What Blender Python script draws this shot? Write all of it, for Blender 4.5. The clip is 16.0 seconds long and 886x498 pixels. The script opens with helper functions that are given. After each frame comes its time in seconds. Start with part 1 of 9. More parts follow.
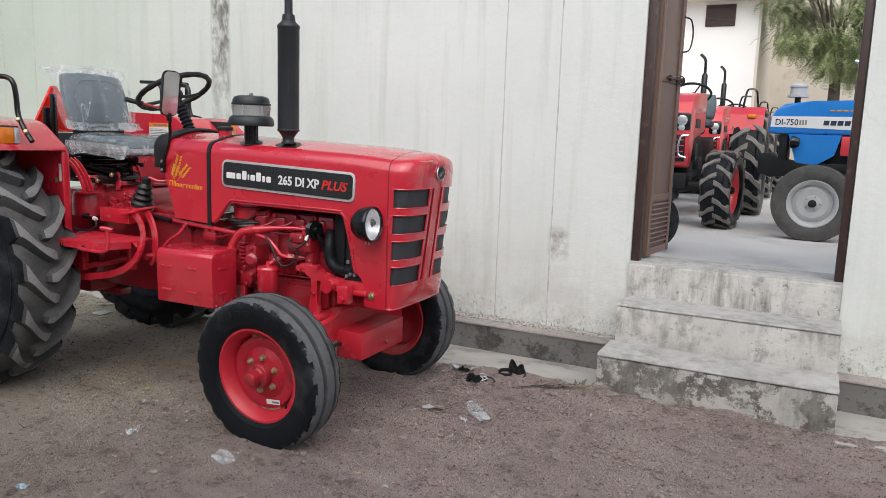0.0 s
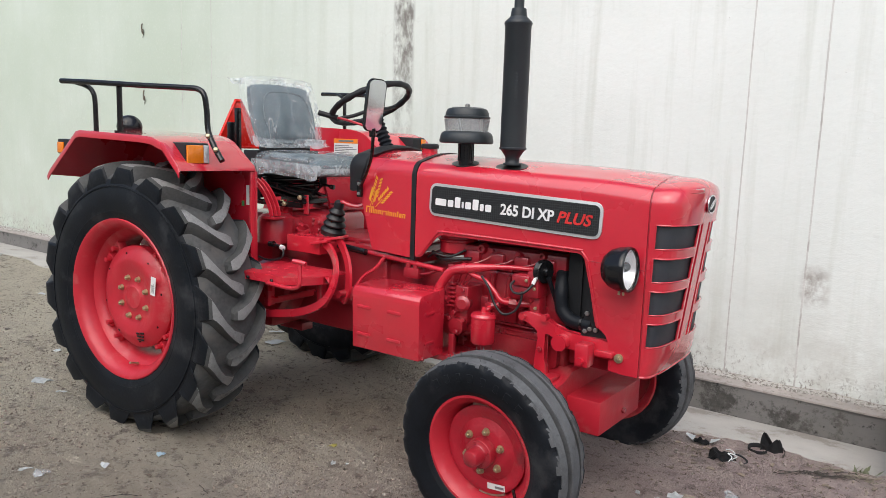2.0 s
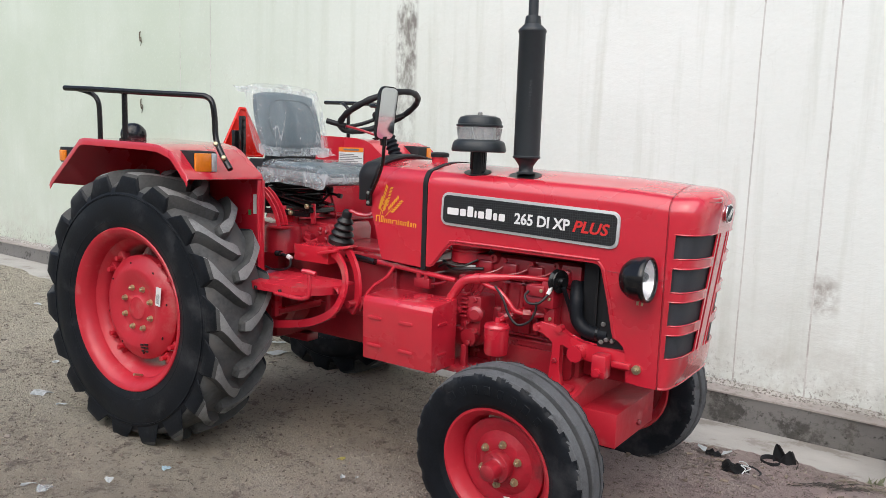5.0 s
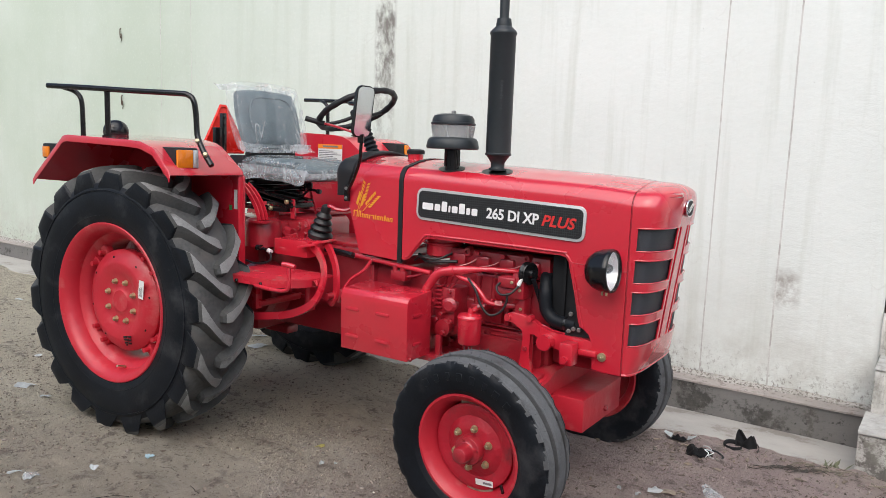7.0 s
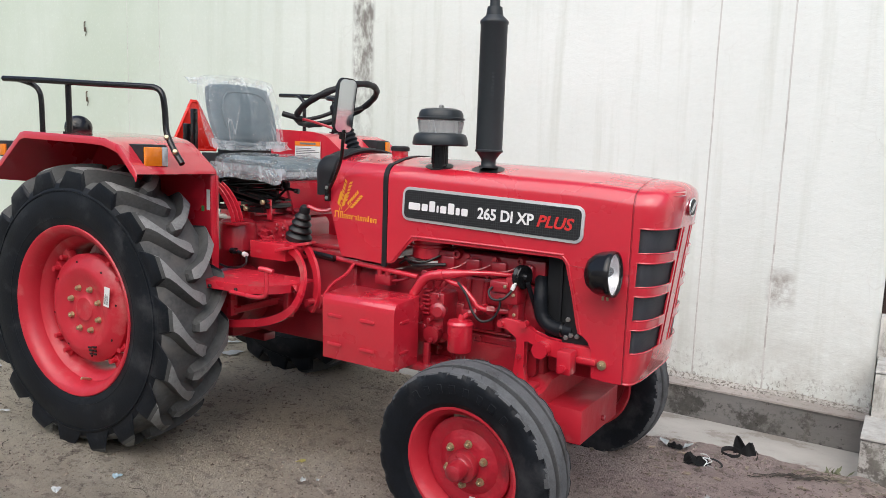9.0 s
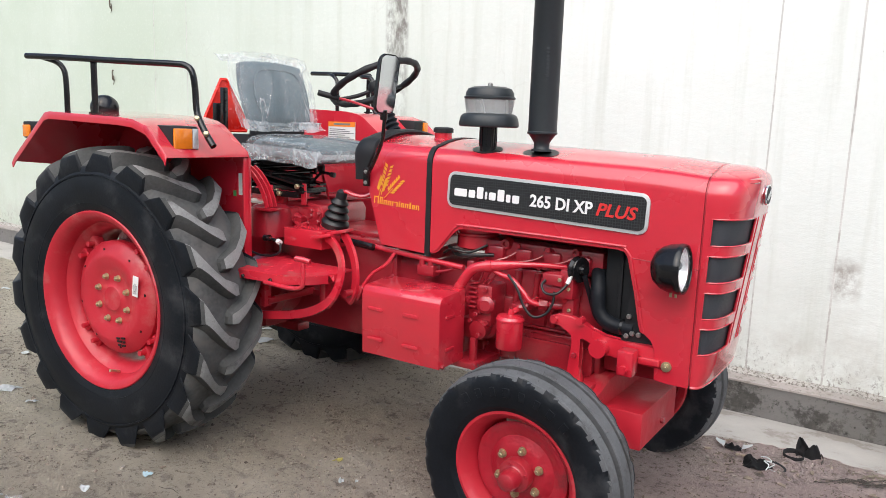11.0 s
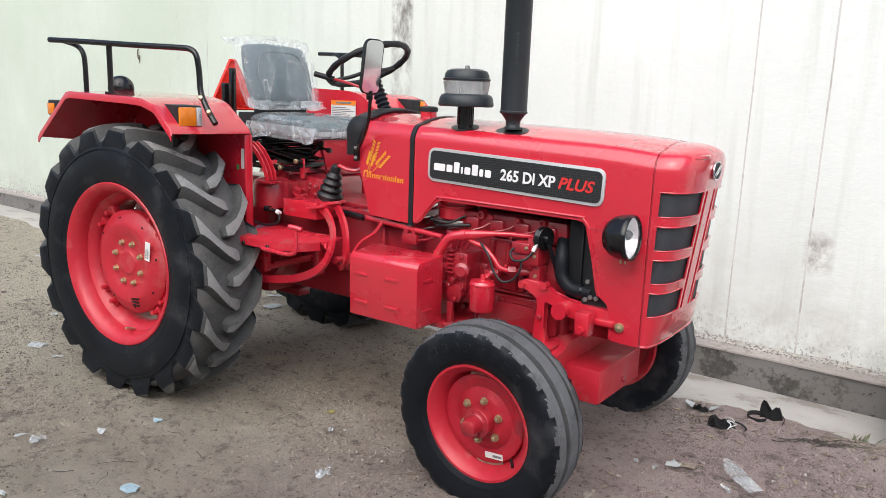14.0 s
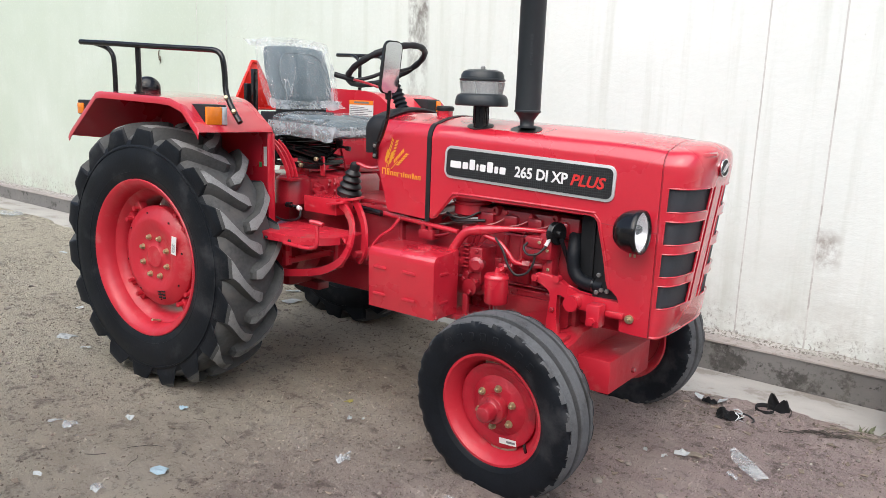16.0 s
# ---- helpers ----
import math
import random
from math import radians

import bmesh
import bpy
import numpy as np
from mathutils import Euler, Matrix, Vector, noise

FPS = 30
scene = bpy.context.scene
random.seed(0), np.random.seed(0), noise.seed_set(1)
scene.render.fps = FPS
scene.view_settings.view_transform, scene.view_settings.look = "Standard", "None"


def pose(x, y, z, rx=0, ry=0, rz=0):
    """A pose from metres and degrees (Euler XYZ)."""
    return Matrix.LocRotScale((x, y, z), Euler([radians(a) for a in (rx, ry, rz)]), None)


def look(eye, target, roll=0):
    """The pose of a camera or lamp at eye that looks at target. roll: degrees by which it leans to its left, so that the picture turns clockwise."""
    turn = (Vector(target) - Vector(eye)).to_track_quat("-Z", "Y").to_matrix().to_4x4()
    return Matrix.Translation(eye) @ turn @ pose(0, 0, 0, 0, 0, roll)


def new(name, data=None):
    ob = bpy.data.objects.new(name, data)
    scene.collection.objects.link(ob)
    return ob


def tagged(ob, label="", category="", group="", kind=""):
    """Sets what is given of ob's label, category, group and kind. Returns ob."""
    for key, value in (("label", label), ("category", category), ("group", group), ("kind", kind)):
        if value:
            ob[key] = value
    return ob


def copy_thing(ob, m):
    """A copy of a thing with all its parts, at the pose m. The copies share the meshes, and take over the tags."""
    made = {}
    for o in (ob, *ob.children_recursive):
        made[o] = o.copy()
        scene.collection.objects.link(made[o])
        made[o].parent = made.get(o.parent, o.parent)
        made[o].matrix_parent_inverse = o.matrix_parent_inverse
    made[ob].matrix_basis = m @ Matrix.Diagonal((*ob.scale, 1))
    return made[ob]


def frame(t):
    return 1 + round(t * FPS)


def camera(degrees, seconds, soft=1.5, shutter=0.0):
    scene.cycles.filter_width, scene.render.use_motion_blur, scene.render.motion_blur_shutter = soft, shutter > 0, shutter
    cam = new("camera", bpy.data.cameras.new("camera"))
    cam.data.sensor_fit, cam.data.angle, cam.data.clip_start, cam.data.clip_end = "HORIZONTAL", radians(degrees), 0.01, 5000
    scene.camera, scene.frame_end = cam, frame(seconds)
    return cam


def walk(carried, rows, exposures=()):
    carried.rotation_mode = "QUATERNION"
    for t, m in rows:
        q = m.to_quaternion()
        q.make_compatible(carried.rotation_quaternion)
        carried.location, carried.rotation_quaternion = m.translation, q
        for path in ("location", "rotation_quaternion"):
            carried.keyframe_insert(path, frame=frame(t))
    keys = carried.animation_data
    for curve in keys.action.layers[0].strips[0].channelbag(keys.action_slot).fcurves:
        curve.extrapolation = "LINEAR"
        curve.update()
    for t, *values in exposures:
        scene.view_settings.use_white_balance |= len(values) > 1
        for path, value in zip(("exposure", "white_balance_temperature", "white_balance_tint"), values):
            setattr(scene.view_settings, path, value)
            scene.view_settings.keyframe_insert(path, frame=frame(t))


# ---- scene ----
cam = camera(61.2, 16.0, 0.3)
PATH = [
    (0, (0.156, -0.133, 1.371), (-0.725, 1.636, 1.063), 1.9),
    (0.5, (0.03, 0.055, 1.371), (-1.01, 1.736, 1.065), 2.0),
    (1, (-0.194, 0.088, 1.379), (-1.313, 1.719, 1.085), 1.9),
    (1.5, (-0.417, 0.097, 1.392), (-1.575, 1.701, 1.1), 2.0),
    (2, (-0.571, 0.224, 1.38), (-1.751, 1.813, 1.093), 1.9),
    (2.5, (-0.696, 0.39, 1.403), (-1.887, 1.972, 1.122), 2.0),
    (3, (-0.757, 0.379, 1.415), (-1.954, 1.956, 1.133), 1.9),
    (5.5, (-0.574, 0.169, 1.359), (-1.724, 1.784, 1.1), 2.1),
    (6, (-0.453, 0.145, 1.351), (-1.591, 1.768, 1.088), 2.2),
    (6.5, (-0.473, 0.124, 1.363), (-1.606, 1.751, 1.094), 2.2),
    (7, (-0.571, 0.129, 1.377), (-1.695, 1.761, 1.108), 2.1),
    (7.5, (-0.66, 0.1, 1.379), (-1.762, 1.748, 1.111), 2.1),
    (8, (-0.703, 0.08, 1.377), (-1.782, 1.743, 1.107), 2.0),
    (8.5, (-0.705, 0.155, 1.366), (-1.766, 1.829, 1.099), 2.0),
    (11, (-0.905, 0.358, 1.373), (-2.014, 1.99, 1.046), 2.0),
    (11.5, (-0.951, 0.344, 1.376), (-2.061, 1.971, 1.028), 2.0),
    (12, (-0.909, 0.323, 1.387), (-2.016, 1.948, 1.024), 2.0),
    (12.5, (-0.792, 0.328, 1.398), (-1.901, 1.949, 1.024), 2.0),
    (13, (-0.678, 0.338, 1.383), (-1.799, 1.951, 1.002), 2.1),
    (13.5, (-0.611, 0.329, 1.387), (-1.757, 1.922, 1.001), 2.1),
    (14, (-0.6, 0.276, 1.393), (-1.768, 1.852, 1.003), 2.1),
    (14.5, (-0.616, 0.142, 1.388), (-1.798, 1.707, 0.997), 2.1),
    (15, (-0.615, 0.052, 1.381), (-1.805, 1.61, 0.987), 2.1),
    (15.5, (-0.604, 0.064, 1.383), (-1.797, 1.621, 0.992), 2.1),
    (16, (-0.545, 0.181, 1.389), (-1.74, 1.737, 0.999), 2.1),
]
EXPOSURES = [(0, -0.20), (1.0, 0.0), (2.5, 0.04), (8.5, 0.04), (11.0, 0.31), (16.0, 0.29)]
walk(cam, [(t, look(eye, target, roll)) for t, eye, target, roll in PATH], EXPOSURES)

# ---- world and light ----
world = bpy.data.worlds.new("sky")
scene.world = world
world.use_nodes = True
wn = world.node_tree
sky = wn.nodes.new("ShaderNodeTexSky")
sky.sky_type = "NISHITA"
sky.sun_disc = False
sky.sun_elevation, sky.sun_rotation = radians(48), radians(160)
sky.air_density, sky.dust_density, sky.ozone_density = 1.0, 3.0, 1.2
wn.links.new(sky.outputs[0], wn.nodes["Background"].inputs[0])
wn.nodes["Background"].inputs[1].default_value = 0.15
sun_data = bpy.data.lights.new("sun", "SUN")
sun_data.energy, sun_data.angle, sun_data.color = 3.1, radians(95), (0.995, 0.99, 0.965)
sun = new("sun", sun_data)
sun.matrix_world = look((0.0, -4.2, 8.6), (-2.6, 3.0, 0))


# ---- materials ----
def surface(name, base, rough=0.5, metal=0.0, var=0.12, scale=6.0, fine=70.0, bump=0.15, dist=0.002,
            coat=0.0, coat_rough=0.08, stain=None, stain_amount=0.0, stain_scale=2.5, random_tint=0.0, alpha=1.0, spec=0.5):
    """A painted or raw surface: two scales of tone, fine relief, and an optional stain colour in patches."""
    m = bpy.data.materials.new(name)
    m.use_nodes = True
    nt = m.node_tree
    n, l = nt.nodes, nt.links
    b = n["Principled BSDF"]
    b.inputs["Roughness"].default_value = rough
    b.inputs["Metallic"].default_value = metal
    b.inputs["Coat Weight"].default_value = coat
    b.inputs["Coat Roughness"].default_value = coat_rough
    b.inputs["Specular IOR Level"].default_value = spec
    b.inputs["Alpha"].default_value = alpha
    co = n.new("ShaderNodeTexCoord")
    big = n.new("ShaderNodeTexNoise")
    big.inputs["Scale"].default_value, big.inputs["Detail"].default_value = scale, 5
    small = n.new("ShaderNodeTexNoise")
    small.inputs["Scale"].default_value, small.inputs["Detail"].default_value = fine, 3
    for t in (big, small):
        l.new(co.outputs["Object"], t.inputs["Vector"])
    add = n.new("ShaderNodeMath")
    add.operation = "MULTIPLY_ADD"
    l.new(big.outputs[0], add.inputs[0])
    add.inputs[1].default_value = 0.7
    half = n.new("ShaderNodeMath")
    half.operation = "MULTIPLY"
    l.new(small.outputs[0], half.inputs[0])
    half.inputs[1].default_value = 0.3
    l.new(half.outputs[0], add.inputs[2])
    ramp = n.new("ShaderNodeMapRange")
    ramp.inputs[1].default_value, ramp.inputs[2].default_value = 0.3, 0.7
    ramp.inputs[3].default_value, ramp.inputs[4].default_value = 1 - var, 1 + var
    l.new(add.outputs[0], ramp.inputs[0])
    tone = n.new("ShaderNodeMix")
    tone.data_type, tone.blend_type = "RGBA", "MULTIPLY"
    tone.inputs[0].default_value = 1.0
    tone.inputs[6].default_value = (*base, 1)
    l.new(ramp.outputs[0], tone.inputs[7])
    out = tone.outputs[2]
    if random_tint:
        info = n.new("ShaderNodeObjectInfo")
        mr = n.new("ShaderNodeMapRange")
        mr.inputs[3].default_value, mr.inputs[4].default_value = 1 - random_tint, 1 + random_tint
        l.new(info.outputs["Random"], mr.inputs[0])
        mm = n.new("ShaderNodeMix")
        mm.data_type, mm.blend_type = "RGBA", "MULTIPLY"
        mm.inputs[0].default_value = 1.0
        l.new(out, mm.inputs[6])
        l.new(mr.outputs[0], mm.inputs[7])
        out = mm.outputs[2]
    if stain:
        st = n.new("ShaderNodeTexNoise")
        st.inputs["Scale"].default_value, st.inputs["Detail"].default_value, st.inputs["Roughness"].default_value = stain_scale, 8, 0.65
        l.new(co.outputs["Object"], st.inputs["Vector"])
        sr = n.new("ShaderNodeMapRange")
        sr.inputs[1].default_value, sr.inputs[2].default_value = 0.62 - 0.3 * stain_amount, 0.74 - 0.2 * stain_amount
        l.new(st.outputs[0], sr.inputs[0])
        mx = n.new("ShaderNodeMix")
        mx.data_type = "RGBA"
        l.new(sr.outputs[0], mx.inputs[0])
        l.new(out, mx.inputs[6])
        mx.inputs[7].default_value = (*stain, 1)
        out = mx.outputs[2]
    l.new(out, b.inputs["Base Color"])
    rr = n.new("ShaderNodeMapRange")
    rr.inputs[3].default_value, rr.inputs[4].default_value = max(rough - 0.08, 0.02), min(rough + 0.1, 1)
    l.new(big.outputs[0], rr.inputs[0])
    l.new(rr.outputs[0], b.inputs["Roughness"])
    if bump:
        bp = n.new("ShaderNodeBump")
        bp.inputs["Strength"].default_value, bp.inputs["Distance"].default_value = bump, dist
        l.new(small.outputs[0], bp.inputs["Height"])
        l.new(bp.outputs[0], b.inputs["Normal"])
    return m


RED = surface("red_paint", (0.55, 0.019, 0.038), 0.26, coat=1.0, coat_rough=0.025, var=0.05, scale=3, bump=0.03, spec=0.5)
# darker than RED: engine-bay shade and dirt are put into this colour
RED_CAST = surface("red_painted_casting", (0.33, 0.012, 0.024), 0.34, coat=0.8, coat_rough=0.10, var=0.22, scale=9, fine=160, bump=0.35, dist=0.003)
RED_DUSTY = surface("dusty_red_paint", (0.54, 0.014, 0.034), 0.5, coat=0.1, var=0.12, scale=7, bump=0.12, stain=(0.33, 0.17, 0.14), stain_amount=0.32, stain_scale=6)
RED_WHEEL = surface("red_wheel_paint", (0.49, 0.017, 0.034), 0.45, coat=0.18, var=0.08, scale=7, fine=16, bump=0.35, dist=0.012, stain=(0.50, 0.10, 0.10), stain_amount=0.2, stain_scale=5)
RED_DISC = surface("dented_red_disc", (0.40, 0.012, 0.028), 0.36, coat=0.3, coat_rough=0.06, spec=0.4, var=0.14, scale=8, fine=13, bump=0.55, dist=0.022, stain=(0.22, 0.020, 0.028), stain_amount=0.28, stain_scale=9)
CARCASS = surface("dusty_tread_floor", (0.092, 0.094, 0.094), 0.8, spec=0.3, var=0.45, scale=9, fine=60, bump=0.3, stain=(0.11, 0.105, 0.10), stain_amount=0.45, stain_scale=8)
RUBBER = surface("tyre_rubber", (0.0080, 0.0100, 0.0135), 0.46, spec=0.20, var=0.5, scale=6, fine=120, bump=0.25, stain=(0.036, 0.038, 0.042), stain_amount=0.28, stain_scale=5)
SHOULDER = surface("scuffed_lug_side", (0.070, 0.072, 0.072), 0.7, spec=0.25, var=0.4, scale=9, fine=90, bump=0.3, stain=(0.075, 0.074, 0.07), stain_amount=0.35, stain_scale=10)
TREAD = surface("worn_tread_rubber", (0.225, 0.229, 0.227), 0.76, var=0.3, scale=14, fine=150, bump=0.35, stain=(0.035, 0.035, 0.035), stain_amount=0.30, stain_scale=7)
FRONT_TREAD = surface("worn_rib_rubber", (0.092, 0.096, 0.102), 0.76, var=0.3, scale=14, fine=150, bump=0.35, stain=(0.035, 0.035, 0.035), stain_amount=0.30, stain_scale=7)
BLACK = surface("black_enamel", (0.008, 0.008, 0.009), 0.18, var=0.1, bump=0.03)
BLACK_MATT = surface("black_plastic", (0.014, 0.015, 0.017), 0.5, spec=0.3, var=0.15, bump=0.1)
STACK = surface("black_heat_paint", (0.017, 0.022, 0.026), 0.45, var=0.18, scale=5, bump=0.1)
GRILLE = surface("grille_mesh_black", (0.030, 0.034, 0.042), 0.5, spec=0.4, var=0.2, scale=12, fine=500, bump=0.6, dist=0.004)
CHROME = surface("chrome", (0.75, 0.76, 0.78), 0.12, metal=1.0, var=0.04, bump=0.0)
SILVER = surface("silver_trim", (0.55, 0.57, 0.58), 0.35, metal=0.3, var=0.05, bump=0.03)
BRASS = surface("zinc_yellow_bolt", (0.54, 0.47, 0.30), 0.36, metal=0.8, var=0.15, bump=0.1)
STEEL = surface("dull_steel", (0.35, 0.35, 0.34), 0.45, metal=0.8, var=0.2, bump=0.15)
WHITE_LETTER = surface("white_lettering", (0.80, 0.80, 0.80), 0.45, var=0.03, bump=0.0)
RED_LETTER = surface("red_lettering", (0.62, 0.03, 0.03), 0.45, var=0.03, bump=0.0)
GOLD = surface("golden_decal", (0.78, 0.36, 0.03), 0.4, var=0.08, bump=0.0)
ORANGE = surface("orange_warning_band", (0.85, 0.24, 0.02), 0.45, var=0.05, bump=0.0)
PAPER = surface("paper_sticker", (0.72, 0.73, 0.72), 0.6, var=0.08, bump=0.1)
INK = surface("grey_print", (0.18, 0.18, 0.19), 0.6, var=0.1, bump=0.0)
GREEN = surface("green_sticker", (0.05, 0.30, 0.08), 0.5, var=0.1, bump=0.0)
AMBER = surface("amber_lens", (0.78, 0.22, 0.012), 0.18, coat=0.6, var=0.12, scale=40, bump=0.2)
REFLEX = surface("red_reflector", (0.72, 0.02, 0.012), 0.25, var=0.08, scale=30, bump=0.2)
SEAT = surface("seat_vinyl", (0.078, 0.112, 0.130), 0.5, var=0.2, scale=18, bump=0.2)
CABLE = surface("cable_sheath", (0.010, 0.010, 0.011), 0.4, var=0.1, bump=0.05)
BLUE = surface("blue_paint", (0.012, 0.22, 0.68), 0.3, coat=0.3, var=0.06, bump=0.03)
PINK_RED = surface("pale_red_paint", (0.68, 0.05, 0.065), 0.35, coat=0.3, var=0.06, bump=0.03)
RIM_GREY = surface("grey_rim_paint", (0.50, 0.51, 0.51), 0.45, var=0.1, bump=0.1)
DUSTY_RUBBER = surface("dusty_rubber", (0.085, 0.082, 0.078), 0.75, var=0.3, scale=12, bump=0.4)
DOOR_STEEL = surface("brown_steel_door", (0.19, 0.125, 0.10), 0.45, var=0.15, scale=4, bump=0.1, stain=(0.25, 0.185, 0.155), stain_amount=0.2, stain_scale=2)
DOOR_DARK = surface("dark_brown_frame", (0.045, 0.026, 0.022), 0.45, var=0.2, bump=0.1, stain=(0.12, 0.08, 0.06), stain_amount=0.1, stain_scale=14)
BARK = surface("tree_bark", (0.12, 0.095, 0.075), 0.9, var=0.35, scale=10, bump=0.8, dist=0.01)
# shaded and lit foliage, told apart by leaf colour
LEAF = surface("leaf_green", (0.20, 0.26, 0.11), 0.55, var=0.3, scale=3, bump=0.05)
LEAF_LIT = surface("leaf_light", (0.46, 0.50, 0.28), 0.55, var=0.3, scale=3, bump=0.05)
FABRIC = surface("black_fabric", (0.012, 0.012, 0.014), 0.85, var=0.3, scale=30, bump=0.5)
STONE = surface("pebble", (0.215, 0.185, 0.16), 0.9, var=0.25, scale=20, bump=0.5, random_tint=0.25)
TWIG = surface("dry_twig", (0.065, 0.055, 0.048), 0.9, var=0.3, scale=30, bump=0.5)
PLASTER_FAR = surface("cream_plaster", (0.70, 0.65, 0.57), 0.85, var=0.06, scale=1.5, bump=0.2, stain=(0.45, 0.41, 0.34), stain_amount=0.1, stain_scale=0.8)
WHITE_FAR = surface("white_plaster", (0.92, 0.905, 0.87), 0.85, var=0.04, scale=1.5, bump=0.15)
CONCRETE_YARD = surface("yard_concrete", (0.60, 0.585, 0.56), 0.85, var=0.12, scale=1.4, fine=40, bump=0.25, stain=(0.46, 0.45, 0.43), stain_amount=0.12, stain_scale=0.8)
VENT_DARK = surface("dark_brown_louvre", (0.06, 0.04, 0.03), 0.6, var=0.2, bump=0.1)


def nodes_of(name, rough):
    m = bpy.data.materials.new(name)
    m.use_nodes = True
    b = m.node_tree.nodes["Principled BSDF"]
    b.inputs["Roughness"].default_value = rough
    return m, m.node_tree.nodes, m.node_tree.links, b


def noise_node(n, l, vec, scale, detail=6, rough=0.6, stretch=None):
    t = n.new("ShaderNodeTexNoise")
    t.inputs["Scale"].default_value, t.inputs["Detail"].default_value, t.inputs["Roughness"].default_value = scale, detail, rough
    if stretch:
        mp = n.new("ShaderNodeMapping")
        mp.inputs["Scale"].default_value = stretch
        l.new(vec, mp.inputs["Vector"])
        vec = mp.outputs[0]
    l.new(vec, t.inputs["Vector"])
    return t.outputs[0]


def span(n, l, value, a, b, c=0.0, d=1.0):
    r = n.new("ShaderNodeMapRange")
    r.inputs[1].default_value, r.inputs[2].default_value, r.inputs[3].default_value, r.inputs[4].default_value = a, b, c, d
    l.new(value, r.inputs[0])
    return r.outputs[0]


def times(n, l, a, b):
    r = n.new("ShaderNodeMath")
    r.operation = "MULTIPLY"
    l.new(a, r.inputs[0])
    if isinstance(b, bpy.types.NodeSocket):
        l.new(b, r.inputs[1])
    else:
        r.inputs[1].default_value = b
    return r.outputs[0]


def blend(n, l, fac, a, b):
    r = n.new("ShaderNodeMix")
    r.data_type = "RGBA"
    l.new(fac, r.inputs[0])
    for k, v in ((6, a), (7, b)):
        if isinstance(v, bpy.types.NodeSocket):
            l.new(v, r.inputs[k])
        else:
            r.inputs[k].default_value = (*v, 1)
    return r.outputs[2]


def glass(name, tint=(1, 1, 1), rough=0.03, alpha=0.25, folds=0.0, milk=(0.78, 0.83, 0.86)):
    """A thin clear sheet: mostly see-through, with the gloss of its surface; folds gives soft drapes and thin crease lines."""
    m = bpy.data.materials.new(name)
    m.use_nodes = True
    nt = m.node_tree
    n, l = nt.nodes, nt.links
    out = n["Material Output"]
    clear = n.new("ShaderNodeBsdfTransparent")
    clear.inputs[0].default_value = (*tint, 1)
    b = n["Principled BSDF"]
    b.inputs["Base Color"].default_value = (*milk, 1)
    b.inputs["Roughness"].default_value = rough
    b.inputs["Specular IOR Level"].default_value = 0.9
    mix = n.new("ShaderNodeMixShader")
    mix.inputs[0].default_value = alpha
    if folds:
        co = n.new("ShaderNodeTexCoord").outputs["Object"]
        drape = noise_node(n, l, co, 1.0, 4, 0.55, (5, 10, 5))
        crease = noise_node(n, l, co, 1.0, 1, 0.5, (14, 13, 5))
        ridge = n.new("ShaderNodeMath")
        ridge.operation = "ABSOLUTE"
        mid = n.new("ShaderNodeMath")
        mid.operation = "SUBTRACT"
        l.new(crease, mid.inputs[0])
        mid.inputs[1].default_value = 0.5
        l.new(mid.outputs[0], ridge.inputs[0])
        line = times(n, l, span(n, l, ridge.outputs[0], 0.0, 0.030, 1.0, 0.0), span(n, l, drape, 0.40, 0.56))
        wisp = n.new("ShaderNodeMath")
        wisp.operation = "PINGPONG"
        l.new(noise_node(n, l, co, 1.0, 2, 0.5, (22, 26, 9)), wisp.inputs[0])
        wisp.inputs[1].default_value = 0.5
        line2 = times(n, l, span(n, l, wisp.outputs[0], 0.485, 0.5), span(n, l, drape, 0.52, 0.66))
        prev = None
        for h, strength, dist in ((drape, 0.8 * folds, 0.05), (line, 0.6 * folds, 0.008), (line2, 0.5 * folds, 0.005)):
            bp = n.new("ShaderNodeBump")
            bp.inputs["Strength"].default_value, bp.inputs["Distance"].default_value = strength, dist
            l.new(h, bp.inputs["Height"])
            if prev:
                l.new(prev, bp.inputs["Normal"])
            prev = bp.outputs[0]
        l.new(prev, b.inputs["Normal"])
        thick = span(n, l, drape, 0.35, 0.68, alpha * 0.6, min(alpha * 1.6, 1))
        both = n.new("ShaderNodeMath")
        both.operation = "ADD"
        l.new(thick, both.inputs[0])
        l.new(times(n, l, line, 0.20 * folds), both.inputs[1])
        more = n.new("ShaderNodeMath")
        more.operation = "MULTIPLY_ADD"
        l.new(line2, more.inputs[0])
        more.inputs[1].default_value = 0.25 * folds
        l.new(both.outputs[0], more.inputs[2])
        l.new(more.outputs[0], mix.inputs[0])
    l.new(clear.outputs[0], mix.inputs[1])
    l.new(b.outputs[0], mix.inputs[2])
    l.new(mix.outputs[0], out.inputs[0])
    return m


FILM = glass("clear_plastic_film", rough=0.07, alpha=0.13, folds=1.3)
LOOSE_FILM = glass("loose_plastic_film", rough=0.12, alpha=0.27, folds=1.0)
BOWL = glass("clear_plastic_bowl", rough=0.10, alpha=0.24, milk=(0.80, 0.82, 0.82))
LAMP_GLASS = glass("lamp_glass", rough=0.03, alpha=0.10)
REFLECTOR = surface("silvered_reflector", (0.90, 0.91, 0.92), 0.42, metal=0.7, var=0.03, bump=0.0)
LENS_FAR = surface("dull_lamp_lens", (0.50, 0.53, 0.55), 0.15, metal=0.3, var=0.3, scale=40, bump=0.2, coat=0.8)
LENS = surface("headlamp_lens", (0.93, 0.94, 0.94), 0.22, metal=0.0, var=0.08, scale=60, bump=0.3, coat=0.8)
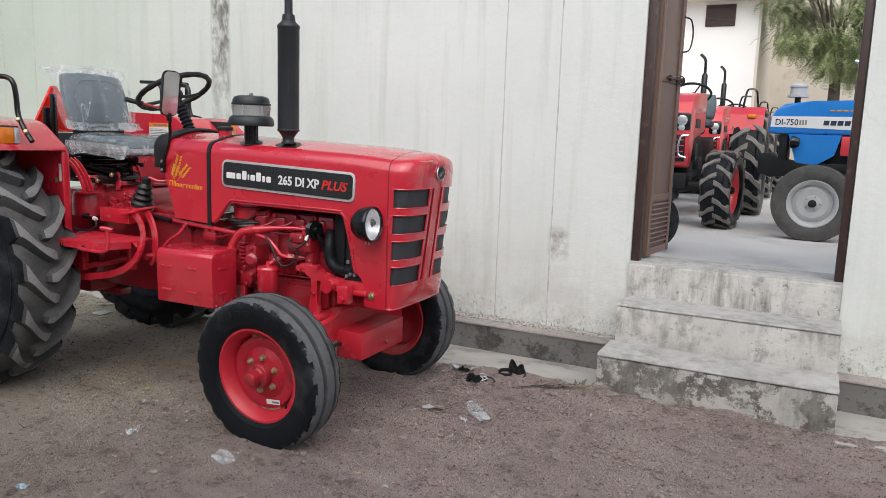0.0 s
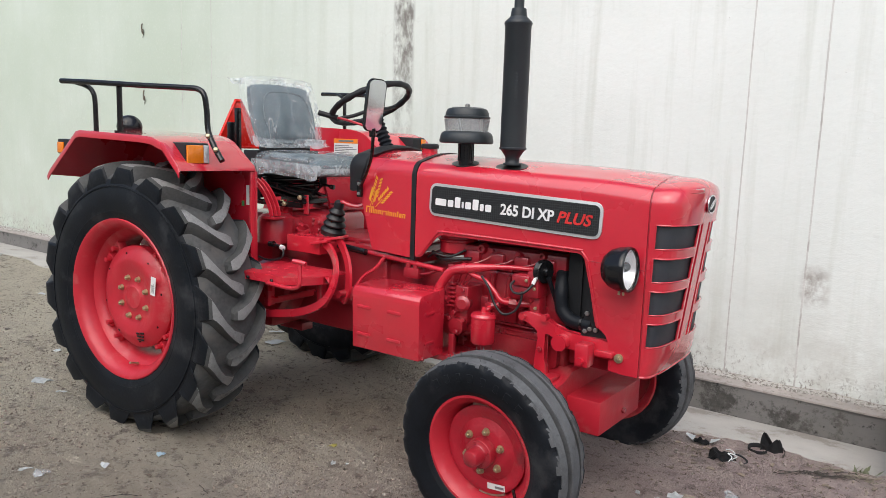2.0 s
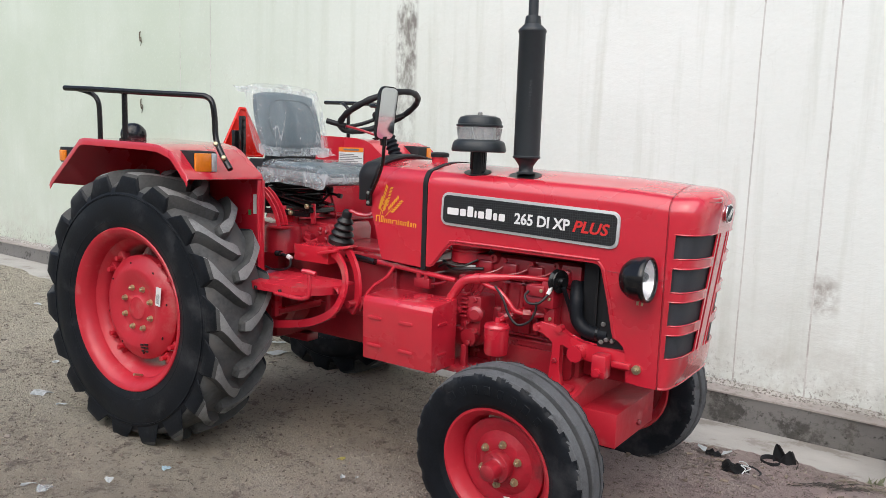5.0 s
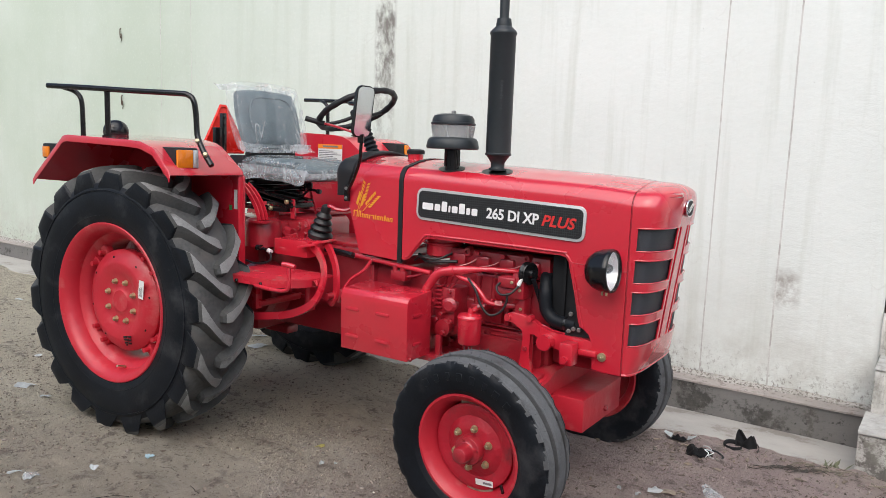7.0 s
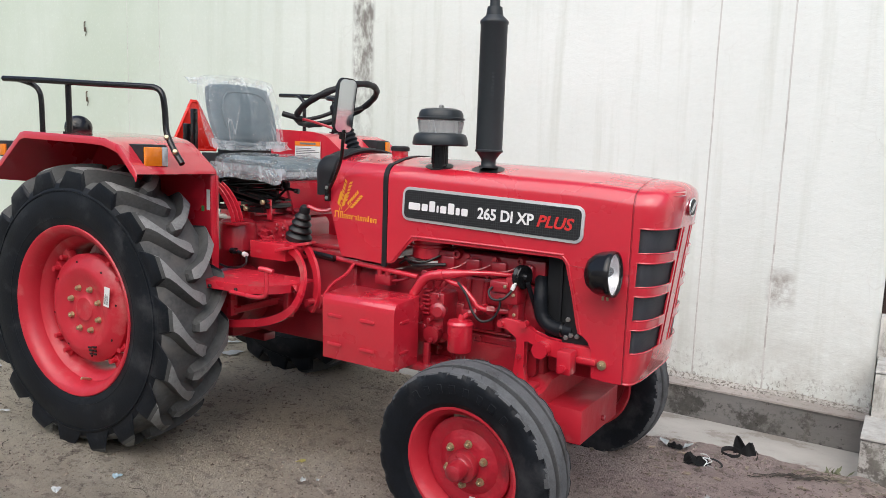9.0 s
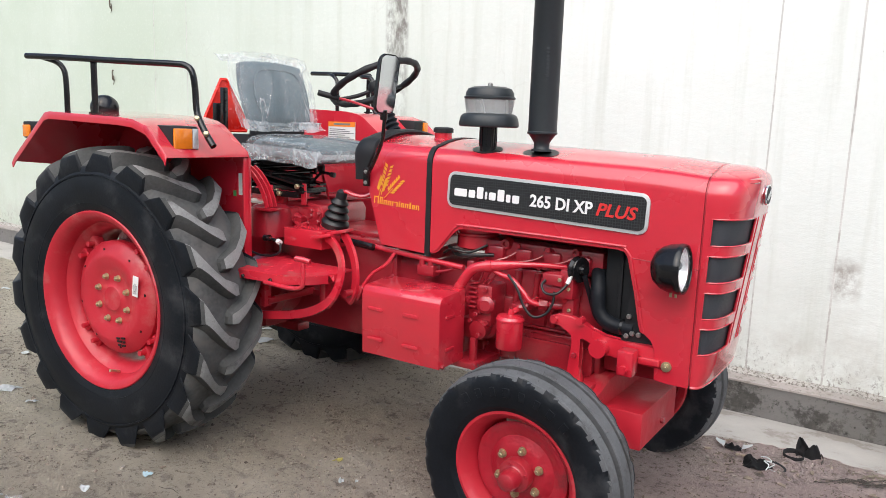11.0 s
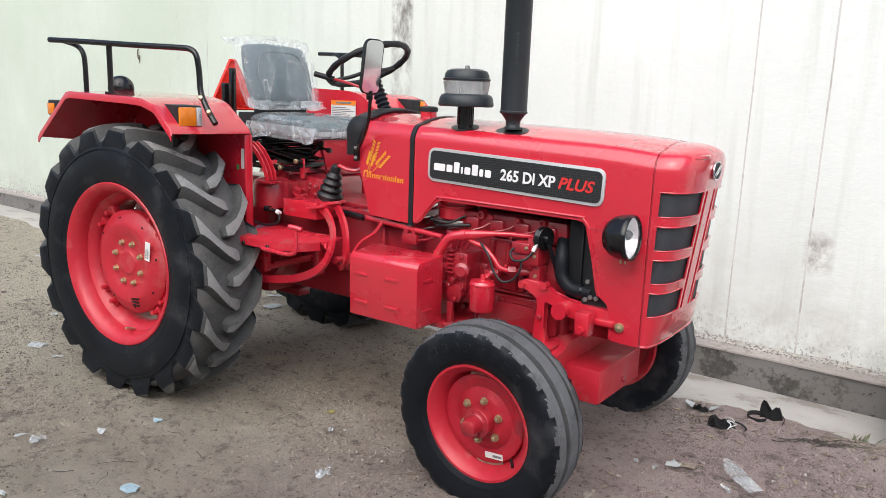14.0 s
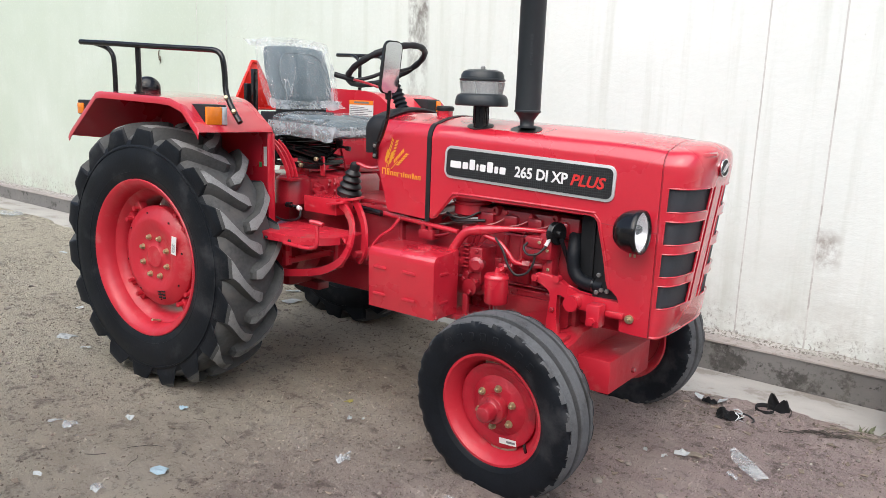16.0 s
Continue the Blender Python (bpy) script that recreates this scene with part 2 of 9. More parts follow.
# the dark teal reflection is given as this glass's own colour
DARK_MIRROR = surface("tinted_mirror_glass", (0.010, 0.035, 0.042), 0.05, spec=0.06, metal=0.0, var=0.3, scale=14, bump=0.0)
MIRROR = surface("mirror_glass", (0.62, 0.64, 0.65), 0.02, metal=1.0, var=0.02, bump=0.0)


def wall_paint():
    """Old whitewash: faint streaks, a greenish tint with painted fall-off of light, a sooty drip, flaked and blackened
    foot.
    """
    m, n, l, b = nodes_of("weathered_whitewash", 0.9)
    co = n.new("ShaderNodeTexCoord").outputs["Object"]
    sep = n.new("ShaderNodeSeparateXYZ")
    l.new(co, sep.inputs[0])
    x, z = sep.outputs[0], sep.outputs[2]
    c = blend(n, l, span(n, l, noise_node(n, l, co, 1.1, 6), 0.35, 0.7), (0.735, 0.768, 0.742), (0.665, 0.700, 0.670))
    streak = noise_node(n, l, co, 1.0, 7, 0.6, (9, 9, 0.55))
    c = blend(n, l, span(n, l, streak, 0.50, 0.74, 0.0, 0.65), c, (0.52, 0.55, 0.49))
    # green tint away from the door, with the light's fall-off painted into it
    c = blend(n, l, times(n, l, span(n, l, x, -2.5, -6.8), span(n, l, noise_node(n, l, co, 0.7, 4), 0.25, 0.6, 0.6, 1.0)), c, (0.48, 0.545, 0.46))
    # sooty drip
    drip = times(n, l, span(n, l, x, -4.20, -4.17), span(n, l, x, -4.02, -3.99, 1.0, 0.0))
    drip = times(n, l, drip, span(n, l, noise_node(n, l, co, 7.0, 9, 0.75, (1.6, 1, 0.8)), 0.40, 0.58))
    drip = times(n, l, drip, span(n, l, z, 1.3, 2.0, 0.25, 0.95))
    c = blend(n, l, drip, c, (0.17, 0.16, 0.145))
    # blot by the joint
    bx = times(n, l, span(n, l, x, -1.375, -1.33), span(n, l, x, -1.27, -1.21, 1.0, 0.0))
    bz = times(n, l, span(n, l, z, 0.57, 0.64), span(n, l, z, 0.73, 0.85, 1.0, 0.0))
    blot = times(n, l, times(n, l, bx, bz), span(n, l, noise_node(n, l, co, 14, 7, 0.7), 0.4, 0.62, 0.0, 0.85))
    c = blend(n, l, blot, c, (0.27, 0.235, 0.21))
    # stray specks
    c = blend(n, l, span(n, l, noise_node(n, l, co, 60, 3, 0.5), 0.755, 0.775, 0.0, 0.5), c, (0.30, 0.28, 0.25))
    # the foot: damp specks and flakes
    foot = span(n, l, z, 0.12, 0.75, 1.0, 0.0)
    c = blend(n, l, times(n, l, foot, span(n, l, noise_node(n, l, co, 4, 9, 0.7), 0.40, 0.62, 0.0, 0.7)), c, (0.46, 0.45, 0.41))
    low = times(n, l, span(n, l, z, 0.13, 0.36, 1.0, 0.0), span(n, l, noise_node(n, l, co, 3.1, 4, 0.6), 0.36, 0.52, 0.35, 1.0))
    c = blend(n, l, times(n, l, low, span(n, l, noise_node(n, l, co, 40, 9, 0.8, (1, 1, 0.7)), 0.535, 0.60, 0.0, 1.0)), c, (0.15, 0.13, 0.11))
    crack = n.new("ShaderNodeTexVoronoi")
    crack.feature = "DISTANCE_TO_EDGE"
    crack.inputs["Scale"].default_value = 5.5
    warp = n.new("ShaderNodeTexNoise")
    warp.inputs["Scale"].default_value = 6
    l.new(co, warp.inputs["Vector"])
    wv = n.new("ShaderNodeMix")
    wv.data_type = "VECTOR"
    wv.inputs[0].default_value = 0.18
    l.new(co, wv.inputs[4])
    l.new(warp.outputs[1], wv.inputs[5])
    l.new(wv.outputs[1], crack.inputs["Vector"])
    cr = times(n, l, span(n, l, crack.outputs[0], 0.0, 0.02, 1.0, 0.0), span(n, l, noise_node(n, l, co, 0.9, 3), 0.5, 0.62))
    grain = noise_node(n, l, co, 38, 8, 0.75)
    c = blend(n, l, span(n, l, grain, 0.54, 0.72, 0.0, 0.16), c, (0.50, 0.51, 0.47))
    c = blend(n, l, span(n, l, grain, 0.47, 0.32, 0.0, 0.2), c, (0.84, 0.85, 0.82))
    c2 = blend(n, l, times(n, l, cr, 0.22), c, (0.42, 0.41, 0.37))
    l.new(c2, b.inputs["Base Color"])
    # trowel ridges, coarser towards the door and at the foot
    rough_zone = span(n, l, times(n, l, span(n, l, x, -2.4, -1.0), span(n, l, noise_node(n, l, co, 1.3, 4), 0.40, 0.60)), 0.0, 1.0, 0.0, 1.0)
    ridges = times(n, l, noise_node(n, l, co, 1.0, 8, 0.72, (13, 13, 34)), rough_zone)
    prev = None
    for h, strength, dist in ((noise_node(n, l, co, 20, 9, 0.68), 0.45, 0.005), (ridges, 0.3, 0.008), (times(n, l, noise_node(n, l, co, 45, 8, 0.75), low), 0.8, 0.010)):
        bp = n.new("ShaderNodeBump")
        bp.inputs["Strength"].default_value, bp.inputs["Distance"].default_value = strength, dist
        l.new(h, bp.inputs["Height"])
        if prev:
            l.new(prev, bp.inputs["Normal"])
        prev = bp.outputs[0]
    l.new(prev, b.inputs["Normal"])
    return m


def plaster_patchy(name, light, dark, amount, scale, fleck=True, streak=0.0, soft=0.06):
    """Lime or cement coat with worn patches; streak adds grime that runs downwards."""
    m, n, l, b = nodes_of(name, 0.88)
    co = n.new("ShaderNodeTexCoord").outputs["Object"]
    c = blend(n, l, span(n, l, noise_node(n, l, co, 3, 6), 0.35, 0.7), light, tuple(v * 0.80 for v in light))
    c = blend(n, l, span(n, l, noise_node(n, l, co, scale, 9, 0.74), 0.60 - amount, 0.60 - amount + soft), c, dark)
    if streak:
        run = times(n, l, span(n, l, noise_node(n, l, co, 3.2, 8, 0.7, (5, 5, 0.8)), 0.44, 0.62, 0.0, min(streak * 1.2, 1)), span(n, l, noise_node(n, l, co, 2.2, 5, 0.6), 0.40, 0.56))
        c = blend(n, l, run, c, (0.20, 0.195, 0.17))
        mott = times(n, l, span(n, l, noise_node(n, l, co, 9, 11, 0.8), 0.47, 0.64, 0.0, streak), span(n, l, noise_node(n, l, co, 1.7, 4, 0.6), 0.40, 0.60, 0.15, 1.0))
        c = blend(n, l, mott, c, (0.25, 0.245, 0.215))
    if fleck:
        c = blend(n, l, span(n, l, noise_node(n, l, co, 26, 6, 0.7), 0.60, 0.66, 0.0, 0.8), c, tuple(v * 0.55 for v in dark))
    l.new(c, b.inputs["Base Color"])
    bp = n.new("ShaderNodeBump")
    bp.inputs["Strength"].default_value, bp.inputs["Distance"].default_value = 0.7, 0.010
    l.new(noise_node(n, l, co, 24, 10, 0.74), bp.inputs["Height"])
    l.new(bp.outputs[0], b.inputs["Normal"])
    return m


def dirt():
    """Trodden grey-brown earth: raked streaks, darker damp patches, reddish soil by the steps and pale grit."""
    m, n, l, b = nodes_of("trodden_earth", 0.96)
    co = n.new("ShaderNodeTexCoord").outputs["Object"]
    sep = n.new("ShaderNodeSeparateXYZ")
    l.new(co, sep.inputs[0])
    turn = n.new("ShaderNodeMapping")
    turn.inputs["Rotation"].default_value = (0, 0, radians(14))
    l.new(co, turn.inputs["Vector"])
    along = turn.outputs[0]
    patch = noise_node(n, l, co, 1.5, 10, 0.68)
    c = blend(n, l, span(n, l, patch, 0.40, 0.60), (0.240, 0.192, 0.150), (0.450, 0.390, 0.306))
    c = blend(n, l, times(n, l, span(n, l, sep.outputs[0], -2.8, -1.2), span(n, l, noise_node(n, l, co, 1.9, 7, 0.65), 0.34, 0.58, 0.30, 0.85)), c, (0.42, 0.318, 0.298))
    mid = noise_node(n, l, co, 5.5, 8, 0.7)
    c = blend(n, l, span(n, l, mid, 0.52, 0.66, 0.0, 0.5), c, (0.60, 0.53, 0.44))
    c = blend(n, l, span(n, l, mid, 0.46, 0.34, 0.0, 0.4), c, (0.24, 0.19, 0.155))
    c = blend(n, l, times(n, l, span(n, l, sep.outputs[0], -2.7, -4.7), span(n, l, noise_node(n, l, co, 2.3, 6, 0.6), 0.3, 0.6, 0.35, 0.8)), c, (0.545, 0.508, 0.402))
    # trodden smears: long pale sweeps, with loose dark crumbs between them
    sweep = noise_node(n, l, along, 1.3, 8, 0.66, (1.0, 3.6, 1.0))
    c = blend(n, l, span(n, l, sweep, 0.50, 0.66, 0.0, 0.6), c, (0.58, 0.53, 0.455))
    c = blend(n, l, span(n, l, sweep, 0.47, 0.34, 0.0, 0.4), c, (0.23, 0.185, 0.15))
    rake = noise_node(n, l, along, 3.0, 10, 0.74, (1.0, 6.5, 1.0))
    c = blend(n, l, span(n, l, rake, 0.52, 0.72, 0.0, 0.6), c, (0.165, 0.128, 0.105))
    c = blend(n, l, span(n, l, rake, 0.46, 0.30, 0.0, 0.45), c, (0.55, 0.50, 0.435))
    drift = noise_node(n, l, co, 0.8, 6, 0.62)
    c = blend(n, l, times(n, l, span(n, l, sep.outputs[0], -3.2, -1.4, 0.0, 0.46), span(n, l, drift, 0.34, 0.62, 0.65, 1.0)), c, (0.58, 0.452, 0.460))
    # yellower earth to the left; its pale colour also lifts the shade under the tractor
    c = blend(n, l, times(n, l, span(n, l, sep.outputs[0], -1.8, -3.8, 0.0, 0.58), span(n, l, drift, 0.62, 0.34, 0.70, 1.0)), c, (0.64, 0.58, 0.465))
    # dark crumbs; the shade of the small relief is painted in with them
    c = blend(n, l, times(n, l, span(n, l, noise_node(n, l, co, 9, 10, 0.76), 0.53, 0.58, 0.0, 0.70), span(n, l, sweep, 0.56, 0.44, 0.15, 1.0)), c, (0.145, 0.112, 0.098))
    c = blend(n, l, span(n, l, noise_node(n, l, co, 22, 9, 0.8), 0.575, 0.61, 0.0, 0.5), c, (0.16, 0.125, 0.11))
    c = blend(n, l, span(n, l, noise_node(n, l, co, 60, 6, 0.78), 0.58, 0.68, 0.0, 0.35), c, (0.58, 0.53, 0.47))
    c = blend(n, l, times(n, l, span(n, l, noise_node(n, l, co, 36, 7, 0.78), 0.55, 0.60, 0.0, 0.75), span(n, l, mid, 0.58, 0.44, 0.2, 1.0)), c, (0.115, 0.09, 0.073))
    c = blend(n, l, span(n, l, noise_node(n, l, co, 120, 4, 0.7), 0.56, 0.66, 0.0, 0.38), c, (0.64, 0.59, 0.53))
    l.new(c, b.inputs["Base Color"])
    prev = None
    for h, strength, dist in ((rake, 1.0, 0.05), (noise_node(n, l, co, 15, 12, 0.78), 1.0, 0.05), (noise_node(n, l, co, 70, 8, 0.85), 1.0, 0.020), (noise_node(n, l, co, 230, 3, 0.7), 1.0, 0.005)):
        bp = n.new("ShaderNodeBump")
        bp.inputs["Strength"].default_value, bp.inputs["Distance"].default_value = strength, dist
        l.new(h, bp.inputs["Height"])
        if prev:
            l.new(prev, bp.inputs["Normal"])
        prev = bp.outputs[0]
    l.new(prev, b.inputs["Normal"])
    return m


def honeycomb():
    """Black plate field with fine cells in dark grey."""
    mt, n, l, b = nodes_of("honeycomb_field", 0.45)
    co = n.new("ShaderNodeTexCoord").outputs["Object"]
    cell = n.new("ShaderNodeTexVoronoi")
    cell.feature = "DISTANCE_TO_EDGE"
    cell.inputs["Scale"].default_value, cell.inputs["Randomness"].default_value = 110, 0.15
    l.new(co, cell.inputs["Vector"])
    l.new(blend(n, l, span(n, l, cell.outputs[0], 0.05, 0.16), (0.034, 0.038, 0.041), (0.007, 0.008, 0.009)), b.inputs["Base Color"])
    bp = n.new("ShaderNodeBump")
    bp.inputs["Strength"].default_value, bp.inputs["Distance"].default_value = 0.5, 0.002
    l.new(cell.outputs[0], bp.inputs["Height"])
    l.new(bp.outputs[0], b.inputs["Normal"])
    return mt


HONEYCOMB = honeycomb()
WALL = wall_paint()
PLINTH = plaster_patchy("dark_cement", (0.190, 0.185, 0.180), (0.062, 0.060, 0.056), 0.06, 4, True, 0.3)
LEDGE = plaster_patchy("flaked_limewash_ledge", (0.36, 0.325, 0.305), (0.22, 0.19, 0.17), 0.08, 22, True, 0.3, 0.10)
APRON = plaster_patchy("cement_apron", (0.42, 0.40, 0.375), (0.27, 0.245, 0.22), 0.06, 3, False)
STEP = plaster_patchy("worn_limewash_step", (0.60, 0.59, 0.56), (0.30, 0.285, 0.265), 0.045, 9, True, 0.75, 0.12)
STEP_LOW = plaster_patchy("peeling_step_riser", (0.48, 0.465, 0.44), (0.105, 0.094, 0.086), 0.118, 5.0, True, 0.7, 0.05)
STEP_TOP = plaster_patchy("smooth_step_tread", (0.46, 0.455, 0.44), (0.30, 0.29, 0.275), 0.08, 6, False, 0.6, 0.12)
FILLET = plaster_patchy("flaking_wall_foot", (0.46, 0.44, 0.41), (0.14, 0.12, 0.105), 0.09, 70, True, 0.5, 0.04)
EARTH = dirt()


# ---- builders ----
def thing(name, m, label, category, group="", kind=""):
    ob = new(name)
    ob.empty_display_size = 0.1
    ob.matrix_world = m
    return tagged(ob, label, category, group, kind)


def part(name, bm, material, parent=None, label="", smooth=38):
    bmesh.ops.recalc_face_normals(bm, faces=bm.faces)
    me = bpy.data.meshes.new(name)
    bm.to_mesh(me)
    bm.free()
    me.materials.append(material)
    if smooth:
        me.shade_smooth()
        me.set_sharp_from_angle(angle=radians(smooth))
    ob = new(name, me)
    ob.parent = parent
    if label:
        ob["label"] = label
    return ob


def again(ob, m, parent=None):
    """Another part on the same mesh."""
    o = new(ob.name.split(".")[0], ob.data)
    o.parent = parent or ob.parent
    o.matrix_basis = m
    return o


def box(bm, lo, hi, bevel=0.0, m=None, seg=2):
    lo, hi = Vector(lo), Vector(hi)
    mat = Matrix.Translation((lo + hi) / 2) @ Matrix.Diagonal((*(hi - lo), 1))
    r = bmesh.ops.create_cube(bm, size=1.0, matrix=(m @ mat) if m else mat)
    if bevel:
        edges = list({e for v in r["verts"] for e in v.link_edges})
        bmesh.ops.bevel(bm, geom=edges, offset=bevel, segments=seg, profile=0.5, affect="EDGES")
    return bm


def frame_for(d):
    d = Vector(d).normalized()
    return d.to_track_quat("Z", "Y").to_matrix().to_4x4()


def rings(bm, loops, closed=True, caps=True):
    """Joins rings of equal count."""
    made = [[bm.verts.new(p) for p in loop] for loop in loops]
    n = len(made[0])
    for a, b in zip(made, made[1:]):
        for i in range(n if closed else n - 1):
            bm.faces.new((a[i], a[(i + 1) % n], b[(i + 1) % n], b[i]))
    if caps and closed:
        bm.faces.new(made[0])
        bm.faces.new(made[-1])
    return made


def lathe(bm, prof, m=Matrix(), seg=32, closed=False):
    """Turns (radius, height) pairs round m's z axis; closed joins the last pair to the first."""
    loops = []
    for r, h in prof:
        r = max(r, 1e-4)
        loops.append([m @ Vector((r * math.cos(2 * math.pi * k / seg), r * math.sin(2 * math.pi * k / seg), h)) for k in range(seg)])
    if closed:
        made = [[bm.verts.new(p) for p in loop] for loop in loops]
        for a, b in zip(made, made[1:] + made[:1]):
            for i in range(seg):
                bm.faces.new((a[i], a[(i + 1) % seg], b[(i + 1) % seg], b[i]))
    else:
        rings(bm, loops)
    return bm


def rod(bm, a, b, r, r2=None, seg=14):
    a, b = Vector(a), Vector(b)
    m = Matrix.Translation(a) @ frame_for(b - a)
    return lathe(bm, [(r, 0), (r2 if r2 is not None else r, (b - a).length)], m, seg)


def curve_points(pts, steps=6):
    """A smooth line through the points."""
    p = [Vector(q) for q in pts]
    if len(p) < 3:
        return p
    p = [2 * p[0] - p[1]] + p + [2 * p[-1] - p[-2]]
    out = []
    for a, b, c, d in zip(p, p[1:], p[2:], p[3:]):
        for k in range(steps):
            t = k / steps
            out.append(0.5 * (2 * b + (c - a) * t + (2 * a - 5 * b + 4 * c - d) * t * t + (3 * b - a - 3 * c + d) * t**3))
    return out + [p[-2]]


def tube(bm, pts, r, seg=10, steps=6, flat=None, closed=False):
    """A bent tube; flat gives a second radius for a flattened bar."""
    p = curve_points(pts, steps) if steps else [Vector(q) for q in pts]
    side, loops = None, []
    for i, q in enumerate(p):
        d = (p[min(i + 1, len(p) - 1)] - p[max(i - 1, 0)]).normalized()
        if side is None:
            side = d.cross(Vector((0, 0, 1)))
            side = side if side.length > 0.1 else d.cross(Vector((0, 1, 0)))
        side = (side - d * side.dot(d)).normalized()
        up = side.cross(d)
        loops.append([q + side * (r * math.cos(2 * math.pi * k / seg)) + up * ((flat or r) * math.sin(2 * math.pi * k / seg)) for k in range(seg)])
    rings(bm, loops)
    return bm


def bar(bm, pts, w, t, side=(0, 1, 0), steps=6):
    """A flat bar along a bent line, t thick along side and w wide across it."""
    p = curve_points(pts, steps) if steps else [Vector(q) for q in pts]
    side, loops = Vector(side).normalized(), []
    for i, q in enumerate(p):
        d = (p[min(i + 1, len(p) - 1)] - p[max(i - 1, 0)]).normalized()
        up = side.cross(d).normalized()
        loops.append([q + side * (a * t / 2) + up * (b * w / 2) for a, b in ((-1, -1), (1, -1), (1, 1), (-1, 1))])
    rings(bm, loops)
    return bm


def prism(bm, outline, depth, m=Matrix(), bevel=0.0):
    """An outline in m's xy plane, raised by depth along its z."""
    a = [bm.verts.new(m @ Vector((x, y, 0))) for x, y in outline]
    b = [bm.verts.new(m @ Vector((x, y, depth))) for x, y in outline]
    n = len(a)
    f = [bm.faces.new(a[::-1]), bm.faces.new(b)]
    f += [bm.faces.new((a[i], a[(i + 1) % n], b[(i + 1) % n], b[i])) for i in range(n)]
    if bevel:
        bmesh.ops.bevel(bm, geom=list({e for g in f for e in g.edges}), offset=bevel, segments=2, profile=0.5, affect="EDGES")
    return bm


def round_rect(w, h, r, k=5, x=0.0, y=0.0):
    out = []
    for cx, cy, a in ((w / 2 - r, h / 2 - r, 0), (r - w / 2, h / 2 - r, 90), (r - w / 2, r - h / 2, 180), (w / 2 - r, r - h / 2, 270)):
        for i in range(k + 1):
            t = radians(a + 90 * i / k)
            out.append((x + cx + r * math.cos(t), y + cy + r * math.sin(t)))
    return out


def words(name, text, size, material, parent, m, shear=0.0, depth=0.0015, bold=0.0, width=None):
    """Raised lettering in the built-in font, fitted to a width when one is given."""
    cu = bpy.data.curves.new(name, "FONT")
    cu.body, cu.size, cu.extrude, cu.shear, cu.offset, cu.resolution_u = text, size, depth, shear, bold, 3
    tmp = bpy.data.objects.new(name, cu)
    scene.collection.objects.link(tmp)
    me = bpy.data.meshes.new_from_object(tmp)
    bpy.data.objects.remove(tmp)
    me.name = name
    me.materials.clear()
    me.materials.append(material)
    xs = [v.co.x for v in me.vertices]
    if width and xs:
        k = width / (max(xs) - min(xs))
        for v in me.vertices:
            v.co.x *= k
    ob = new(name, me)
    ob.parent = parent
    ob.matrix_basis = m
    return ob


def basis(origin, xa, ya):
    """A pose at origin whose x and y run along the given ways."""
    xa = Vector(xa).normalized()
    za = xa.cross(Vector(ya)).normalized()
    ya = za.cross(xa)
    m = Matrix((xa, ya, za)).transposed().to_4x4()
    m.translation = origin
    return m


def hexnut(bm, m, r=0.012, h=0.012, stud=0.006):
    lathe(bm, [(r, 0), (r, h * 0.92), (r * 0.94, h), (stud * 1.25, h), (stud * 1.2, h * 0.85)], m, 6)
    lathe(bm, [(stud, h * 0.8), (stud, h * 1.25), (stud * 0.8, h * 1.32)], m, 10)
    lathe(bm, [(r * 1.22, -0.001), (r * 1.22, 0.002)], m, 16)


def loose(ob):
    """Parts a mesh of several separate pieces into one object a piece."""
    bm = bmesh.new()
    bm.from_mesh(ob.data)
    todo, groups = set(bm.verts), []
    while todo:
        stack, seen = [todo.pop()], []
        while stack:
            v = stack.pop()
            seen.append(v)
            for e in v.link_edges:
                o = e.other_vert(v)
                if o in todo:
                    todo.discard(o)
                    stack.append(o)
        groups.append(seen)
    name, mat = ob.name.split(".")[0], ob.data.materials[0]
    for g in groups[1:]:
        at = {v: i for i, v in enumerate(g)}
        faces = {f for v in g for f in v.link_faces}
        me = bpy.data.meshes.new(name)
        me.from_pydata([v.co[:] for v in g], [], [[at[v] for v in f.verts] for f in faces])
        me.materials.append(mat)
        me.shade_smooth()
        me.set_sharp_from_angle(angle=radians(38))
        o = new(name, me)
        o.parent = ob.parent
        o.matrix_basis = ob.matrix_basis
    bmesh.ops.delete(bm, geom=[v for g in groups[1:] for v in g], context="VERTS")
    bm.to_mesh(ob.data)
    bm.free()


# ---- the setting ----
def ground_height(x, y):
    h = 0.010 * noise.noise(Vector((x * 0.9, y * 0.9, 3.1))) + 0.007 * noise.noise(Vector((x * 3.1, y * 3.1, 7.7)))
    h += 0.008 * noise.noise(Vector((x * 9.0, y * 9.0, 1.3))) + 0.006 * noise.noise(Vector((x * 22.0, y * 22.0, 5.2)))
    h += 0.0035 * noise.noise(Vector((x * 5.0 + y * 1.2, y * 26.0 - x * 6.0, 2.2)))
    h += 0.020 * max(0.0, noise.noise(Vector((x * 13.0, y * 13.0, 8.8))) - 0.25)
    near = 3.78 + 0.07 * noise.noise(Vector((x * 2.3, 0.4, 9.0))) + 0.03 * noise.noise(Vector((x * 9.0, 2.4, 9.0)))
    if y > near:
        h -= min((y - near) * 0.6, 0.09)
    elif y > near - 0.25:
        h += 0.018 * (1 - (near - y) / 0.25)
    return h


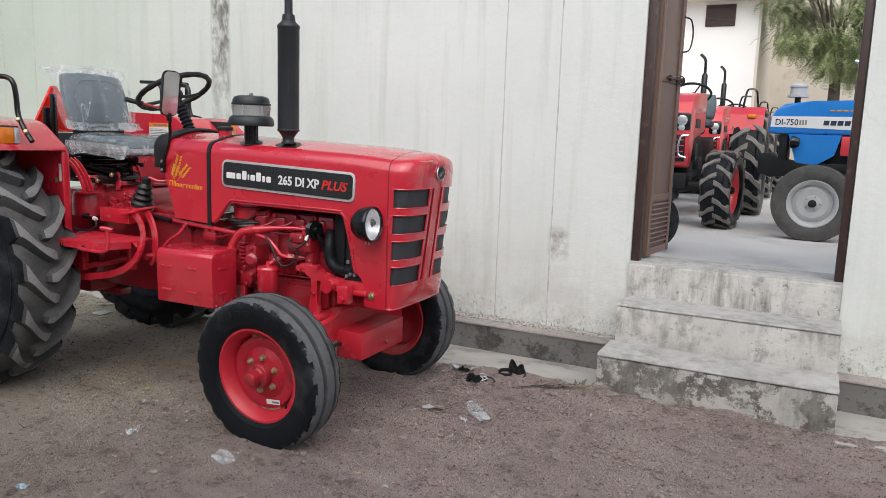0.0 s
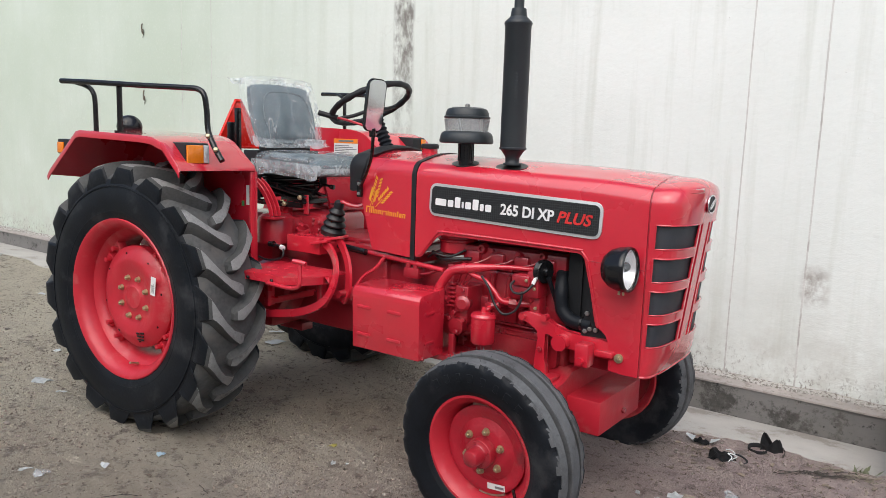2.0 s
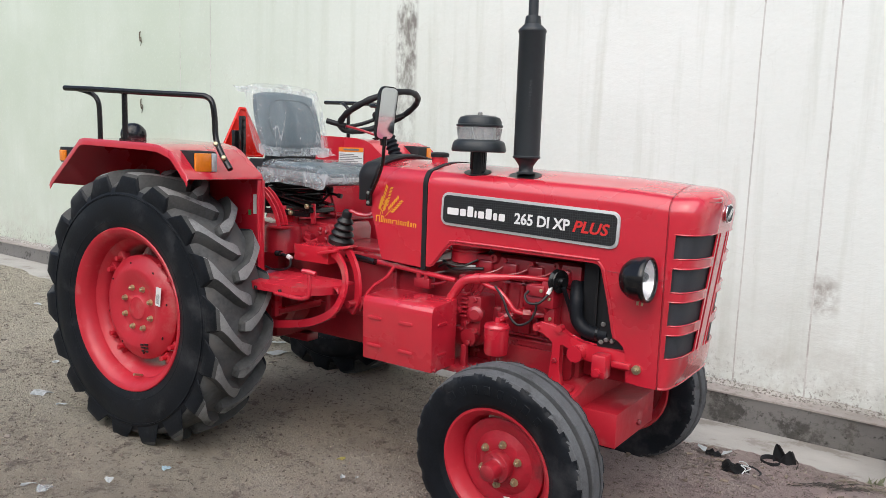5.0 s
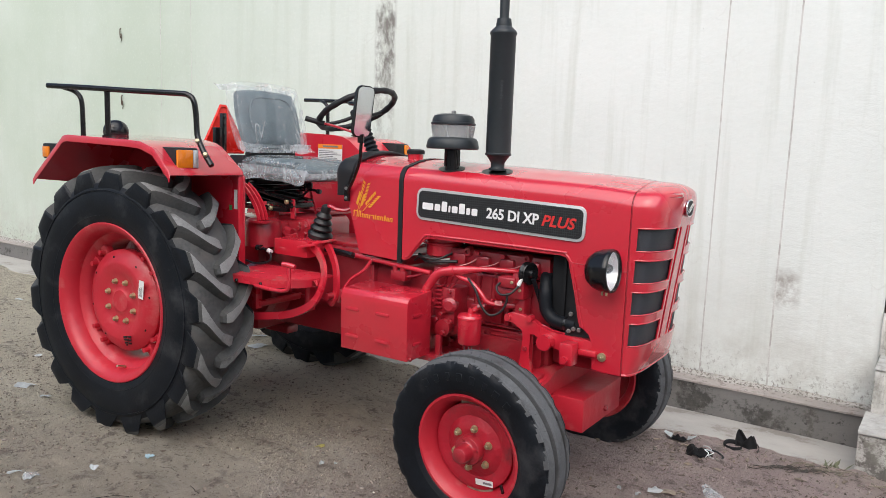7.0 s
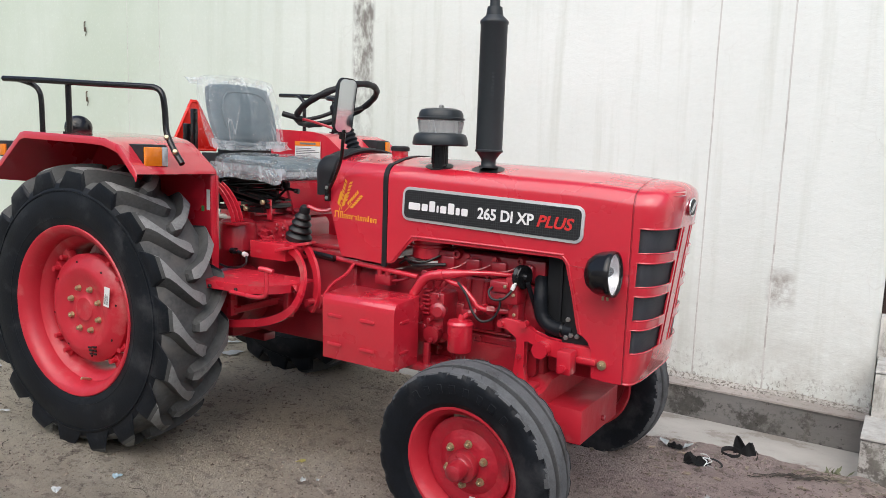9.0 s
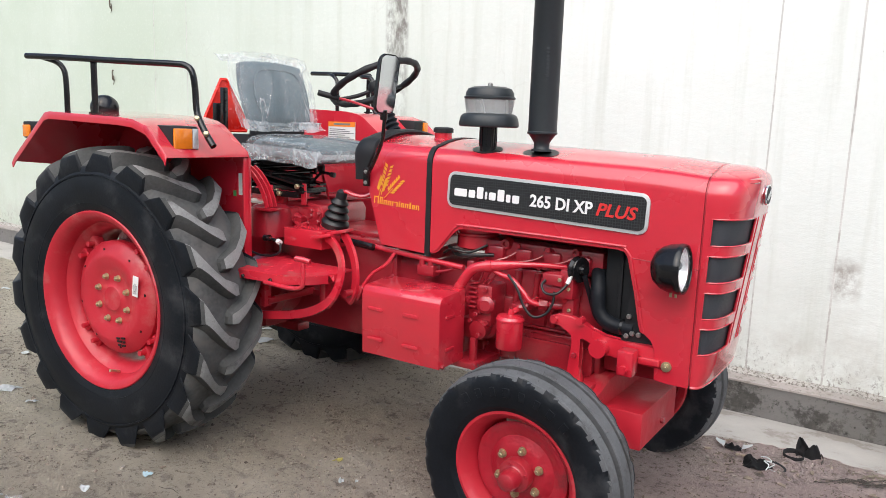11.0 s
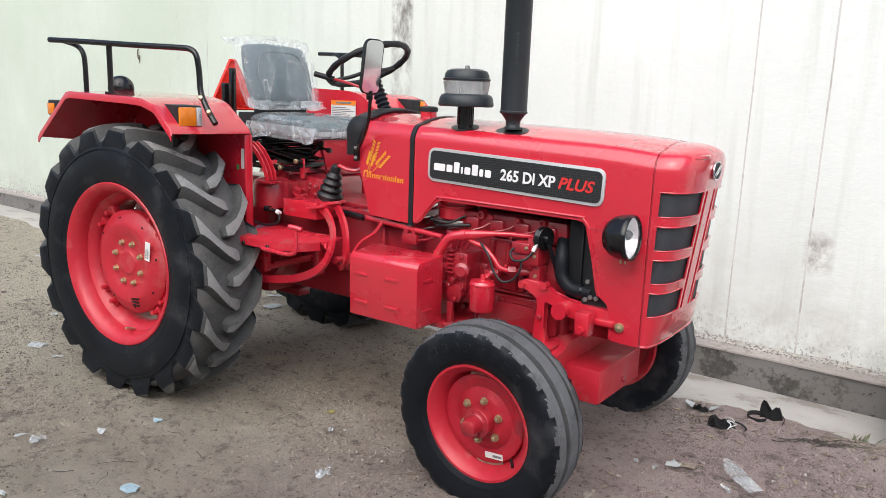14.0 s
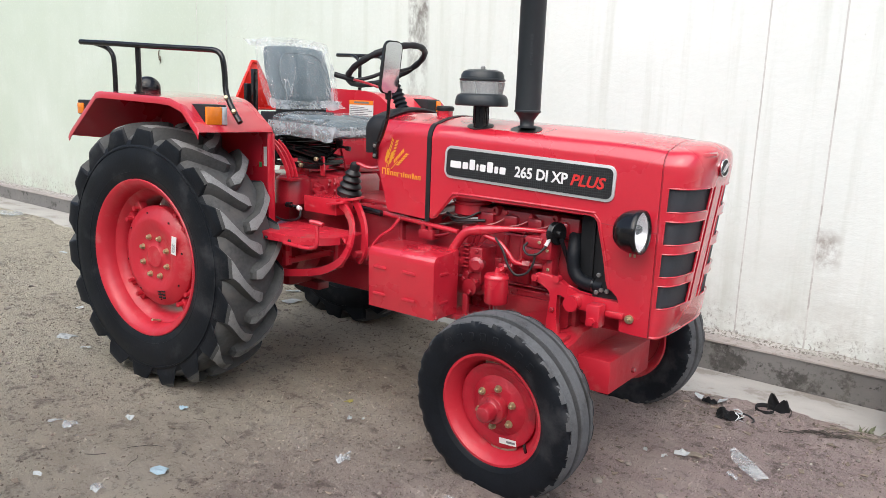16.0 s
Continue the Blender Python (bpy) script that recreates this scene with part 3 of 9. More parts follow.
def lay_ground():
    def axis(lo, hi, step, far):
        fine = list(np.arange(lo, hi + 1e-6, step))
        grow, out, d = [], step, 0.0
        while d < far:
            out *= 1.5
            d += out
            grow.append(d)
        return [lo - g for g in grow[::-1]] + fine + [hi + g for g in grow]

    xs, ys = axis(-7.2, 1.2, 0.018, 400), axis(0.9, 4.2, 0.018, 400)
    verts = [(x, y, ground_height(x, y) if -12 < x < 8 and -4 < y < 6 else -0.02) for y in ys for x in xs]
    w = len(xs)
    faces = [(j * w + i, j * w + i + 1, (j + 1) * w + i + 1, (j + 1) * w + i) for j in range(len(ys) - 1) for i in range(w - 1)]
    me = bpy.data.meshes.new("ground")
    me.from_pydata(verts, [], faces)
    me.materials.append(EARTH)
    me.shade_smooth()
    tagged(new("ground", me), "trodden grey-brown bare earth with grit and litter", "ground", kind="structure")


lay_ground()

WALL_Y, DOOR_L, DOOR_R, FLOOR, YARD = 4.42, -0.835, 0.322, 0.632, 0.45


def raise_wall():
    wall = thing("wall_north", Matrix(), "old whitewashed plaster wall with faint streaks and peeling foot", "wall", kind="structure")
    bm = bmesh.new()
    box(bm, (-17, WALL_Y, -0.3), (DOOR_L, WALL_Y + 0.23, 3.9))
    box(bm, (DOOR_R, WALL_Y, -0.3), (16, WALL_Y + 0.23, 3.9))
    box(bm, (DOOR_L, WALL_Y, 2.85), (DOOR_R, WALL_Y + 0.23, 3.9))
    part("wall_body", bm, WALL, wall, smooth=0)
    for x, w in ((-1.708, 0.008), (-1.345, 0.009), (-6.305, 0.006), (-6.745, 0.005)):
        bm = bmesh.new()
        pts = [(x + 0.004 * noise.noise(Vector((x, z * 2.1, 0))), WALL_Y + 0.0008, z) for z in np.arange(0.1, 3.9, 0.12)]
        bar(bm, pts, w, 0.005, side=(0, 1, 0), steps=0)
        part("joint", bm, JOINT, wall)


def hang_hooks():
    """Bent rusty wires left in the plaster."""
    for z in (2.33, 1.70):
        hook = thing("wall_hook", pose(-7.37, WALL_Y, z), "bent rusty wire hook sticking out of the plaster", "hook", "hooks on the wall")
        bm = bmesh.new()
        tube(bm, [(0, 0.01, 0.06), (0.004, -0.012, 0.055), (0.008, -0.016, 0.0), (0.020, -0.018, -0.03), (0.036, -0.02, -0.012), (0.026, -0.016, 0.010)], 0.005, 6, 4)
        part("wire", bm, RUST, hook)
        bm = bmesh.new()
        rod(bm, (0.012, 0.004, -0.01), (0.014, -0.012, -0.07), 0.004, 0.002, 6)
        part("wire_tail", bm, RUST, hook)


RUST = surface("rusty_wire", (0.10, 0.075, 0.055), 0.8, var=0.3, scale=40, bump=0.3)
hang_hooks()
JOINT = plaster_patchy("mortar_joint", (0.60, 0.60, 0.575), (0.43, 0.42, 0.395), 0.08, 7, False)
raise_wall()


def lay_plinth(x0, x1):
    n = max(int((x1 - x0) / 0.12), 2)
    xs = [x0 + (x1 - x0) * i / n for i in range(n + 1)]

    def lift(x):
        return 0.042 - 0.003 * min(max(0.0, -3.0 - x), 10)

    def wob(x, k, a):
        return (lift(x) if k in (2, 4, 5, 6) else 0.0) + a * noise.noise(Vector((x * 2.5, k, 0))) + 0.5 * a * noise.noise(Vector((x * 8, k, 1)))

    bm = bmesh.new()
    rings(bm, [[(x, 4.425, -0.2), (x, 4.320 + wob(x, 1, 0.006), -0.2), (x, 4.317 + wob(x, 1, 0.006), 0.078 + wob(x, 2, 0.003)), (x, 4.425, 0.080)] for x in xs])
    plinth = part("plinth", bm, PLINTH, None, smooth=30)
    tagged(plinth, "dark damp cement plinth along the wall foot", "plinth", kind="structure")
    bm = bmesh.new()
    rings(bm, [[(x, 4.425, 0.074 + lift(x)), (x, 4.309 + wob(x, 3, 0.006), 0.074 + lift(x)), (x, 4.311 + wob(x, 3, 0.007), 0.083 + wob(x, 4, 0.003)), (x, 4.36, 0.088 + wob(x, 6, 0.003)), (x, 4.425, 0.095 + wob(x, 5, 0.010))] for x in xs])
    tagged(part("ledge", bm, LEDGE, None, smooth=30), "pale cement ledge on top of the plinth", "ledge", kind="structure")
    bm = bmesh.new()
    rings(bm, [[(x, 4.4195, 0.076 + lift(x)), (x, 4.387 + wob(x, 8, 0.010), 0.083 + lift(x)), (x, 4.392 + wob(x, 8, 0.010), 0.096 + wob(x, 4, 0.003)), (x, 4.404, 0.103 + wob(x, 6, 0.006)), (x, 4.4195, 0.116 + wob(x, 5, 0.018))] for x in xs])
    if x0 < 0:
        tagged(part("plaster_fillet", bm, FILLET, None, smooth=40), "flaking whitewashed plaster fillet at the wall foot", "trim", kind="structure")
    bm = bmesh.new()
    rings(bm, [[(x, 4.335, -0.2), (x, 3.66, -0.2), (x, 3.66 + wob(x, 7, 0.01), 0.002), (x, 3.8, 0.004), (x, 4.335, -0.054)] for x in xs])
    tagged(part("apron", bm, APRON, None, smooth=30), "pale cement apron strip partly covered by earth", "pavement", kind="structure")


lay_plinth(-16.8, -0.84)
lay_plinth(0.337, 6.5)


def build_steps():
    steps = thing("doorstep", pose(0, 0, 0), "three worn limewashed cement steps with peeling risers", "steps", kind="structure")

    def slab(name, x0, x1, y0, y1, z0, z1, mat, over=0.0):
        bm = bmesh.new()
        n = 26
        loops = []
        for i in range(n + 1):
            x = x0 + (x1 - x0) * i / n
            a = 0.006 * noise.noise(Vector((x * 7, z1 * 5, 2))) + 0.004 * noise.noise(Vector((x * 19, z1, 4)))
            b = 0.005 * noise.noise(Vector((x * 6, z1 * 3, 8)))
            r = 0.012
            loops.append([(x, y1, z0), (x, y0 + a, z0), (x, y0 + a, z1 - r), (x, y0 + a + r * 0.3, z1 - r * 0.3 + b * 0.5), (x, y0 + a + r, z1 + b * 0.5), (x, y1, z1)])
        rings(bm, loops)
        return part(name, bm, mat, steps, smooth=50)

    slab("riser", -0.84, 0.336, 3.815, 4.10, -0.15, 0.186, STEP_LOW)
    slab("tread", -0.842, 0.338, 3.811, 4.12, 0.190, 0.206, STEP_TOP)
    slab("riser", -0.822, 0.331, 4.115, 4.40, 0.19, 0.411, STEP)
    slab("tread", -0.824, 0.333, 4.112, 4.43, 0.415, 0.426, STEP_TOP)
    slab("riser", -0.833, 0.320, 4.400, 4.404, 0.41, 0.622, STEP)
    slab("tread", -0.833, 0.320, 4.405, 4.72, 0.44, FLOOR, STEP_TOP)


build_steps()


def hang_door():
    fr = thing("door_frame", pose(0, 0, FLOOR), "dark brown rusted steel door frame in the wall opening", "door frame", kind="structure")
    for x0, x1 in ((DOOR_L + 0.002, DOOR_L + 0.052), (DOOR_R - 0.045, DOOR_R - 0.002)):
        bm = bmesh.new()
        box(bm, (x0, 4.44, 0), (x1, 4.50, 2.2), 0.003)
        box(bm, (x0 if x0 < 0 else x0 + 0.02, 4.50, 0), (x1 - 0.02 if x0 < 0 else x1, 4.56, 2.2), 0.003)
        part("jamb", bm, DOOR_DARK, fr)
    bm = bmesh.new()
    box(bm, (DOOR_L + 0.003, 4.441, 2.2), (DOOR_R - 0.003, 4.56, 2.217))
    part("head", bm, DOOR_DARK, fr)
    # the leaf: x along its width, y out of its face
    ang = math.degrees(math.atan2(0.50, 0.066))
    leaf = thing("door_leaf", pose(DOOR_L + 0.056, 4.565, FLOOR + 0.012, 0, 0, ang), "brown sheet-steel door leaf standing open with louvred foot", "door", kind="structure")
    W, H = 0.42, 2.15
    bm = bmesh.new()
    box(bm, (0, 0, 0), (W, 0.022, H), 0.002)
    part("sheet", bm, DOOR_STEEL, leaf)
    for lo, hi in (((0.002, -0.014, 0.002), (0.045, 0.0, H - 0.002)), ((W - 0.045, -0.014, 0.002), (W - 0.002, 0, H - 0.002)),
                   ((0.047, -0.012, 1.08), (W - 0.047, 0, 1.13)), ((0.047, -0.012, 0.34), (W - 0.047, 0, 0.385)), ((0.047, -0.012, 0.004), (W - 0.047, 0, 0.05)), ((0.047, -0.012, H - 0.05), (W - 0.047, 0, H - 0.004))):
        bm = bmesh.new()
        box(bm, lo, hi, 0.003)
        part("stile", bm, DOOR_STEEL, leaf)
    for k in range(9):
        bm = bmesh.new()
        box(bm, (0, -0.018, 0), (W - 0.10, 0.004, 0.012), 0.002, pose(0.05, 0, 0.066 + 0.03 * k, -32))
        part("louvre", bm, DOOR_STEEL, leaf)
    bm = bmesh.new()
    rod(bm, (0.12, -0.022, 1.105), (W - 0.02, -0.022, 1.105), 0.007)
    for x in (0.18, 0.33, 0.43):
        box(bm, (x - 0.012, -0.03, 1.088), (x + 0.012, -0.011, 1.122), 0.002)
    part("bolt", bm, DOOR_DARK, leaf)
    bm = bmesh.new()
    tube(bm, [(W - 0.03 + 0.035 * math.sin(a), -0.025 - 0.01 * math.sin(a), 1.105 + 0.025 * math.cos(a)) for a in np.linspace(0, 2 * math.pi, 13)], 0.0035, 6, 2)
    part("hasp", bm, BLACK, leaf)
    bm = bmesh.new()
    tube(bm, [(W - 0.03, -0.015, 1.28), (W + 0.0, -0.05, 1.30), (W + 0.02, -0.06, 1.39), (W + 0.0, -0.05, 1.48), (W - 0.03, -0.015, 1.50)], 0.005, 8)
    part("handle", bm, BLACK, leaf)


hang_door()


def build_yard():
    bm = bmesh.new()
    box(bm, (-18, 4.65, 0.1), (22, 60, YARD))
    tagged(part("yard_floor", bm, CONCRETE_YARD, None, smooth=0), "smooth grey concrete yard floor", "floor", kind="structure")
    bld = thing("yard_building", pose(0, 17, YARD), "white plastered building with a flat concrete eave", "building", kind="structure")
    bm = bmesh.new()
    box(bm, (-14, 0, 0), (-1.295, 6, 5.9))
    part("wall", bm, WHITE_FAR, bld, smooth=0)
    bm = bmesh.new()
    box(bm, (-14, -0.55, 3.81), (-1.10, 0.0, 3.96), 0.01)
    part("eave", bm, PLASTER_FAR, bld, smooth=0)
    louvre = new("window")
    louvre.parent = bld
    for name, lo, hi in (("frame", (-2.346, -0.03, 3.306), (-1.75, 0.02, 3.75)),):
        bm = bmesh.new()
        box(bm, lo, hi, 0.008)
        part(name, bm, VENT_DARK, louvre)
    for k in range(8):
        bm = bmesh.new()
        box(bm, (-2.31, -0.045, 3.325 + k * 0.053), (-1.785, -0.025, 3.36 + k * 0.053))
        part("slat", bm, DOOR_DARK, louvre)
    wall = thing("yard_wall", pose(0, 21, YARD), "cream plastered boundary wall behind the tree", "wall", kind="structure")
    bm = bmesh.new()
    box(bm, (-3, 0, 0), (22, 0.3, 6.4))
    part("wall", bm, PLASTER_FAR, wall, smooth=0)
    bm = bmesh.new()
    box(bm, (-1.293, -3.99, 0), (-1.24, 0, 5.85))
    part("return_wall", bm, PLASTER_FAR, wall, smooth=0)


build_yard()


def grow_tree():
    tree = thing("tree", pose(0.27, 17.3, YARD - 0.01), "leafy tree with a slim grey trunk and feathery pale foliage", "tree")
    rnd = random.Random(4)
    bm = bmesh.new()
    fork = Vector((-0.06, 0, 2.45))

    def limb(pts, r0, r1):
        p = curve_points(pts, 4)
        loops = []
        for i, c in enumerate(p):
            rr = r0 + (r1 - r0) * i / (len(p) - 1)
            f = frame_for(p[min(i + 1, len(p) - 1)] - p[max(i - 1, 0)])
            loops.append([c + (f @ Vector((rr * math.cos(a), rr * math.sin(a), 0))) for a in np.linspace(0, 2 * math.pi, 8)[:-1]])
        rings(bm, loops)

    limb([(0.03, 0, 0), (0.0, 0.02, 0.9), (-0.03, 0, 1.7), fork], 0.15, 0.10)
    clumps = []
    for k in range(88):
        x = rnd.uniform(-1.36, 2.0)
        low = 2.45 if x > 0.35 else 2.62 if x > -0.4 else 2.85 if x > -0.95 else 3.2
        z = low + (4.9 - low) * rnd.random() ** 1.5
        if k < 16:
            x, z = rnd.gauss(0.1, 0.28), rnd.uniform(2.45, 3.0)
        c = Vector((x, rnd.uniform(-0.9, 1.0), z))
        clumps.append(c)
        mid = fork.lerp(c, 0.5) + Vector((rnd.uniform(-0.1, 0.1), rnd.uniform(-0.1, 0.1), 0.12))
        limb([fork, mid, c], 0.035, 0.008)
    part("trunk", bm, BARK, tree)
    for mat, share in ((LEAF, 15), (LEAF_LIT, 12)):
        verts, faces = [], []
        for t in clumps:
            for _ in range(share * 5):
                c = t + Vector((rnd.gauss(0, 0.17), rnd.gauss(0, 0.2), rnd.gauss(0.0, 0.13)))
                ax = (Vector((c.x - t.x, c.y - t.y, 0)) * 3 + Vector((rnd.uniform(-1, 1), rnd.uniform(-1, 1), rnd.uniform(-0.9, 0.1)))).normalized()
                # one drooping spray: leaflets on both sides of a stalk
                side = ax.cross(Vector((rnd.uniform(-0.4, 0.4), rnd.uniform(-0.4, 0.4), 1))).normalized()
                ln = rnd.uniform(0.020, 0.032)
                for k in range(6):
                    droop = Vector((0, 0, -0.004 * k * k))
                    for s in (-1, 1):
                        o = c + ax * (ln * k) + droop
                        tip = o + side * (s * rnd.uniform(0.030, 0.052)) + ax * 0.02 - Vector((0, 0, 0.012))
                        mid = (o + tip) / 2
                        wv = ax * 0.016
                        i = len(verts)
                        verts += [o, mid + wv, tip, mid - wv]
                        faces.append((i, i + 1, i + 2, i + 3))
        me = bpy.data.meshes.new("crown")
        me.from_pydata(verts, [], faces)
        me.materials.append(mat)
        ob = new("crown", me)
        ob.parent = tree


grow_tree()


def add_sky_screen():
    # unseen wall, added only to hold back low sky light
    bm = bmesh.new()
    box(bm, (-18, -5.3, -0.3), (16, -5.0, 4.0))
    tagged(part("wall_south", bm, PLASTER_FAR, None, smooth=0), "unseen plain wall added out of view to block low sky light", "wall", kind="structure")


add_sky_screen()


# ---- wheels ----
def rear_wheel(parent, y, side):
    """Big lugged rear wheel. side -1: its dish looks to -y. Built round the origin, x ahead."""
    wheel = new("rear_wheel")
    wheel.parent = parent
    wheel.matrix_basis = pose(0.008 if side < 0 else -0.072, y, REAR_Z, 0, 0, (0 if side < 0 else 180) + 3.3)
    spin = pose(0, 0, 0, 90)  # z of the lathe to -y
    bm = bmesh.new()
    prof = [(0.358, 0.132), (0.380, 0.152), (0.43, 0.166), (0.48, 0.172), (0.53, 0.166), (0.574, 0.153), (0.598, 0.130), (0.610, 0.07), (0.612, 0.0)]
    lathe(bm, prof + [(r, -h) for r, h in prof[-2::-1]] + [(0.352, -0.12), (0.352, 0.12)], spin, 96, closed=True)
    tyre = part("tyre", bm, RUBBER, wheel, "black agricultural tyre")
    tyre.data.materials.append(CARCASS)
    for p in tyre.data.polygons:
        if p.center.xz.length > 0.56 and abs(p.center.y) < 0.16:
            p.material_index = 1
    for r in (0.425, 0.540):
        for s in (1, -1):
            hh = 0.163 if r < 0.5 else 0.1655
            bm = bmesh.new()
            lathe(bm, [(r - 0.004, s * hh - 0.006), (r - 0.003, s * (hh + 0.002)), (r + 0.003, s * (hh + 0.002)), (r + 0.004, s * hh - 0.006)], spin, 96, closed=True)
            part("sidewall_ring", bm, RUBBER, tyre)
    # lugs: from the crown's middle to the shoulder, the middle leading
    N = 18
    lug = bmesh.new()
    stations = [(-0.030, -0.8, 0.590, 0.632, 1.3, 1.5), (-0.022, -0.4, 0.590, 0.648, 2.0, 1.6), (0.004, 0.2, 0.590, 0.657, 2.7, 1.6), (0.045, 2.4, 0.588, 0.657, 2.1, 2.0), (0.085, 6.0, 0.585, 0.656, 2.1, 2.1),
                (0.118, 9.8, 0.578, 0.653, 2.6, 1.9), (0.139, 12.6, 0.568, 0.648, 3.5, 1.7), (0.151, 14.2, 0.560, 0.641, 4.3, 1.6), (0.159, 15.0, 0.555, 0.628, 4.9, 1.5), (0.1625, 15.4, 0.552, 0.606, 5.4, 1.3), (0.161, 15.5, 0.548, 0.572, 5.6, 1.15)]
    for k in range(N):
        for s in (1, -1):
            base = 360 / N * (k + (0.5 if s < 0 else 0.0))
            loops = []
            for yy, da, rb, rt, hw, foot in stations:
                heel = 1 + 0.5 * min(max(0.0, (yy - 0.11) / 0.05), 1)
                ring = []
                for r, w in ((rb - 0.01, hw * foot * heel), (rb + 0.35 * (rt - rb), hw * (0.4 + 0.6 * foot) * (0.4 + 0.6 * heel)), (rt - 0.004, hw * 0.98), (rt, hw * 0.88), (rt, -hw * 0.88), (rt - 0.004, -hw * 0.98), (rb + 0.35 * (rt - rb), -hw * (0.4 + 0.6 * foot)), (rb - 0.01, -hw * foot)):
                    a = radians(base + da + w)
                    ring.append((r * math.cos(a), s * yy * (1 if r > rb else 0.97), r * math.sin(a)))
                loops.append(ring)
            rings(lug, loops)
    tread = part("tread", lug, RUBBER, wheel, "black chevron tread lugs with worn grey tops", smooth=24)
    tread.data.materials.append(TREAD)
    tread.data.materials.append(SHOULDER)
    # worn tops paler, sides darker: part of their shade is in the material
    for p in tread.data.polygons:
        radial = Vector((p.center.x, 0, p.center.z)).normalized()
        p.material_index = 0 if abs(p.center.y) > 0.152 and p.center.xz.length < 0.628 else 1 if p.normal.dot(radial) > 0.75 and abs(p.center.y) < 0.158 else 2
    # rim
    bm = bmesh.new()
    o = 0.150
    lathe(bm, [(0.402, o), (0.406, o - 0.004), (0.402, o - 0.012), (0.380, o - 0.022), (0.366, o - 0.036), (0.360, o - 0.075), (0.342, o - 0.082), (0.318, o - 0.12), (0.316, -0.05),
               (0.345, -0.10), (0.366, -0.13), (0.388, -0.15), (0.380, -0.152), (0.338, -0.10), (0.306, -0.05), (0.306, o - 0.122), (0.322, o - 0.088), (0.349, o - 0.072), (0.354, o - 0.036), (0.370, o - 0.016), (0.394, o)], spin, 72, closed=True)
    part("rim", bm, RED_WHEEL, wheel, "red painted steel rim")
    d = 0.058
    bm = bmesh.new()
    lathe(bm, [(0.0, d + 0.028), (0.055, d + 0.028), (0.060, d + 0.024), (0.085, d + 0.022), (0.125, d + 0.022), (0.135, d + 0.026), (0.185, d + 0.040), (0.205, d + 0.038), (0.235, d + 0.020), (0.255, d + 0.012),
               (0.262, d + 0.004), (0.262, d - 0.03), (0.252, d - 0.035), (0.15, d - 0.01), (0.0, d - 0.0)], spin, 64)
    part("disc", bm, RED_WHEEL, wheel, "dished red wheel disc")
    bm = bmesh.new()
    for a in (45, 135, 225, 315):
        for da in (-9, 9):
            q = radians(a + da)
            box(bm, (-0.03, -0.02, -0.02), (0.03, 0.02, 0.02), 0.006, pose(0.292 * math.cos(q), -0.035, 0.292 * math.sin(q), 0, -(a + da), 0))
            rod(bm, (0.285 * math.cos(q), -0.03, 0.285 * math.sin(q)), (0.285 * math.cos(q), -0.082, 0.285 * math.sin(q)), 0.012)
    part("clamp", bm, RED_WHEEL, wheel)
    nut = None
    for k in range(8):
        q = 2 * math.pi * (k + 0.5) / 8
        m = basis((0.105 * math.cos(q), -d - 0.023, 0.105 * math.sin(q)), (1, 0, 0), (0, 0, 1))
        if nut is None:
            bm = bmesh.new()
            hexnut(bm, Matrix(), 0.0125, 0.014)
            nut = part("wheel_nut", bm, BRASS, wheel, "zinc-yellow hex nut")
            nut.matrix_basis = m
        else:
            again(nut, m)
    # thin black discs imitate the shade of bored-through spots
    bm = bmesh.new()
    for k in range(8):
        q = 2 * math.pi * k / 8 + 0.2
        lathe(bm, [(0.006, 0), (0.006, 0.002)], basis((0.225 * math.cos(q), -d - 0.026, 0.225 * math.sin(q)), (1, 0, 0), (0, 0, 1)), 10)
    part("hole", bm, BLACK, wheel)
    bm = bmesh.new()
    rod(bm, (0.02, -0.08, -0.342), (0.025, -0.125, -0.325), 0.006)
    part("valve", bm, BRASS, wheel)
    if side < 0:
        bm = bmesh.new()
        m = basis((0.19, -d - 0.046, 0.085), (1, 0, -0.12), (0.12, 0, 1))
        prism(bm, [(-0.018, -0.046), (0.018, -0.046), (0.018, 0.046), (-0.018, 0.046)], 0.0015, m)
        part("label", bm, PAPER, wheel, "white printed sticker", smooth=0)
        for k in range(5):
            bm = bmesh.new()
            prism(bm, [(-0.012 + 0.005 * k, -0.036), (-0.010 + 0.005 * k, -0.036), (-0.010 + 0.005 * k, 0.006 + 0.007 * (k % 2)), (-0.012 + 0.005 * k, 0.006 + 0.007 * (k % 2))], 0.0005, m @ pose(0, 0, 0.0016))
            part("print", bm, INK, wheel, smooth=0)
        ms = basis((0.075, -d - 0.0405, -0.195), (1, 0, 0.1), (-0.1, 0, 1))
        for u, v, w in ((-0.03, 0.018, 0.022), (0.002, 0.020, 0.026), (-0.026, 0.004, 0.030), (0.012, 0.002, 0.014), (-0.022, -0.012, 0.018), (0.006, -0.014, 0.020)):
            bm = bmesh.new()
            prism(bm, [(u, v), (u + w, v), (u + w, v + 0.009), (u, v + 0.009)], 0.004, ms)
            part("stencil_bar", bm, CABLE, wheel, smooth=0)
    for ob in wheel.children:
        k, q = (0.968, 1.0) if ob.name.split(".")[0] in ("tyre", "tread") else (0.926, 1.06)
        ob.matrix_basis = Matrix.Diagonal((k, q, k, 1)) @ ob.matrix_basis
    return wheel


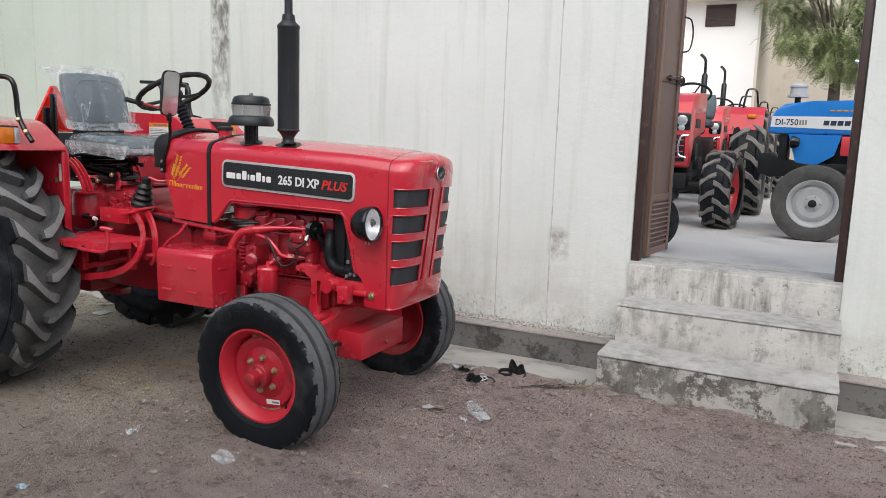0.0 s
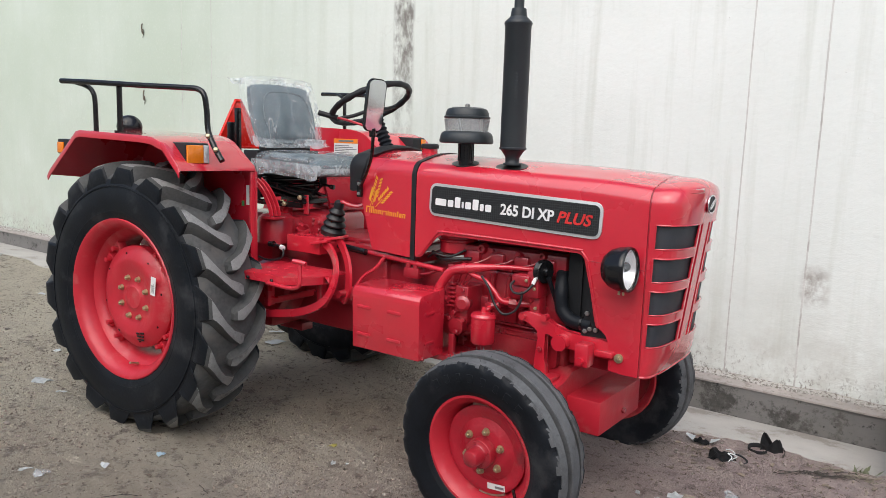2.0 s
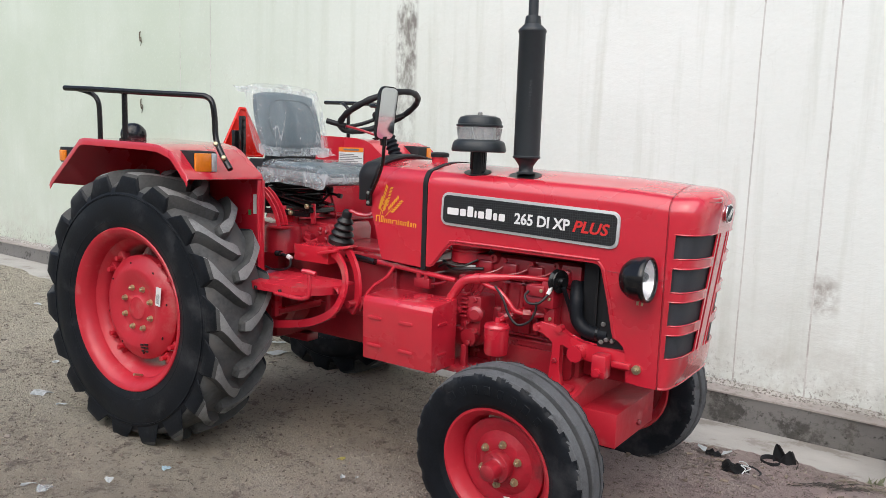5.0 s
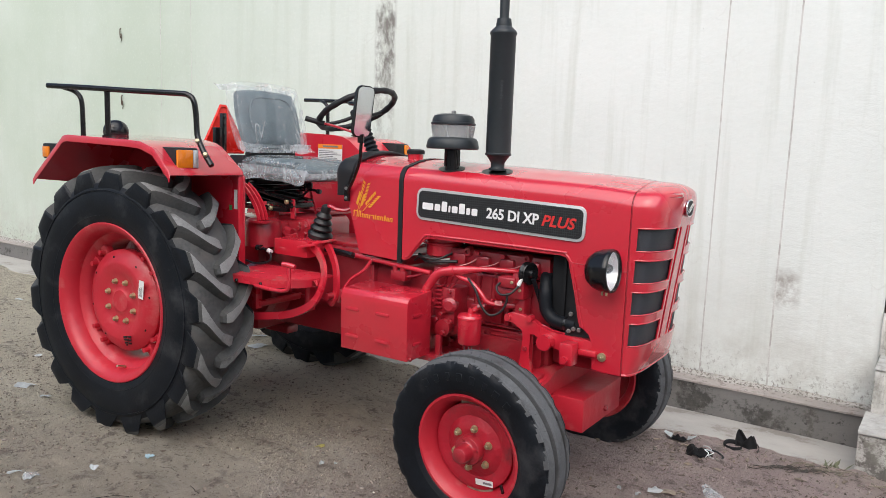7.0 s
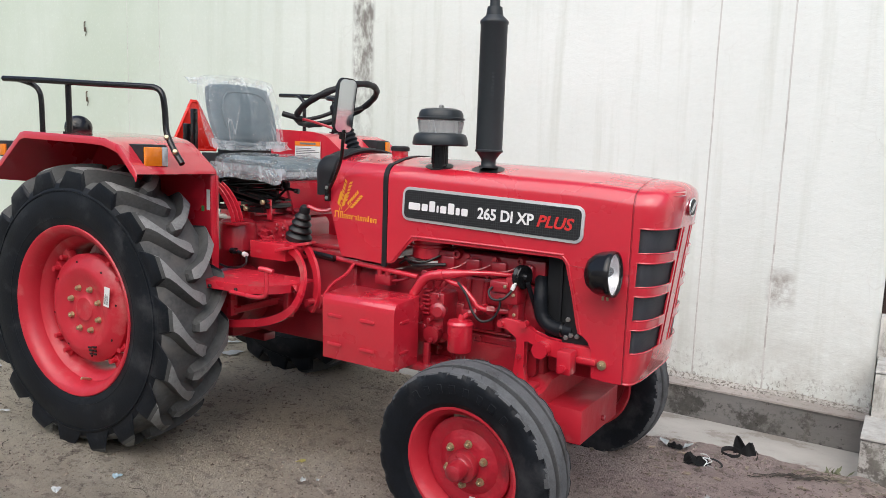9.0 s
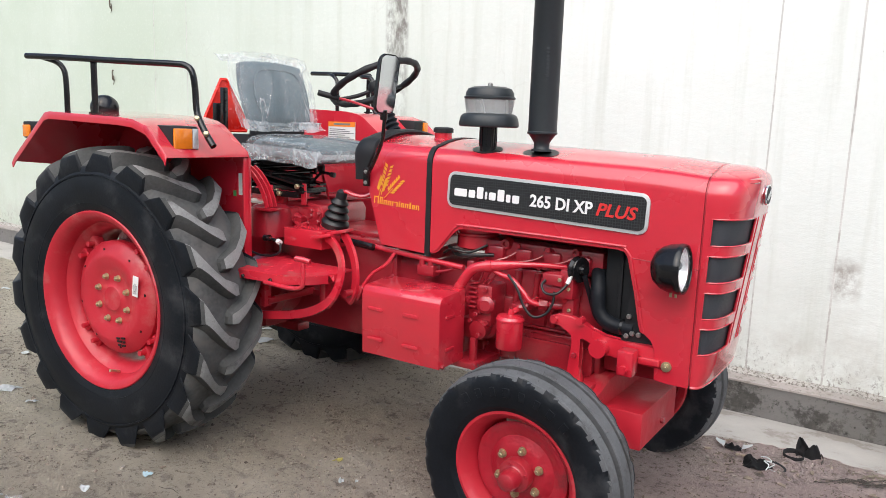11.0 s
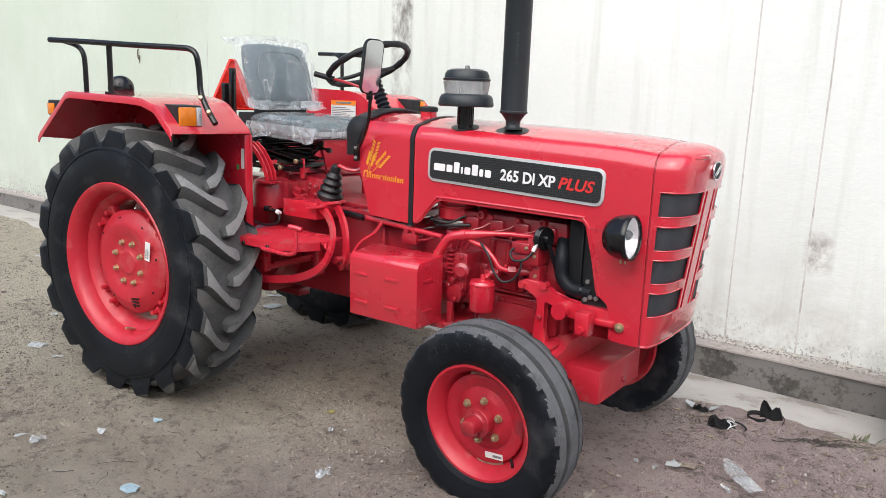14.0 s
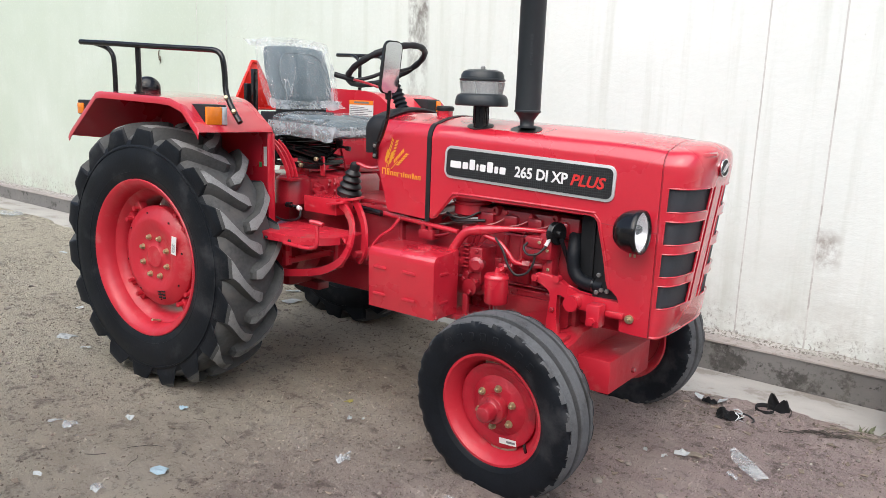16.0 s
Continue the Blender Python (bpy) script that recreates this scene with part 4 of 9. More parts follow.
def front_wheel(parent, x, y, side, steer=0.0):
    wheel = new("front_wheel")
    wheel.parent = parent
    wheel.matrix_basis = pose(x, y, FRONT_Z, 3.6, 0, (0 if side < 0 else 180) + steer) @ Matrix.Diagonal((0.985, 1.02, 0.985, 1))
    spin = pose(0, 0, 0, 90)
    def ring_set(profile, seg=132):
        loops = []
        for r, h, k in profile:
            loop = []
            for q in range(seg):
                a = 2 * math.pi * q / seg
                rr = r + k * (0.7 if q % 6 not in (0, 1) else -1.6)
                loop.append((rr * math.cos(a), -h, rr * math.sin(a)))
            loops.append(loop)
        return loops

    bm = bmesh.new()
    half = [(0.206, 0.060, 0), (0.218, 0.074, 0), (0.234, 0.083, 0), (0.256, 0.088, 0), (0.285, 0.092, 0), (0.300, 0.0915, 0.0), (0.306, 0.0912, 0.001), (0.312, 0.0905, 0.002), (0.318, 0.089, 0.003), (0.324, 0.087, 0.0035), (0.330, 0.084, 0.004), (0.335, 0.080, 0.004), (0.338, 0.076, 0.002)]
    loops = ring_set(half + [(0.325, 0.05, 0), (0.325, -0.05, 0)] + [(r, -h, k) for r, h, k in half[::-1]] + [(0.196, -0.05, 0), (0.196, 0.05, 0)])
    made = [[bm.verts.new(p) for p in loop] for loop in loops]
    for u, v in zip(made, made[1:] + made[:1]):
        for i in range(len(u)):
            bm.faces.new((u[i], u[(i + 1) % len(u)], v[(i + 1) % len(v)], v[i]))
    tyre = part("tyre", bm, RUBBER, wheel, "black ribbed front tyre", smooth=16)
    tyre.data.materials.append(FRONT_TREAD)
    rnd = random.Random(31)
    reach = [0.337 if q % 6 in (0, 1) else 0.3265 if rnd.random() < 0.2 else 0.3315 for q in range(132)]
    for p in tyre.data.polygons:
        q = int(math.atan2(p.center.z, p.center.x) / (2 * math.pi) * 132) % 132
        p.material_index = int(p.center.xz.length > reach[q] and abs(p.center.y) > 0.07)
    # ribs with notched edges
    for h0, h1, r0, r1, e0, e1 in ((0.077, 0.044, 0.338, 0.346, 0.007, 0.001), (0.024, -0.024, 0.350, 0.350, 0.0, 0.0), (-0.044, -0.077, 0.346, 0.338, 0.001, 0.007)):
        bm = bmesh.new()
        seg = 132
        loops = []
        for r, h, e in ((r0 - 0.03, h0, e0), (r0 - 0.003, h0, e0), (r0, h0 - 0.003, e0), (r1, h1 + 0.003, -e1), (r1 - 0.003, h1, -e1), (r1 - 0.03, h1, -e1)):
            loops.append([(r * math.cos(2 * math.pi * q / seg), -(h - (e if q % 6 in (0, 1) else 0)), r * math.sin(2 * math.pi * q / seg)) for q in range(seg)])
        made = [[bm.verts.new(p) for p in loop] for loop in loops]
        for u, v in zip(made, made[1:] + made[:1]):
            for i in range(seg):
                bm.faces.new((u[i], u[(i + 1) % seg], v[(i + 1) % seg], v[i]))
        part("tread_rib", bm, FRONT_TREAD, wheel, "worn grey tread rib with notched edges")
    # small rubber hairs left from moulding
    bm = bmesh.new()
    rnd = random.Random(7)
    for k in range(60):
        a = radians(rnd.uniform(15, 165))
        yy = rnd.choice((-0.027, 0.027, -0.06, 0.06))
        r = 0.347 if abs(yy) < 0.04 else 0.338
        p = Vector((r * math.cos(a), yy, r * math.sin(a)))
        rod(bm, p, p + Vector((math.cos(a) * 0.016 + rnd.uniform(-0.004, 0.004), rnd.uniform(-0.004, 0.004), math.sin(a) * 0.016)), 0.0011, 0.0006, 4)
    part("tread_hair", bm, FRONT_TREAD, wheel, smooth=0)
    # raised moulding on the sidewall
    for k in range(8):
        bm = bmesh.new()
        a = radians(125 - 10.5 * k)
        box(bm, (-0.012 + 0.003 * (k % 3), -0.0012, -0.015), (0.012, 0.0012, 0.015), 0.001, pose(0, 0, 0, 0, -math.degrees(a) + 90, 0) @ pose(0, -0.0915, 0.285, 0, 0, 0), 1)
        part("moulding", bm, RUBBER, wheel)
    bm = bmesh.new()
    o = 0.072
    lathe(bm, [(0.232, o), (0.235, o - 0.005), (0.230, o - 0.012), (0.219, o - 0.015), (0.215, o - 0.024), (0.206, o - 0.027), (0.203, o - 0.034), (0.199, o - 0.058), (0.192, o - 0.068), (0.186, -0.03), (0.205, -0.06), (0.230, -0.072), (0.222, -0.075),
               (0.190, -0.055), (0.176, -0.03), (0.178, o - 0.066), (0.192, o - 0.05), (0.198, o - 0.022), (0.222, o)], spin, 64, closed=True)
    part("rim", bm, RED_WHEEL, wheel, "red painted steel rim")
    d = 0.010
    bm = bmesh.new()
    lathe(bm, [(0.0, d + 0.024), (0.062, d + 0.024), (0.085, d + 0.024), (0.10, d + 0.018), (0.125, d + 0.006), (0.150, d + 0.014), (0.168, d + 0.017), (0.176, d + 0.013), (0.178, d - 0.006), (0.176, d - 0.016), (0.168, d - 0.018), (0.12, d - 0.006), (0.0, d)], spin, 64)
    part("disc", bm, RED_DISC, wheel, "scuffed red wheel disc")
    bm = bmesh.new()
    lathe(bm, [(0.058, d + 0.022), (0.060, d + 0.050), (0.056, d + 0.056), (0.040, d + 0.058), (0.036, d + 0.062), (0.035, d + 0.095), (0.030, d + 0.106), (0.018, d + 0.112), (0.0, d + 0.113)], spin, 36)
    part("hub_cap", bm, RED_CAST, wheel)
    nut = None
    for k in range(6):
        q = 2 * math.pi * (k + 0.35) / 6
        m = basis((0.083 * math.cos(q), -d - 0.024, 0.083 * math.sin(q)), (1, 0, 0), (0, 0, 1))
        if nut is None:
            bm = bmesh.new()
            hexnut(bm, Matrix(), 0.0128, 0.014, 0.0065)
            nut = part("wheel_nut", bm, BRASS, wheel, "zinc-yellow hex nut")
            nut.matrix_basis = m
        else:
            again(nut, m)
    for k in range(4):
        q = 2 * math.pi * (k + 0.2) / 4
        bm = bmesh.new()
        rod(bm, (0.046 * math.cos(q), -d - 0.05, 0.046 * math.sin(q)), (0.046 * math.cos(q), -d - 0.062, 0.046 * math.sin(q)), 0.006, seg=6)
        part("screw", bm, RED_CAST, wheel)
    for a0, a1 in ((70, 110), (-100, -62), (5, 45)):
        bm = bmesh.new()
        tube(bm, [(0.180 * math.cos(radians(a)), -d - 0.006, 0.180 * math.sin(radians(a))) for a in np.linspace(a0, a1, 8)], 0.004, 6, 0, 0.008)
        part("weld", bm, WELD, wheel, "bare weld with scorched paint")
    bm = bmesh.new()
    rod(bm, (0.14, -d - 0.03, -0.115), (0.165, -d - 0.055, -0.125), 0.006)
    part("valve", bm, BLACK, wheel)
    if side < 0:
        bm = bmesh.new()
        m = basis((0.055, -d - 0.0125, -0.135), (1, 0, 0.10), (-0.1, 0, 1))
        prism(bm, [(-0.04, -0.012), (0.04, -0.012), (0.04, 0.012), (-0.04, 0.012)], 0.0015, m @ pose(0, 0, 0.006))
        part("label", bm, PAPER, wheel, "white printed sticker", smooth=0)
        bm = bmesh.new()
        prism(bm, [(-0.005, -0.005), (0.035, -0.005), (0.035, 0.004), (-0.005, 0.004)], 0.0005, m @ pose(0, 0, 0.0076))
        part("print", bm, INK, wheel, smooth=0)
    for ob in wheel.children:
        if ob.name.split(".")[0] not in ("tyre", "tread_rib", "tread_hair", "moulding"):
            ob.matrix_basis = Matrix.Diagonal((0.93, 1, 0.93, 1)) @ ob.matrix_basis
    return wheel


WELD = surface("scorched_weld", (0.30, 0.24, 0.18), 0.7, var=0.4, scale=40, bump=0.5)
REAR_Z, FRONT_Z, FRONT_X = 0.605, 0.312, 1.866
TRACTOR = pose(-3.80, 2.91, 0, 0, 0, 1.0)
tractor = thing("tractor", TRACTOR, "new glossy red farm tractor with black exhaust and plastic-wrapped seat", "tractor")
rear_wheel(tractor, -0.702, -1)
rear_wheel(tractor, 0.700, 1)
front_wheel(tractor, FRONT_X, -0.584, -1, -2)
front_wheel(tractor, FRONT_X, 0.584, 1, -2)


# ---- bonnet ----
def bonnet_section(x, zb, grow=0.0):
    """Points from the right lower edge over the top to the left one."""
    zt = 1.333 - 0.043 * (x - 0.9) / 1.37 - 0.012 * max(0, (x - 2.0) / 0.27) ** 2 + grow
    w = 0.252 + grow
    pts = [(-w, zb), (-w, zb + (zt - 0.10 - zb) * 0.5), (-w, zt - 0.10)]
    for k in range(1, 8):
        a = math.pi / 2 * k / 7
        pts.append((-(w - 0.058) - 0.058 * math.cos(a), zt - 0.10 + 0.068 * math.sin(a)))
    for k in range(1, 5):
        u = 1 - k / 4
        pts.append((-(w - 0.058) * u, zt - 0.032 * u ** 2))
    full = pts + [(-y, z) for y, z in pts[-2::-1]]
    return [(x, y, z) for y, z in full]


def shell(sections, thick=0.007, grow=0.0):
    bm = bmesh.new()
    rings(bm, [bonnet_section(x, zb, grow) for x, zb in sections], closed=False, caps=False)
    bmesh.ops.recalc_face_normals(bm, faces=bm.faces)
    bmesh.ops.solidify(bm, geom=list(bm.faces), thickness=thick)
    return bm


FRONT_EDGE = [(1.252, 0.888), (1.275, 0.888), (1.29, 0.895), (1.355, 0.972), (1.375, 0.988), (1.40, 0.994), (1.7, 0.992), (2.0, 0.988), (2.020, 0.984), (2.033, 0.968), (2.042, 0.935), (2.064, 0.853), (2.086, 0.749), (2.094, 0.726), (2.113, 0.718), (2.132, 0.702), (2.146, 0.672), (2.150, 0.600), (2.152, 0.575), (2.20, 0.570), (2.262, 0.570)]
bonnet = part("bonnet", shell(FRONT_EDGE), RED, tractor, "glossy red sheet-metal bonnet")
part("tank_cover", shell([(0.905, 1.24), (0.925, 1.17), (0.97, 1.03), (1.008, 0.905), (1.018, 0.892), (1.226, 0.880)]), RED, tractor, "glossy red side panel with golden decal")
part("strap", shell([(1.228, 0.872), (1.250, 0.872)], 0.012, 0.003), BLACK_MATT, tractor, "black rubber bonnet strap")
for s in (-1, 1):
    bm = bmesh.new()
    tube(bm, [(x + (0.012 if x > 2.03 else 0.0), s * 0.2545, z + (0.014 if x < 2.03 else 0.0)) for x, z in FRONT_EDGE[1:14]], 0.0045, 8, 2)
    part("edge_bead", bm, RED, bonnet)


bm = bmesh.new()
tube(bm, [(x, 0.07, 1.3325 - 0.043 * (x - 0.9) / 1.37 - 0.012 * max(0, (x - 2.0) / 0.27) ** 2 - 0.0042) for x in np.linspace(1.26, 2.26, 16)], 0.0022, 6, 0)
part("hinge_line", bm, BLACK_MATT, bonnet)


def nose_point(z, a, inset=0.0):
    """Front cowl, at a height and an angle from -90 (right) to 90 (left); its back edge follows the bonnet."""
    zt = 1.278
    f = 2.392 - 0.060 * max(0, (1.19 - z) / 0.5) - 0.03 * max(0, (0.62 - z) / 0.08) ** 2
    w = 0.252
    if z > zt - 0.032:
        w = 0.194 * math.sqrt(max(0.0, zt - z) / 0.032)
    elif z > zt - 0.10:
        w = 0.194 + 0.058 * math.sqrt(max(0.0, 1 - ((z - zt + 0.10) / 0.068) ** 2))
    top = min(1.0, max(0.0, (z - 1.208) / (zt - 1.208)))
    f = 2.268 + (f - 2.268) * max(0.0, 1 - top ** 3.2) ** (1 / 3.2)
    t = radians(a)
    n = 2.0 / 3.0
    y = w * math.copysign(abs(math.sin(t)) ** n, t)
    x = 2.268 + (f - 2.268) * abs(math.cos(t)) ** n
    return (x - inset * math.cos(t), y - inset * math.sin(t), z)


SLOTS = [(1.034, 1.117), (0.918, 1.001), (0.801, 0.885), (0.684, 0.768)]


def build_nose():
    zs = [0.572, 0.585, 0.61, 0.645]
    for lo, hi in SLOTS[::-1]:
        zs += [lo, (lo + hi) / 2, hi]
    zs += [1.125, 1.153, 1.18, 1.20, 1.215, 1.23, 1.243, 1.253, 1.261, 1.267, 1.272, 1.2755, 1.2775]
    angs = [-90, -88, -86, -79, -68, -56, -46, -36, -26, -17, -11, -8, -5.5, -2.5, 0, 2.5, 5.5, 8, 11, 17, 26, 36, 46, 56, 68, 79, 86, 88, 90]
    bm = bmesh.new()
    grid = [[bm.verts.new(nose_point(z, a)) for a in angs] for z in zs]
    for j in range(len(zs) - 1):
        zm = (zs[j] + zs[j + 1]) / 2
        in_slot = any(lo < zm < hi for lo, hi in SLOTS)
        for i in range(len(angs) - 1):
            am = (angs[i] + angs[i + 1]) / 2
            if in_slot and 8 < abs(am) < 86:
                continue
            if 0.68 < zm < 1.119 and 2.5 < abs(am) < 5.5:
                continue
            bm.faces.new((grid[j][i], grid[j][i + 1], grid[j + 1][i + 1], grid[j + 1][i]))
    # the top closes back to the bonnet
    back = [bm.verts.new((2.262, p.co.y, 1.2778)) for p in grid[-1]]
    for i in range(len(angs) - 1):
        bm.faces.new((grid[-1][i], grid[-1][i + 1], back[i + 1], back[i]))
    bmesh.ops.recalc_face_normals(bm, faces=bm.faces)
    bmesh.ops.solidify(bm, geom=list(bm.faces), thickness=0.007)
    nose = part("nose_cowl", bm, RED, tractor, "rounded red front cowl with slots")
    # seam between bonnet and cowl
    bm = bmesh.new()
    pts = bonnet_section(2.2655, 0.58, -0.0022)
    tube(bm, pts, 0.0030, 6, 0)
    part("seam", bm, RED_CAST, nose)
    for lo, hi in SLOTS:
        for s in (-1, 1):
            bm = bmesh.new()
            rows = [[nose_point(z, s * a, 0.010) for a in np.linspace(6, 88, 16)] for z in np.linspace(lo - 0.006, hi + 0.006, 5)]
            rings(bm, rows, closed=False, caps=False)
            part("grille_panel", bm, GRILLE, nose, "black mesh grille panel")
            bm = bmesh.new()
            loop = [nose_point(lo, s * a, 0.0012) for a in np.linspace(9, 85.4, 14)] + [nose_point(hi, s * a, 0.0012) for a in np.linspace(85.4, 9, 14)]
            tube(bm, loop + loop[:1], 0.0032, 6, 0)
            part("slot_rim", bm, RED, nose)
    for a in (-4, 4):
        bm = bmesh.new()
        rings(bm, [[nose_point(z, a + d, 0.009) for d in (-2, 0, 2)] for z in np.linspace(0.655, 1.115, 8)], closed=False, caps=False)
        part("grille_strip", bm, GRILLE, nose)
    bm = bmesh.new()
    rings(bm, [[nose_point(z, a, 0.055) for a in np.linspace(-88, 88, 14)] for z in np.linspace(0.6, 1.2, 6)], closed=False, caps=False)
    part("backing", bm, BLACK_MATT, nose)
    # oval badge: a plain shape
    m = basis(nose_point(1.185, 0, -0.001), (0, 1, 0), (0.0, 0, 1))
    bm = bmesh.new()
    oval = [(0.043 * math.cos(t), 0.034 * math.sin(t)) for t in np.linspace(0, 2 * math.pi, 37)[:-1]]
    prism(bm, oval, 0.007, m, 0.0025)
    em = part("emblem", bm, CHROME, nose, "oval chrome badge")
    bm = bmesh.new()
    prism(bm, [(0.85 * x, 0.85 * y) for x, y in oval], 0.0012, m @ pose(0, 0, 0.0068))
    part("emblem_field", bm, BLACK_MATT, em)
    bm = bmesh.new()
    for k in (-1, 0, 1):
        prism(bm, [(-0.029 + 0.014 * k, -0.018 + abs(k) * 0.004), (-0.019 + 0.014 * k, -0.018 + abs(k) * 0.004), (0.027 + 0.012 * k, 0.019 - abs(k) * 0.004), (0.017 + 0.012 * k, 0.019 - abs(k) * 0.004)], 0.002, m @ pose(0, 0, 0.0078))
    part("emblem_mark", bm, CHROME, em)
    # raised scoop crease on the shoulder of the cowl
    bm = bmesh.new()
    rings(bm, [[nose_point(1.236 + dz, a, q) for dz, q in ((-0.010, 0.002), (-0.006, -0.006 * h), (0.003, -0.010 * h), (0.010, 0.003))] for a, h in ((-40, 0.0), (-30, 0.6), (-14, 1.0), (-10, 0.2))])
    part("catch", bm, RED, nose)
    # seam across the side at the lamp's height, and the hinge line along the top
    bm = bmesh.new()
    tube(bm, [(2.048, -0.2528, 0.966), (2.12, -0.2528, 0.962), (2.264, -0.2528, 0.955)], 0.0011, 6, 0)
    part("seam", bm, RED_CAST, nose)
    bm = bmesh.new()
    rod(bm, (2.19, -0.253, 0.628), (2.19, -0.261, 0.628), 0.0165, seg=20)
    part("washer", bm, BRASS, nose)
    bm = bmesh.new()
    hexnut(bm, basis((2.19, -0.261, 0.628), (1, 0, 0), (0, 0, 1)), 0.010, 0.009, 0.005)
    part("cowl_bolt", bm, BRASS, nose, "zinc-yellow bolt with washer")
    # lower edge roll
    bm = bmesh.new()
    tube(bm, [nose_point(0.574, a, 0.003) for a in angs], 0.006, 8, 0)
    part("lower_lip", bm, RED, nose)


build_nose()


def build_badge():
    """Side name plate. The maker's name is kept as plain bars; the model's number is lettered."""
    for s in (-1, 1):
        tilt = math.atan2(-0.027, 0.755)
        if s < 0:
            m = basis((1.328, -0.2525, 1.139), (math.cos(tilt), 0, math.sin(tilt)), (0, 0, 1))
        else:
            m = basis((2.10, 0.2525, 1.11), (-1, 0, 0.036), (0, 0, 1))
        W, H = 0.768, 0.134
        plate = new("name_plate")
        plate.parent = tractor
        bm = bmesh.new()
        prism(bm, round_rect(W, H, 0.03, 6, W / 2, 0), 0.006, m, 0.002)
        part("plate_rim", bm, SILVER, plate, "silver rounded border")
        bm = bmesh.new()
        prism(bm, round_rect(W - 0.022, H - 0.022, 0.021, 6, W / 2, 0), 0.0025, m @ pose(0, 0, 0.0055))
        part("plate_field", bm, HONEYCOMB, plate, "black honeycomb-textured field")
        t = m @ pose(0, 0, 0.0085)
        x = 0.033
        for w, h, gap in ((0.054, 0.028, 0.008), (0.027, 0.028, 0.008), (0.026, 0.042, 0.008), (0.009, 0.028, 0.008), (0.027, 0.028, 0.008), (0.027, 0.042, 0.008), (0.017, 0.028, 0.008), (0.027, 0.028, 0.008)):
            bm = bmesh.new()
            prism(bm, round_rect(w, h, 0.005, 3, x + w / 2, -0.021 + h / 2), 0.0015, t)
            part("bar", bm, WHITE_LETTER, plate)
            x += w + gap
        words("lettering", "265 DI XP", 0.058, WHITE_LETTER, plate, t @ pose(0.345, -0.022, 0.0004), 0.0, 0.0012, 0.0014, 0.232)
        words("lettering", "PLUS", 0.058, RED_LETTER, plate, t @ pose(0.588, -0.022, 0.0004), 0.25, 0.0012, 0.0014, 0.142)


build_badge()


def build_decal():
    """Golden wheat ears and a bar of unread script on the tank cover."""
    m = basis((0.955, -0.2528, 1.062), (1, 0, -0.02), (0, 0, 1)) @ Matrix.Diagonal((1.2, 1, 1, 1))
    decal = new("wheat_decal")
    decal.parent = tractor
    for x0, y0, x1, y1 in ((0.045, 0.028, 0.075, 0.150), (0.035, 0.02, 0.055, 0.095), (0.06, 0.02, 0.125, 0.100)):
        bm = bmesh.new()
        d = Vector((x1 - x0, y1 - y0))
        u = d.normalized()
        v = Vector((-u.y, u.x))
        c = Vector((x0, y0))
        prism(bm, [tuple(c - v * 0.0012), tuple(c + d * 0.5 - v * 0.0012), tuple(c + d * 0.5 + v * 0.0012), tuple(c + v * 0.0012)], 0.0008, m)
        for k in range(6):
            p = c + d * (0.30 + 0.12 * k)
            for s in (-1, 1):
                q = p + v * (s * 0.004)
                tip = q + u * 0.017 + v * (s * 0.0135)
                mid = (q + tip) / 2
                nn = Vector((-(tip - q).y, (tip - q).x)).normalized() * 0.0050
                prism(bm, [tuple(q), tuple(mid + nn), tuple(tip), tuple(mid - nn)] if nn.cross(tip - q) < 0 else [tuple(q), tuple(mid - nn), tuple(tip), tuple(mid + nn)], 0.0008, m)
        part("wheat_ear", bm, GOLD, decal)
    m = basis((0.975, -0.2528, 1.062), (1, 0, -0.02), (0, 0, 1)) @ Matrix.Diagonal((1.28, 1.1, 1, 1))
    x = 0.0
    for w, h in ((0.019, 0.026), (0.012, 0.026), (0.013, 0.016), (0.013, 0.016), (0.022, 0.016), (0.005, 0.020), (0.012, 0.016), (0.013, 0.016), (0.007, 0.022), (0.010, 0.016), (0.013, 0.016)):
        bm = bmesh.new()
        for xx, ww in ((x, 0.0036), (x + w - 0.0045, 0.0036)):
            prism(bm, [(xx, -0.006), (xx + ww, -0.006), (xx + ww, -0.006 + h), (xx, -0.006 + h)], 0.0008, m @ pose(0, 0, 0, 0, 0, -2))
        prism(bm, [(x, -0.006 + h * 0.82), (x + w - 0.001, -0.006 + h * 0.82), (x + w - 0.001, -0.006 + h), (x, -0.006 + h)], 0.0006, m @ pose(0, 0, 0, 0, 0, -2))
        part("script_bar", bm, GOLD, decal)
        x += w + 0.0035


build_decal()


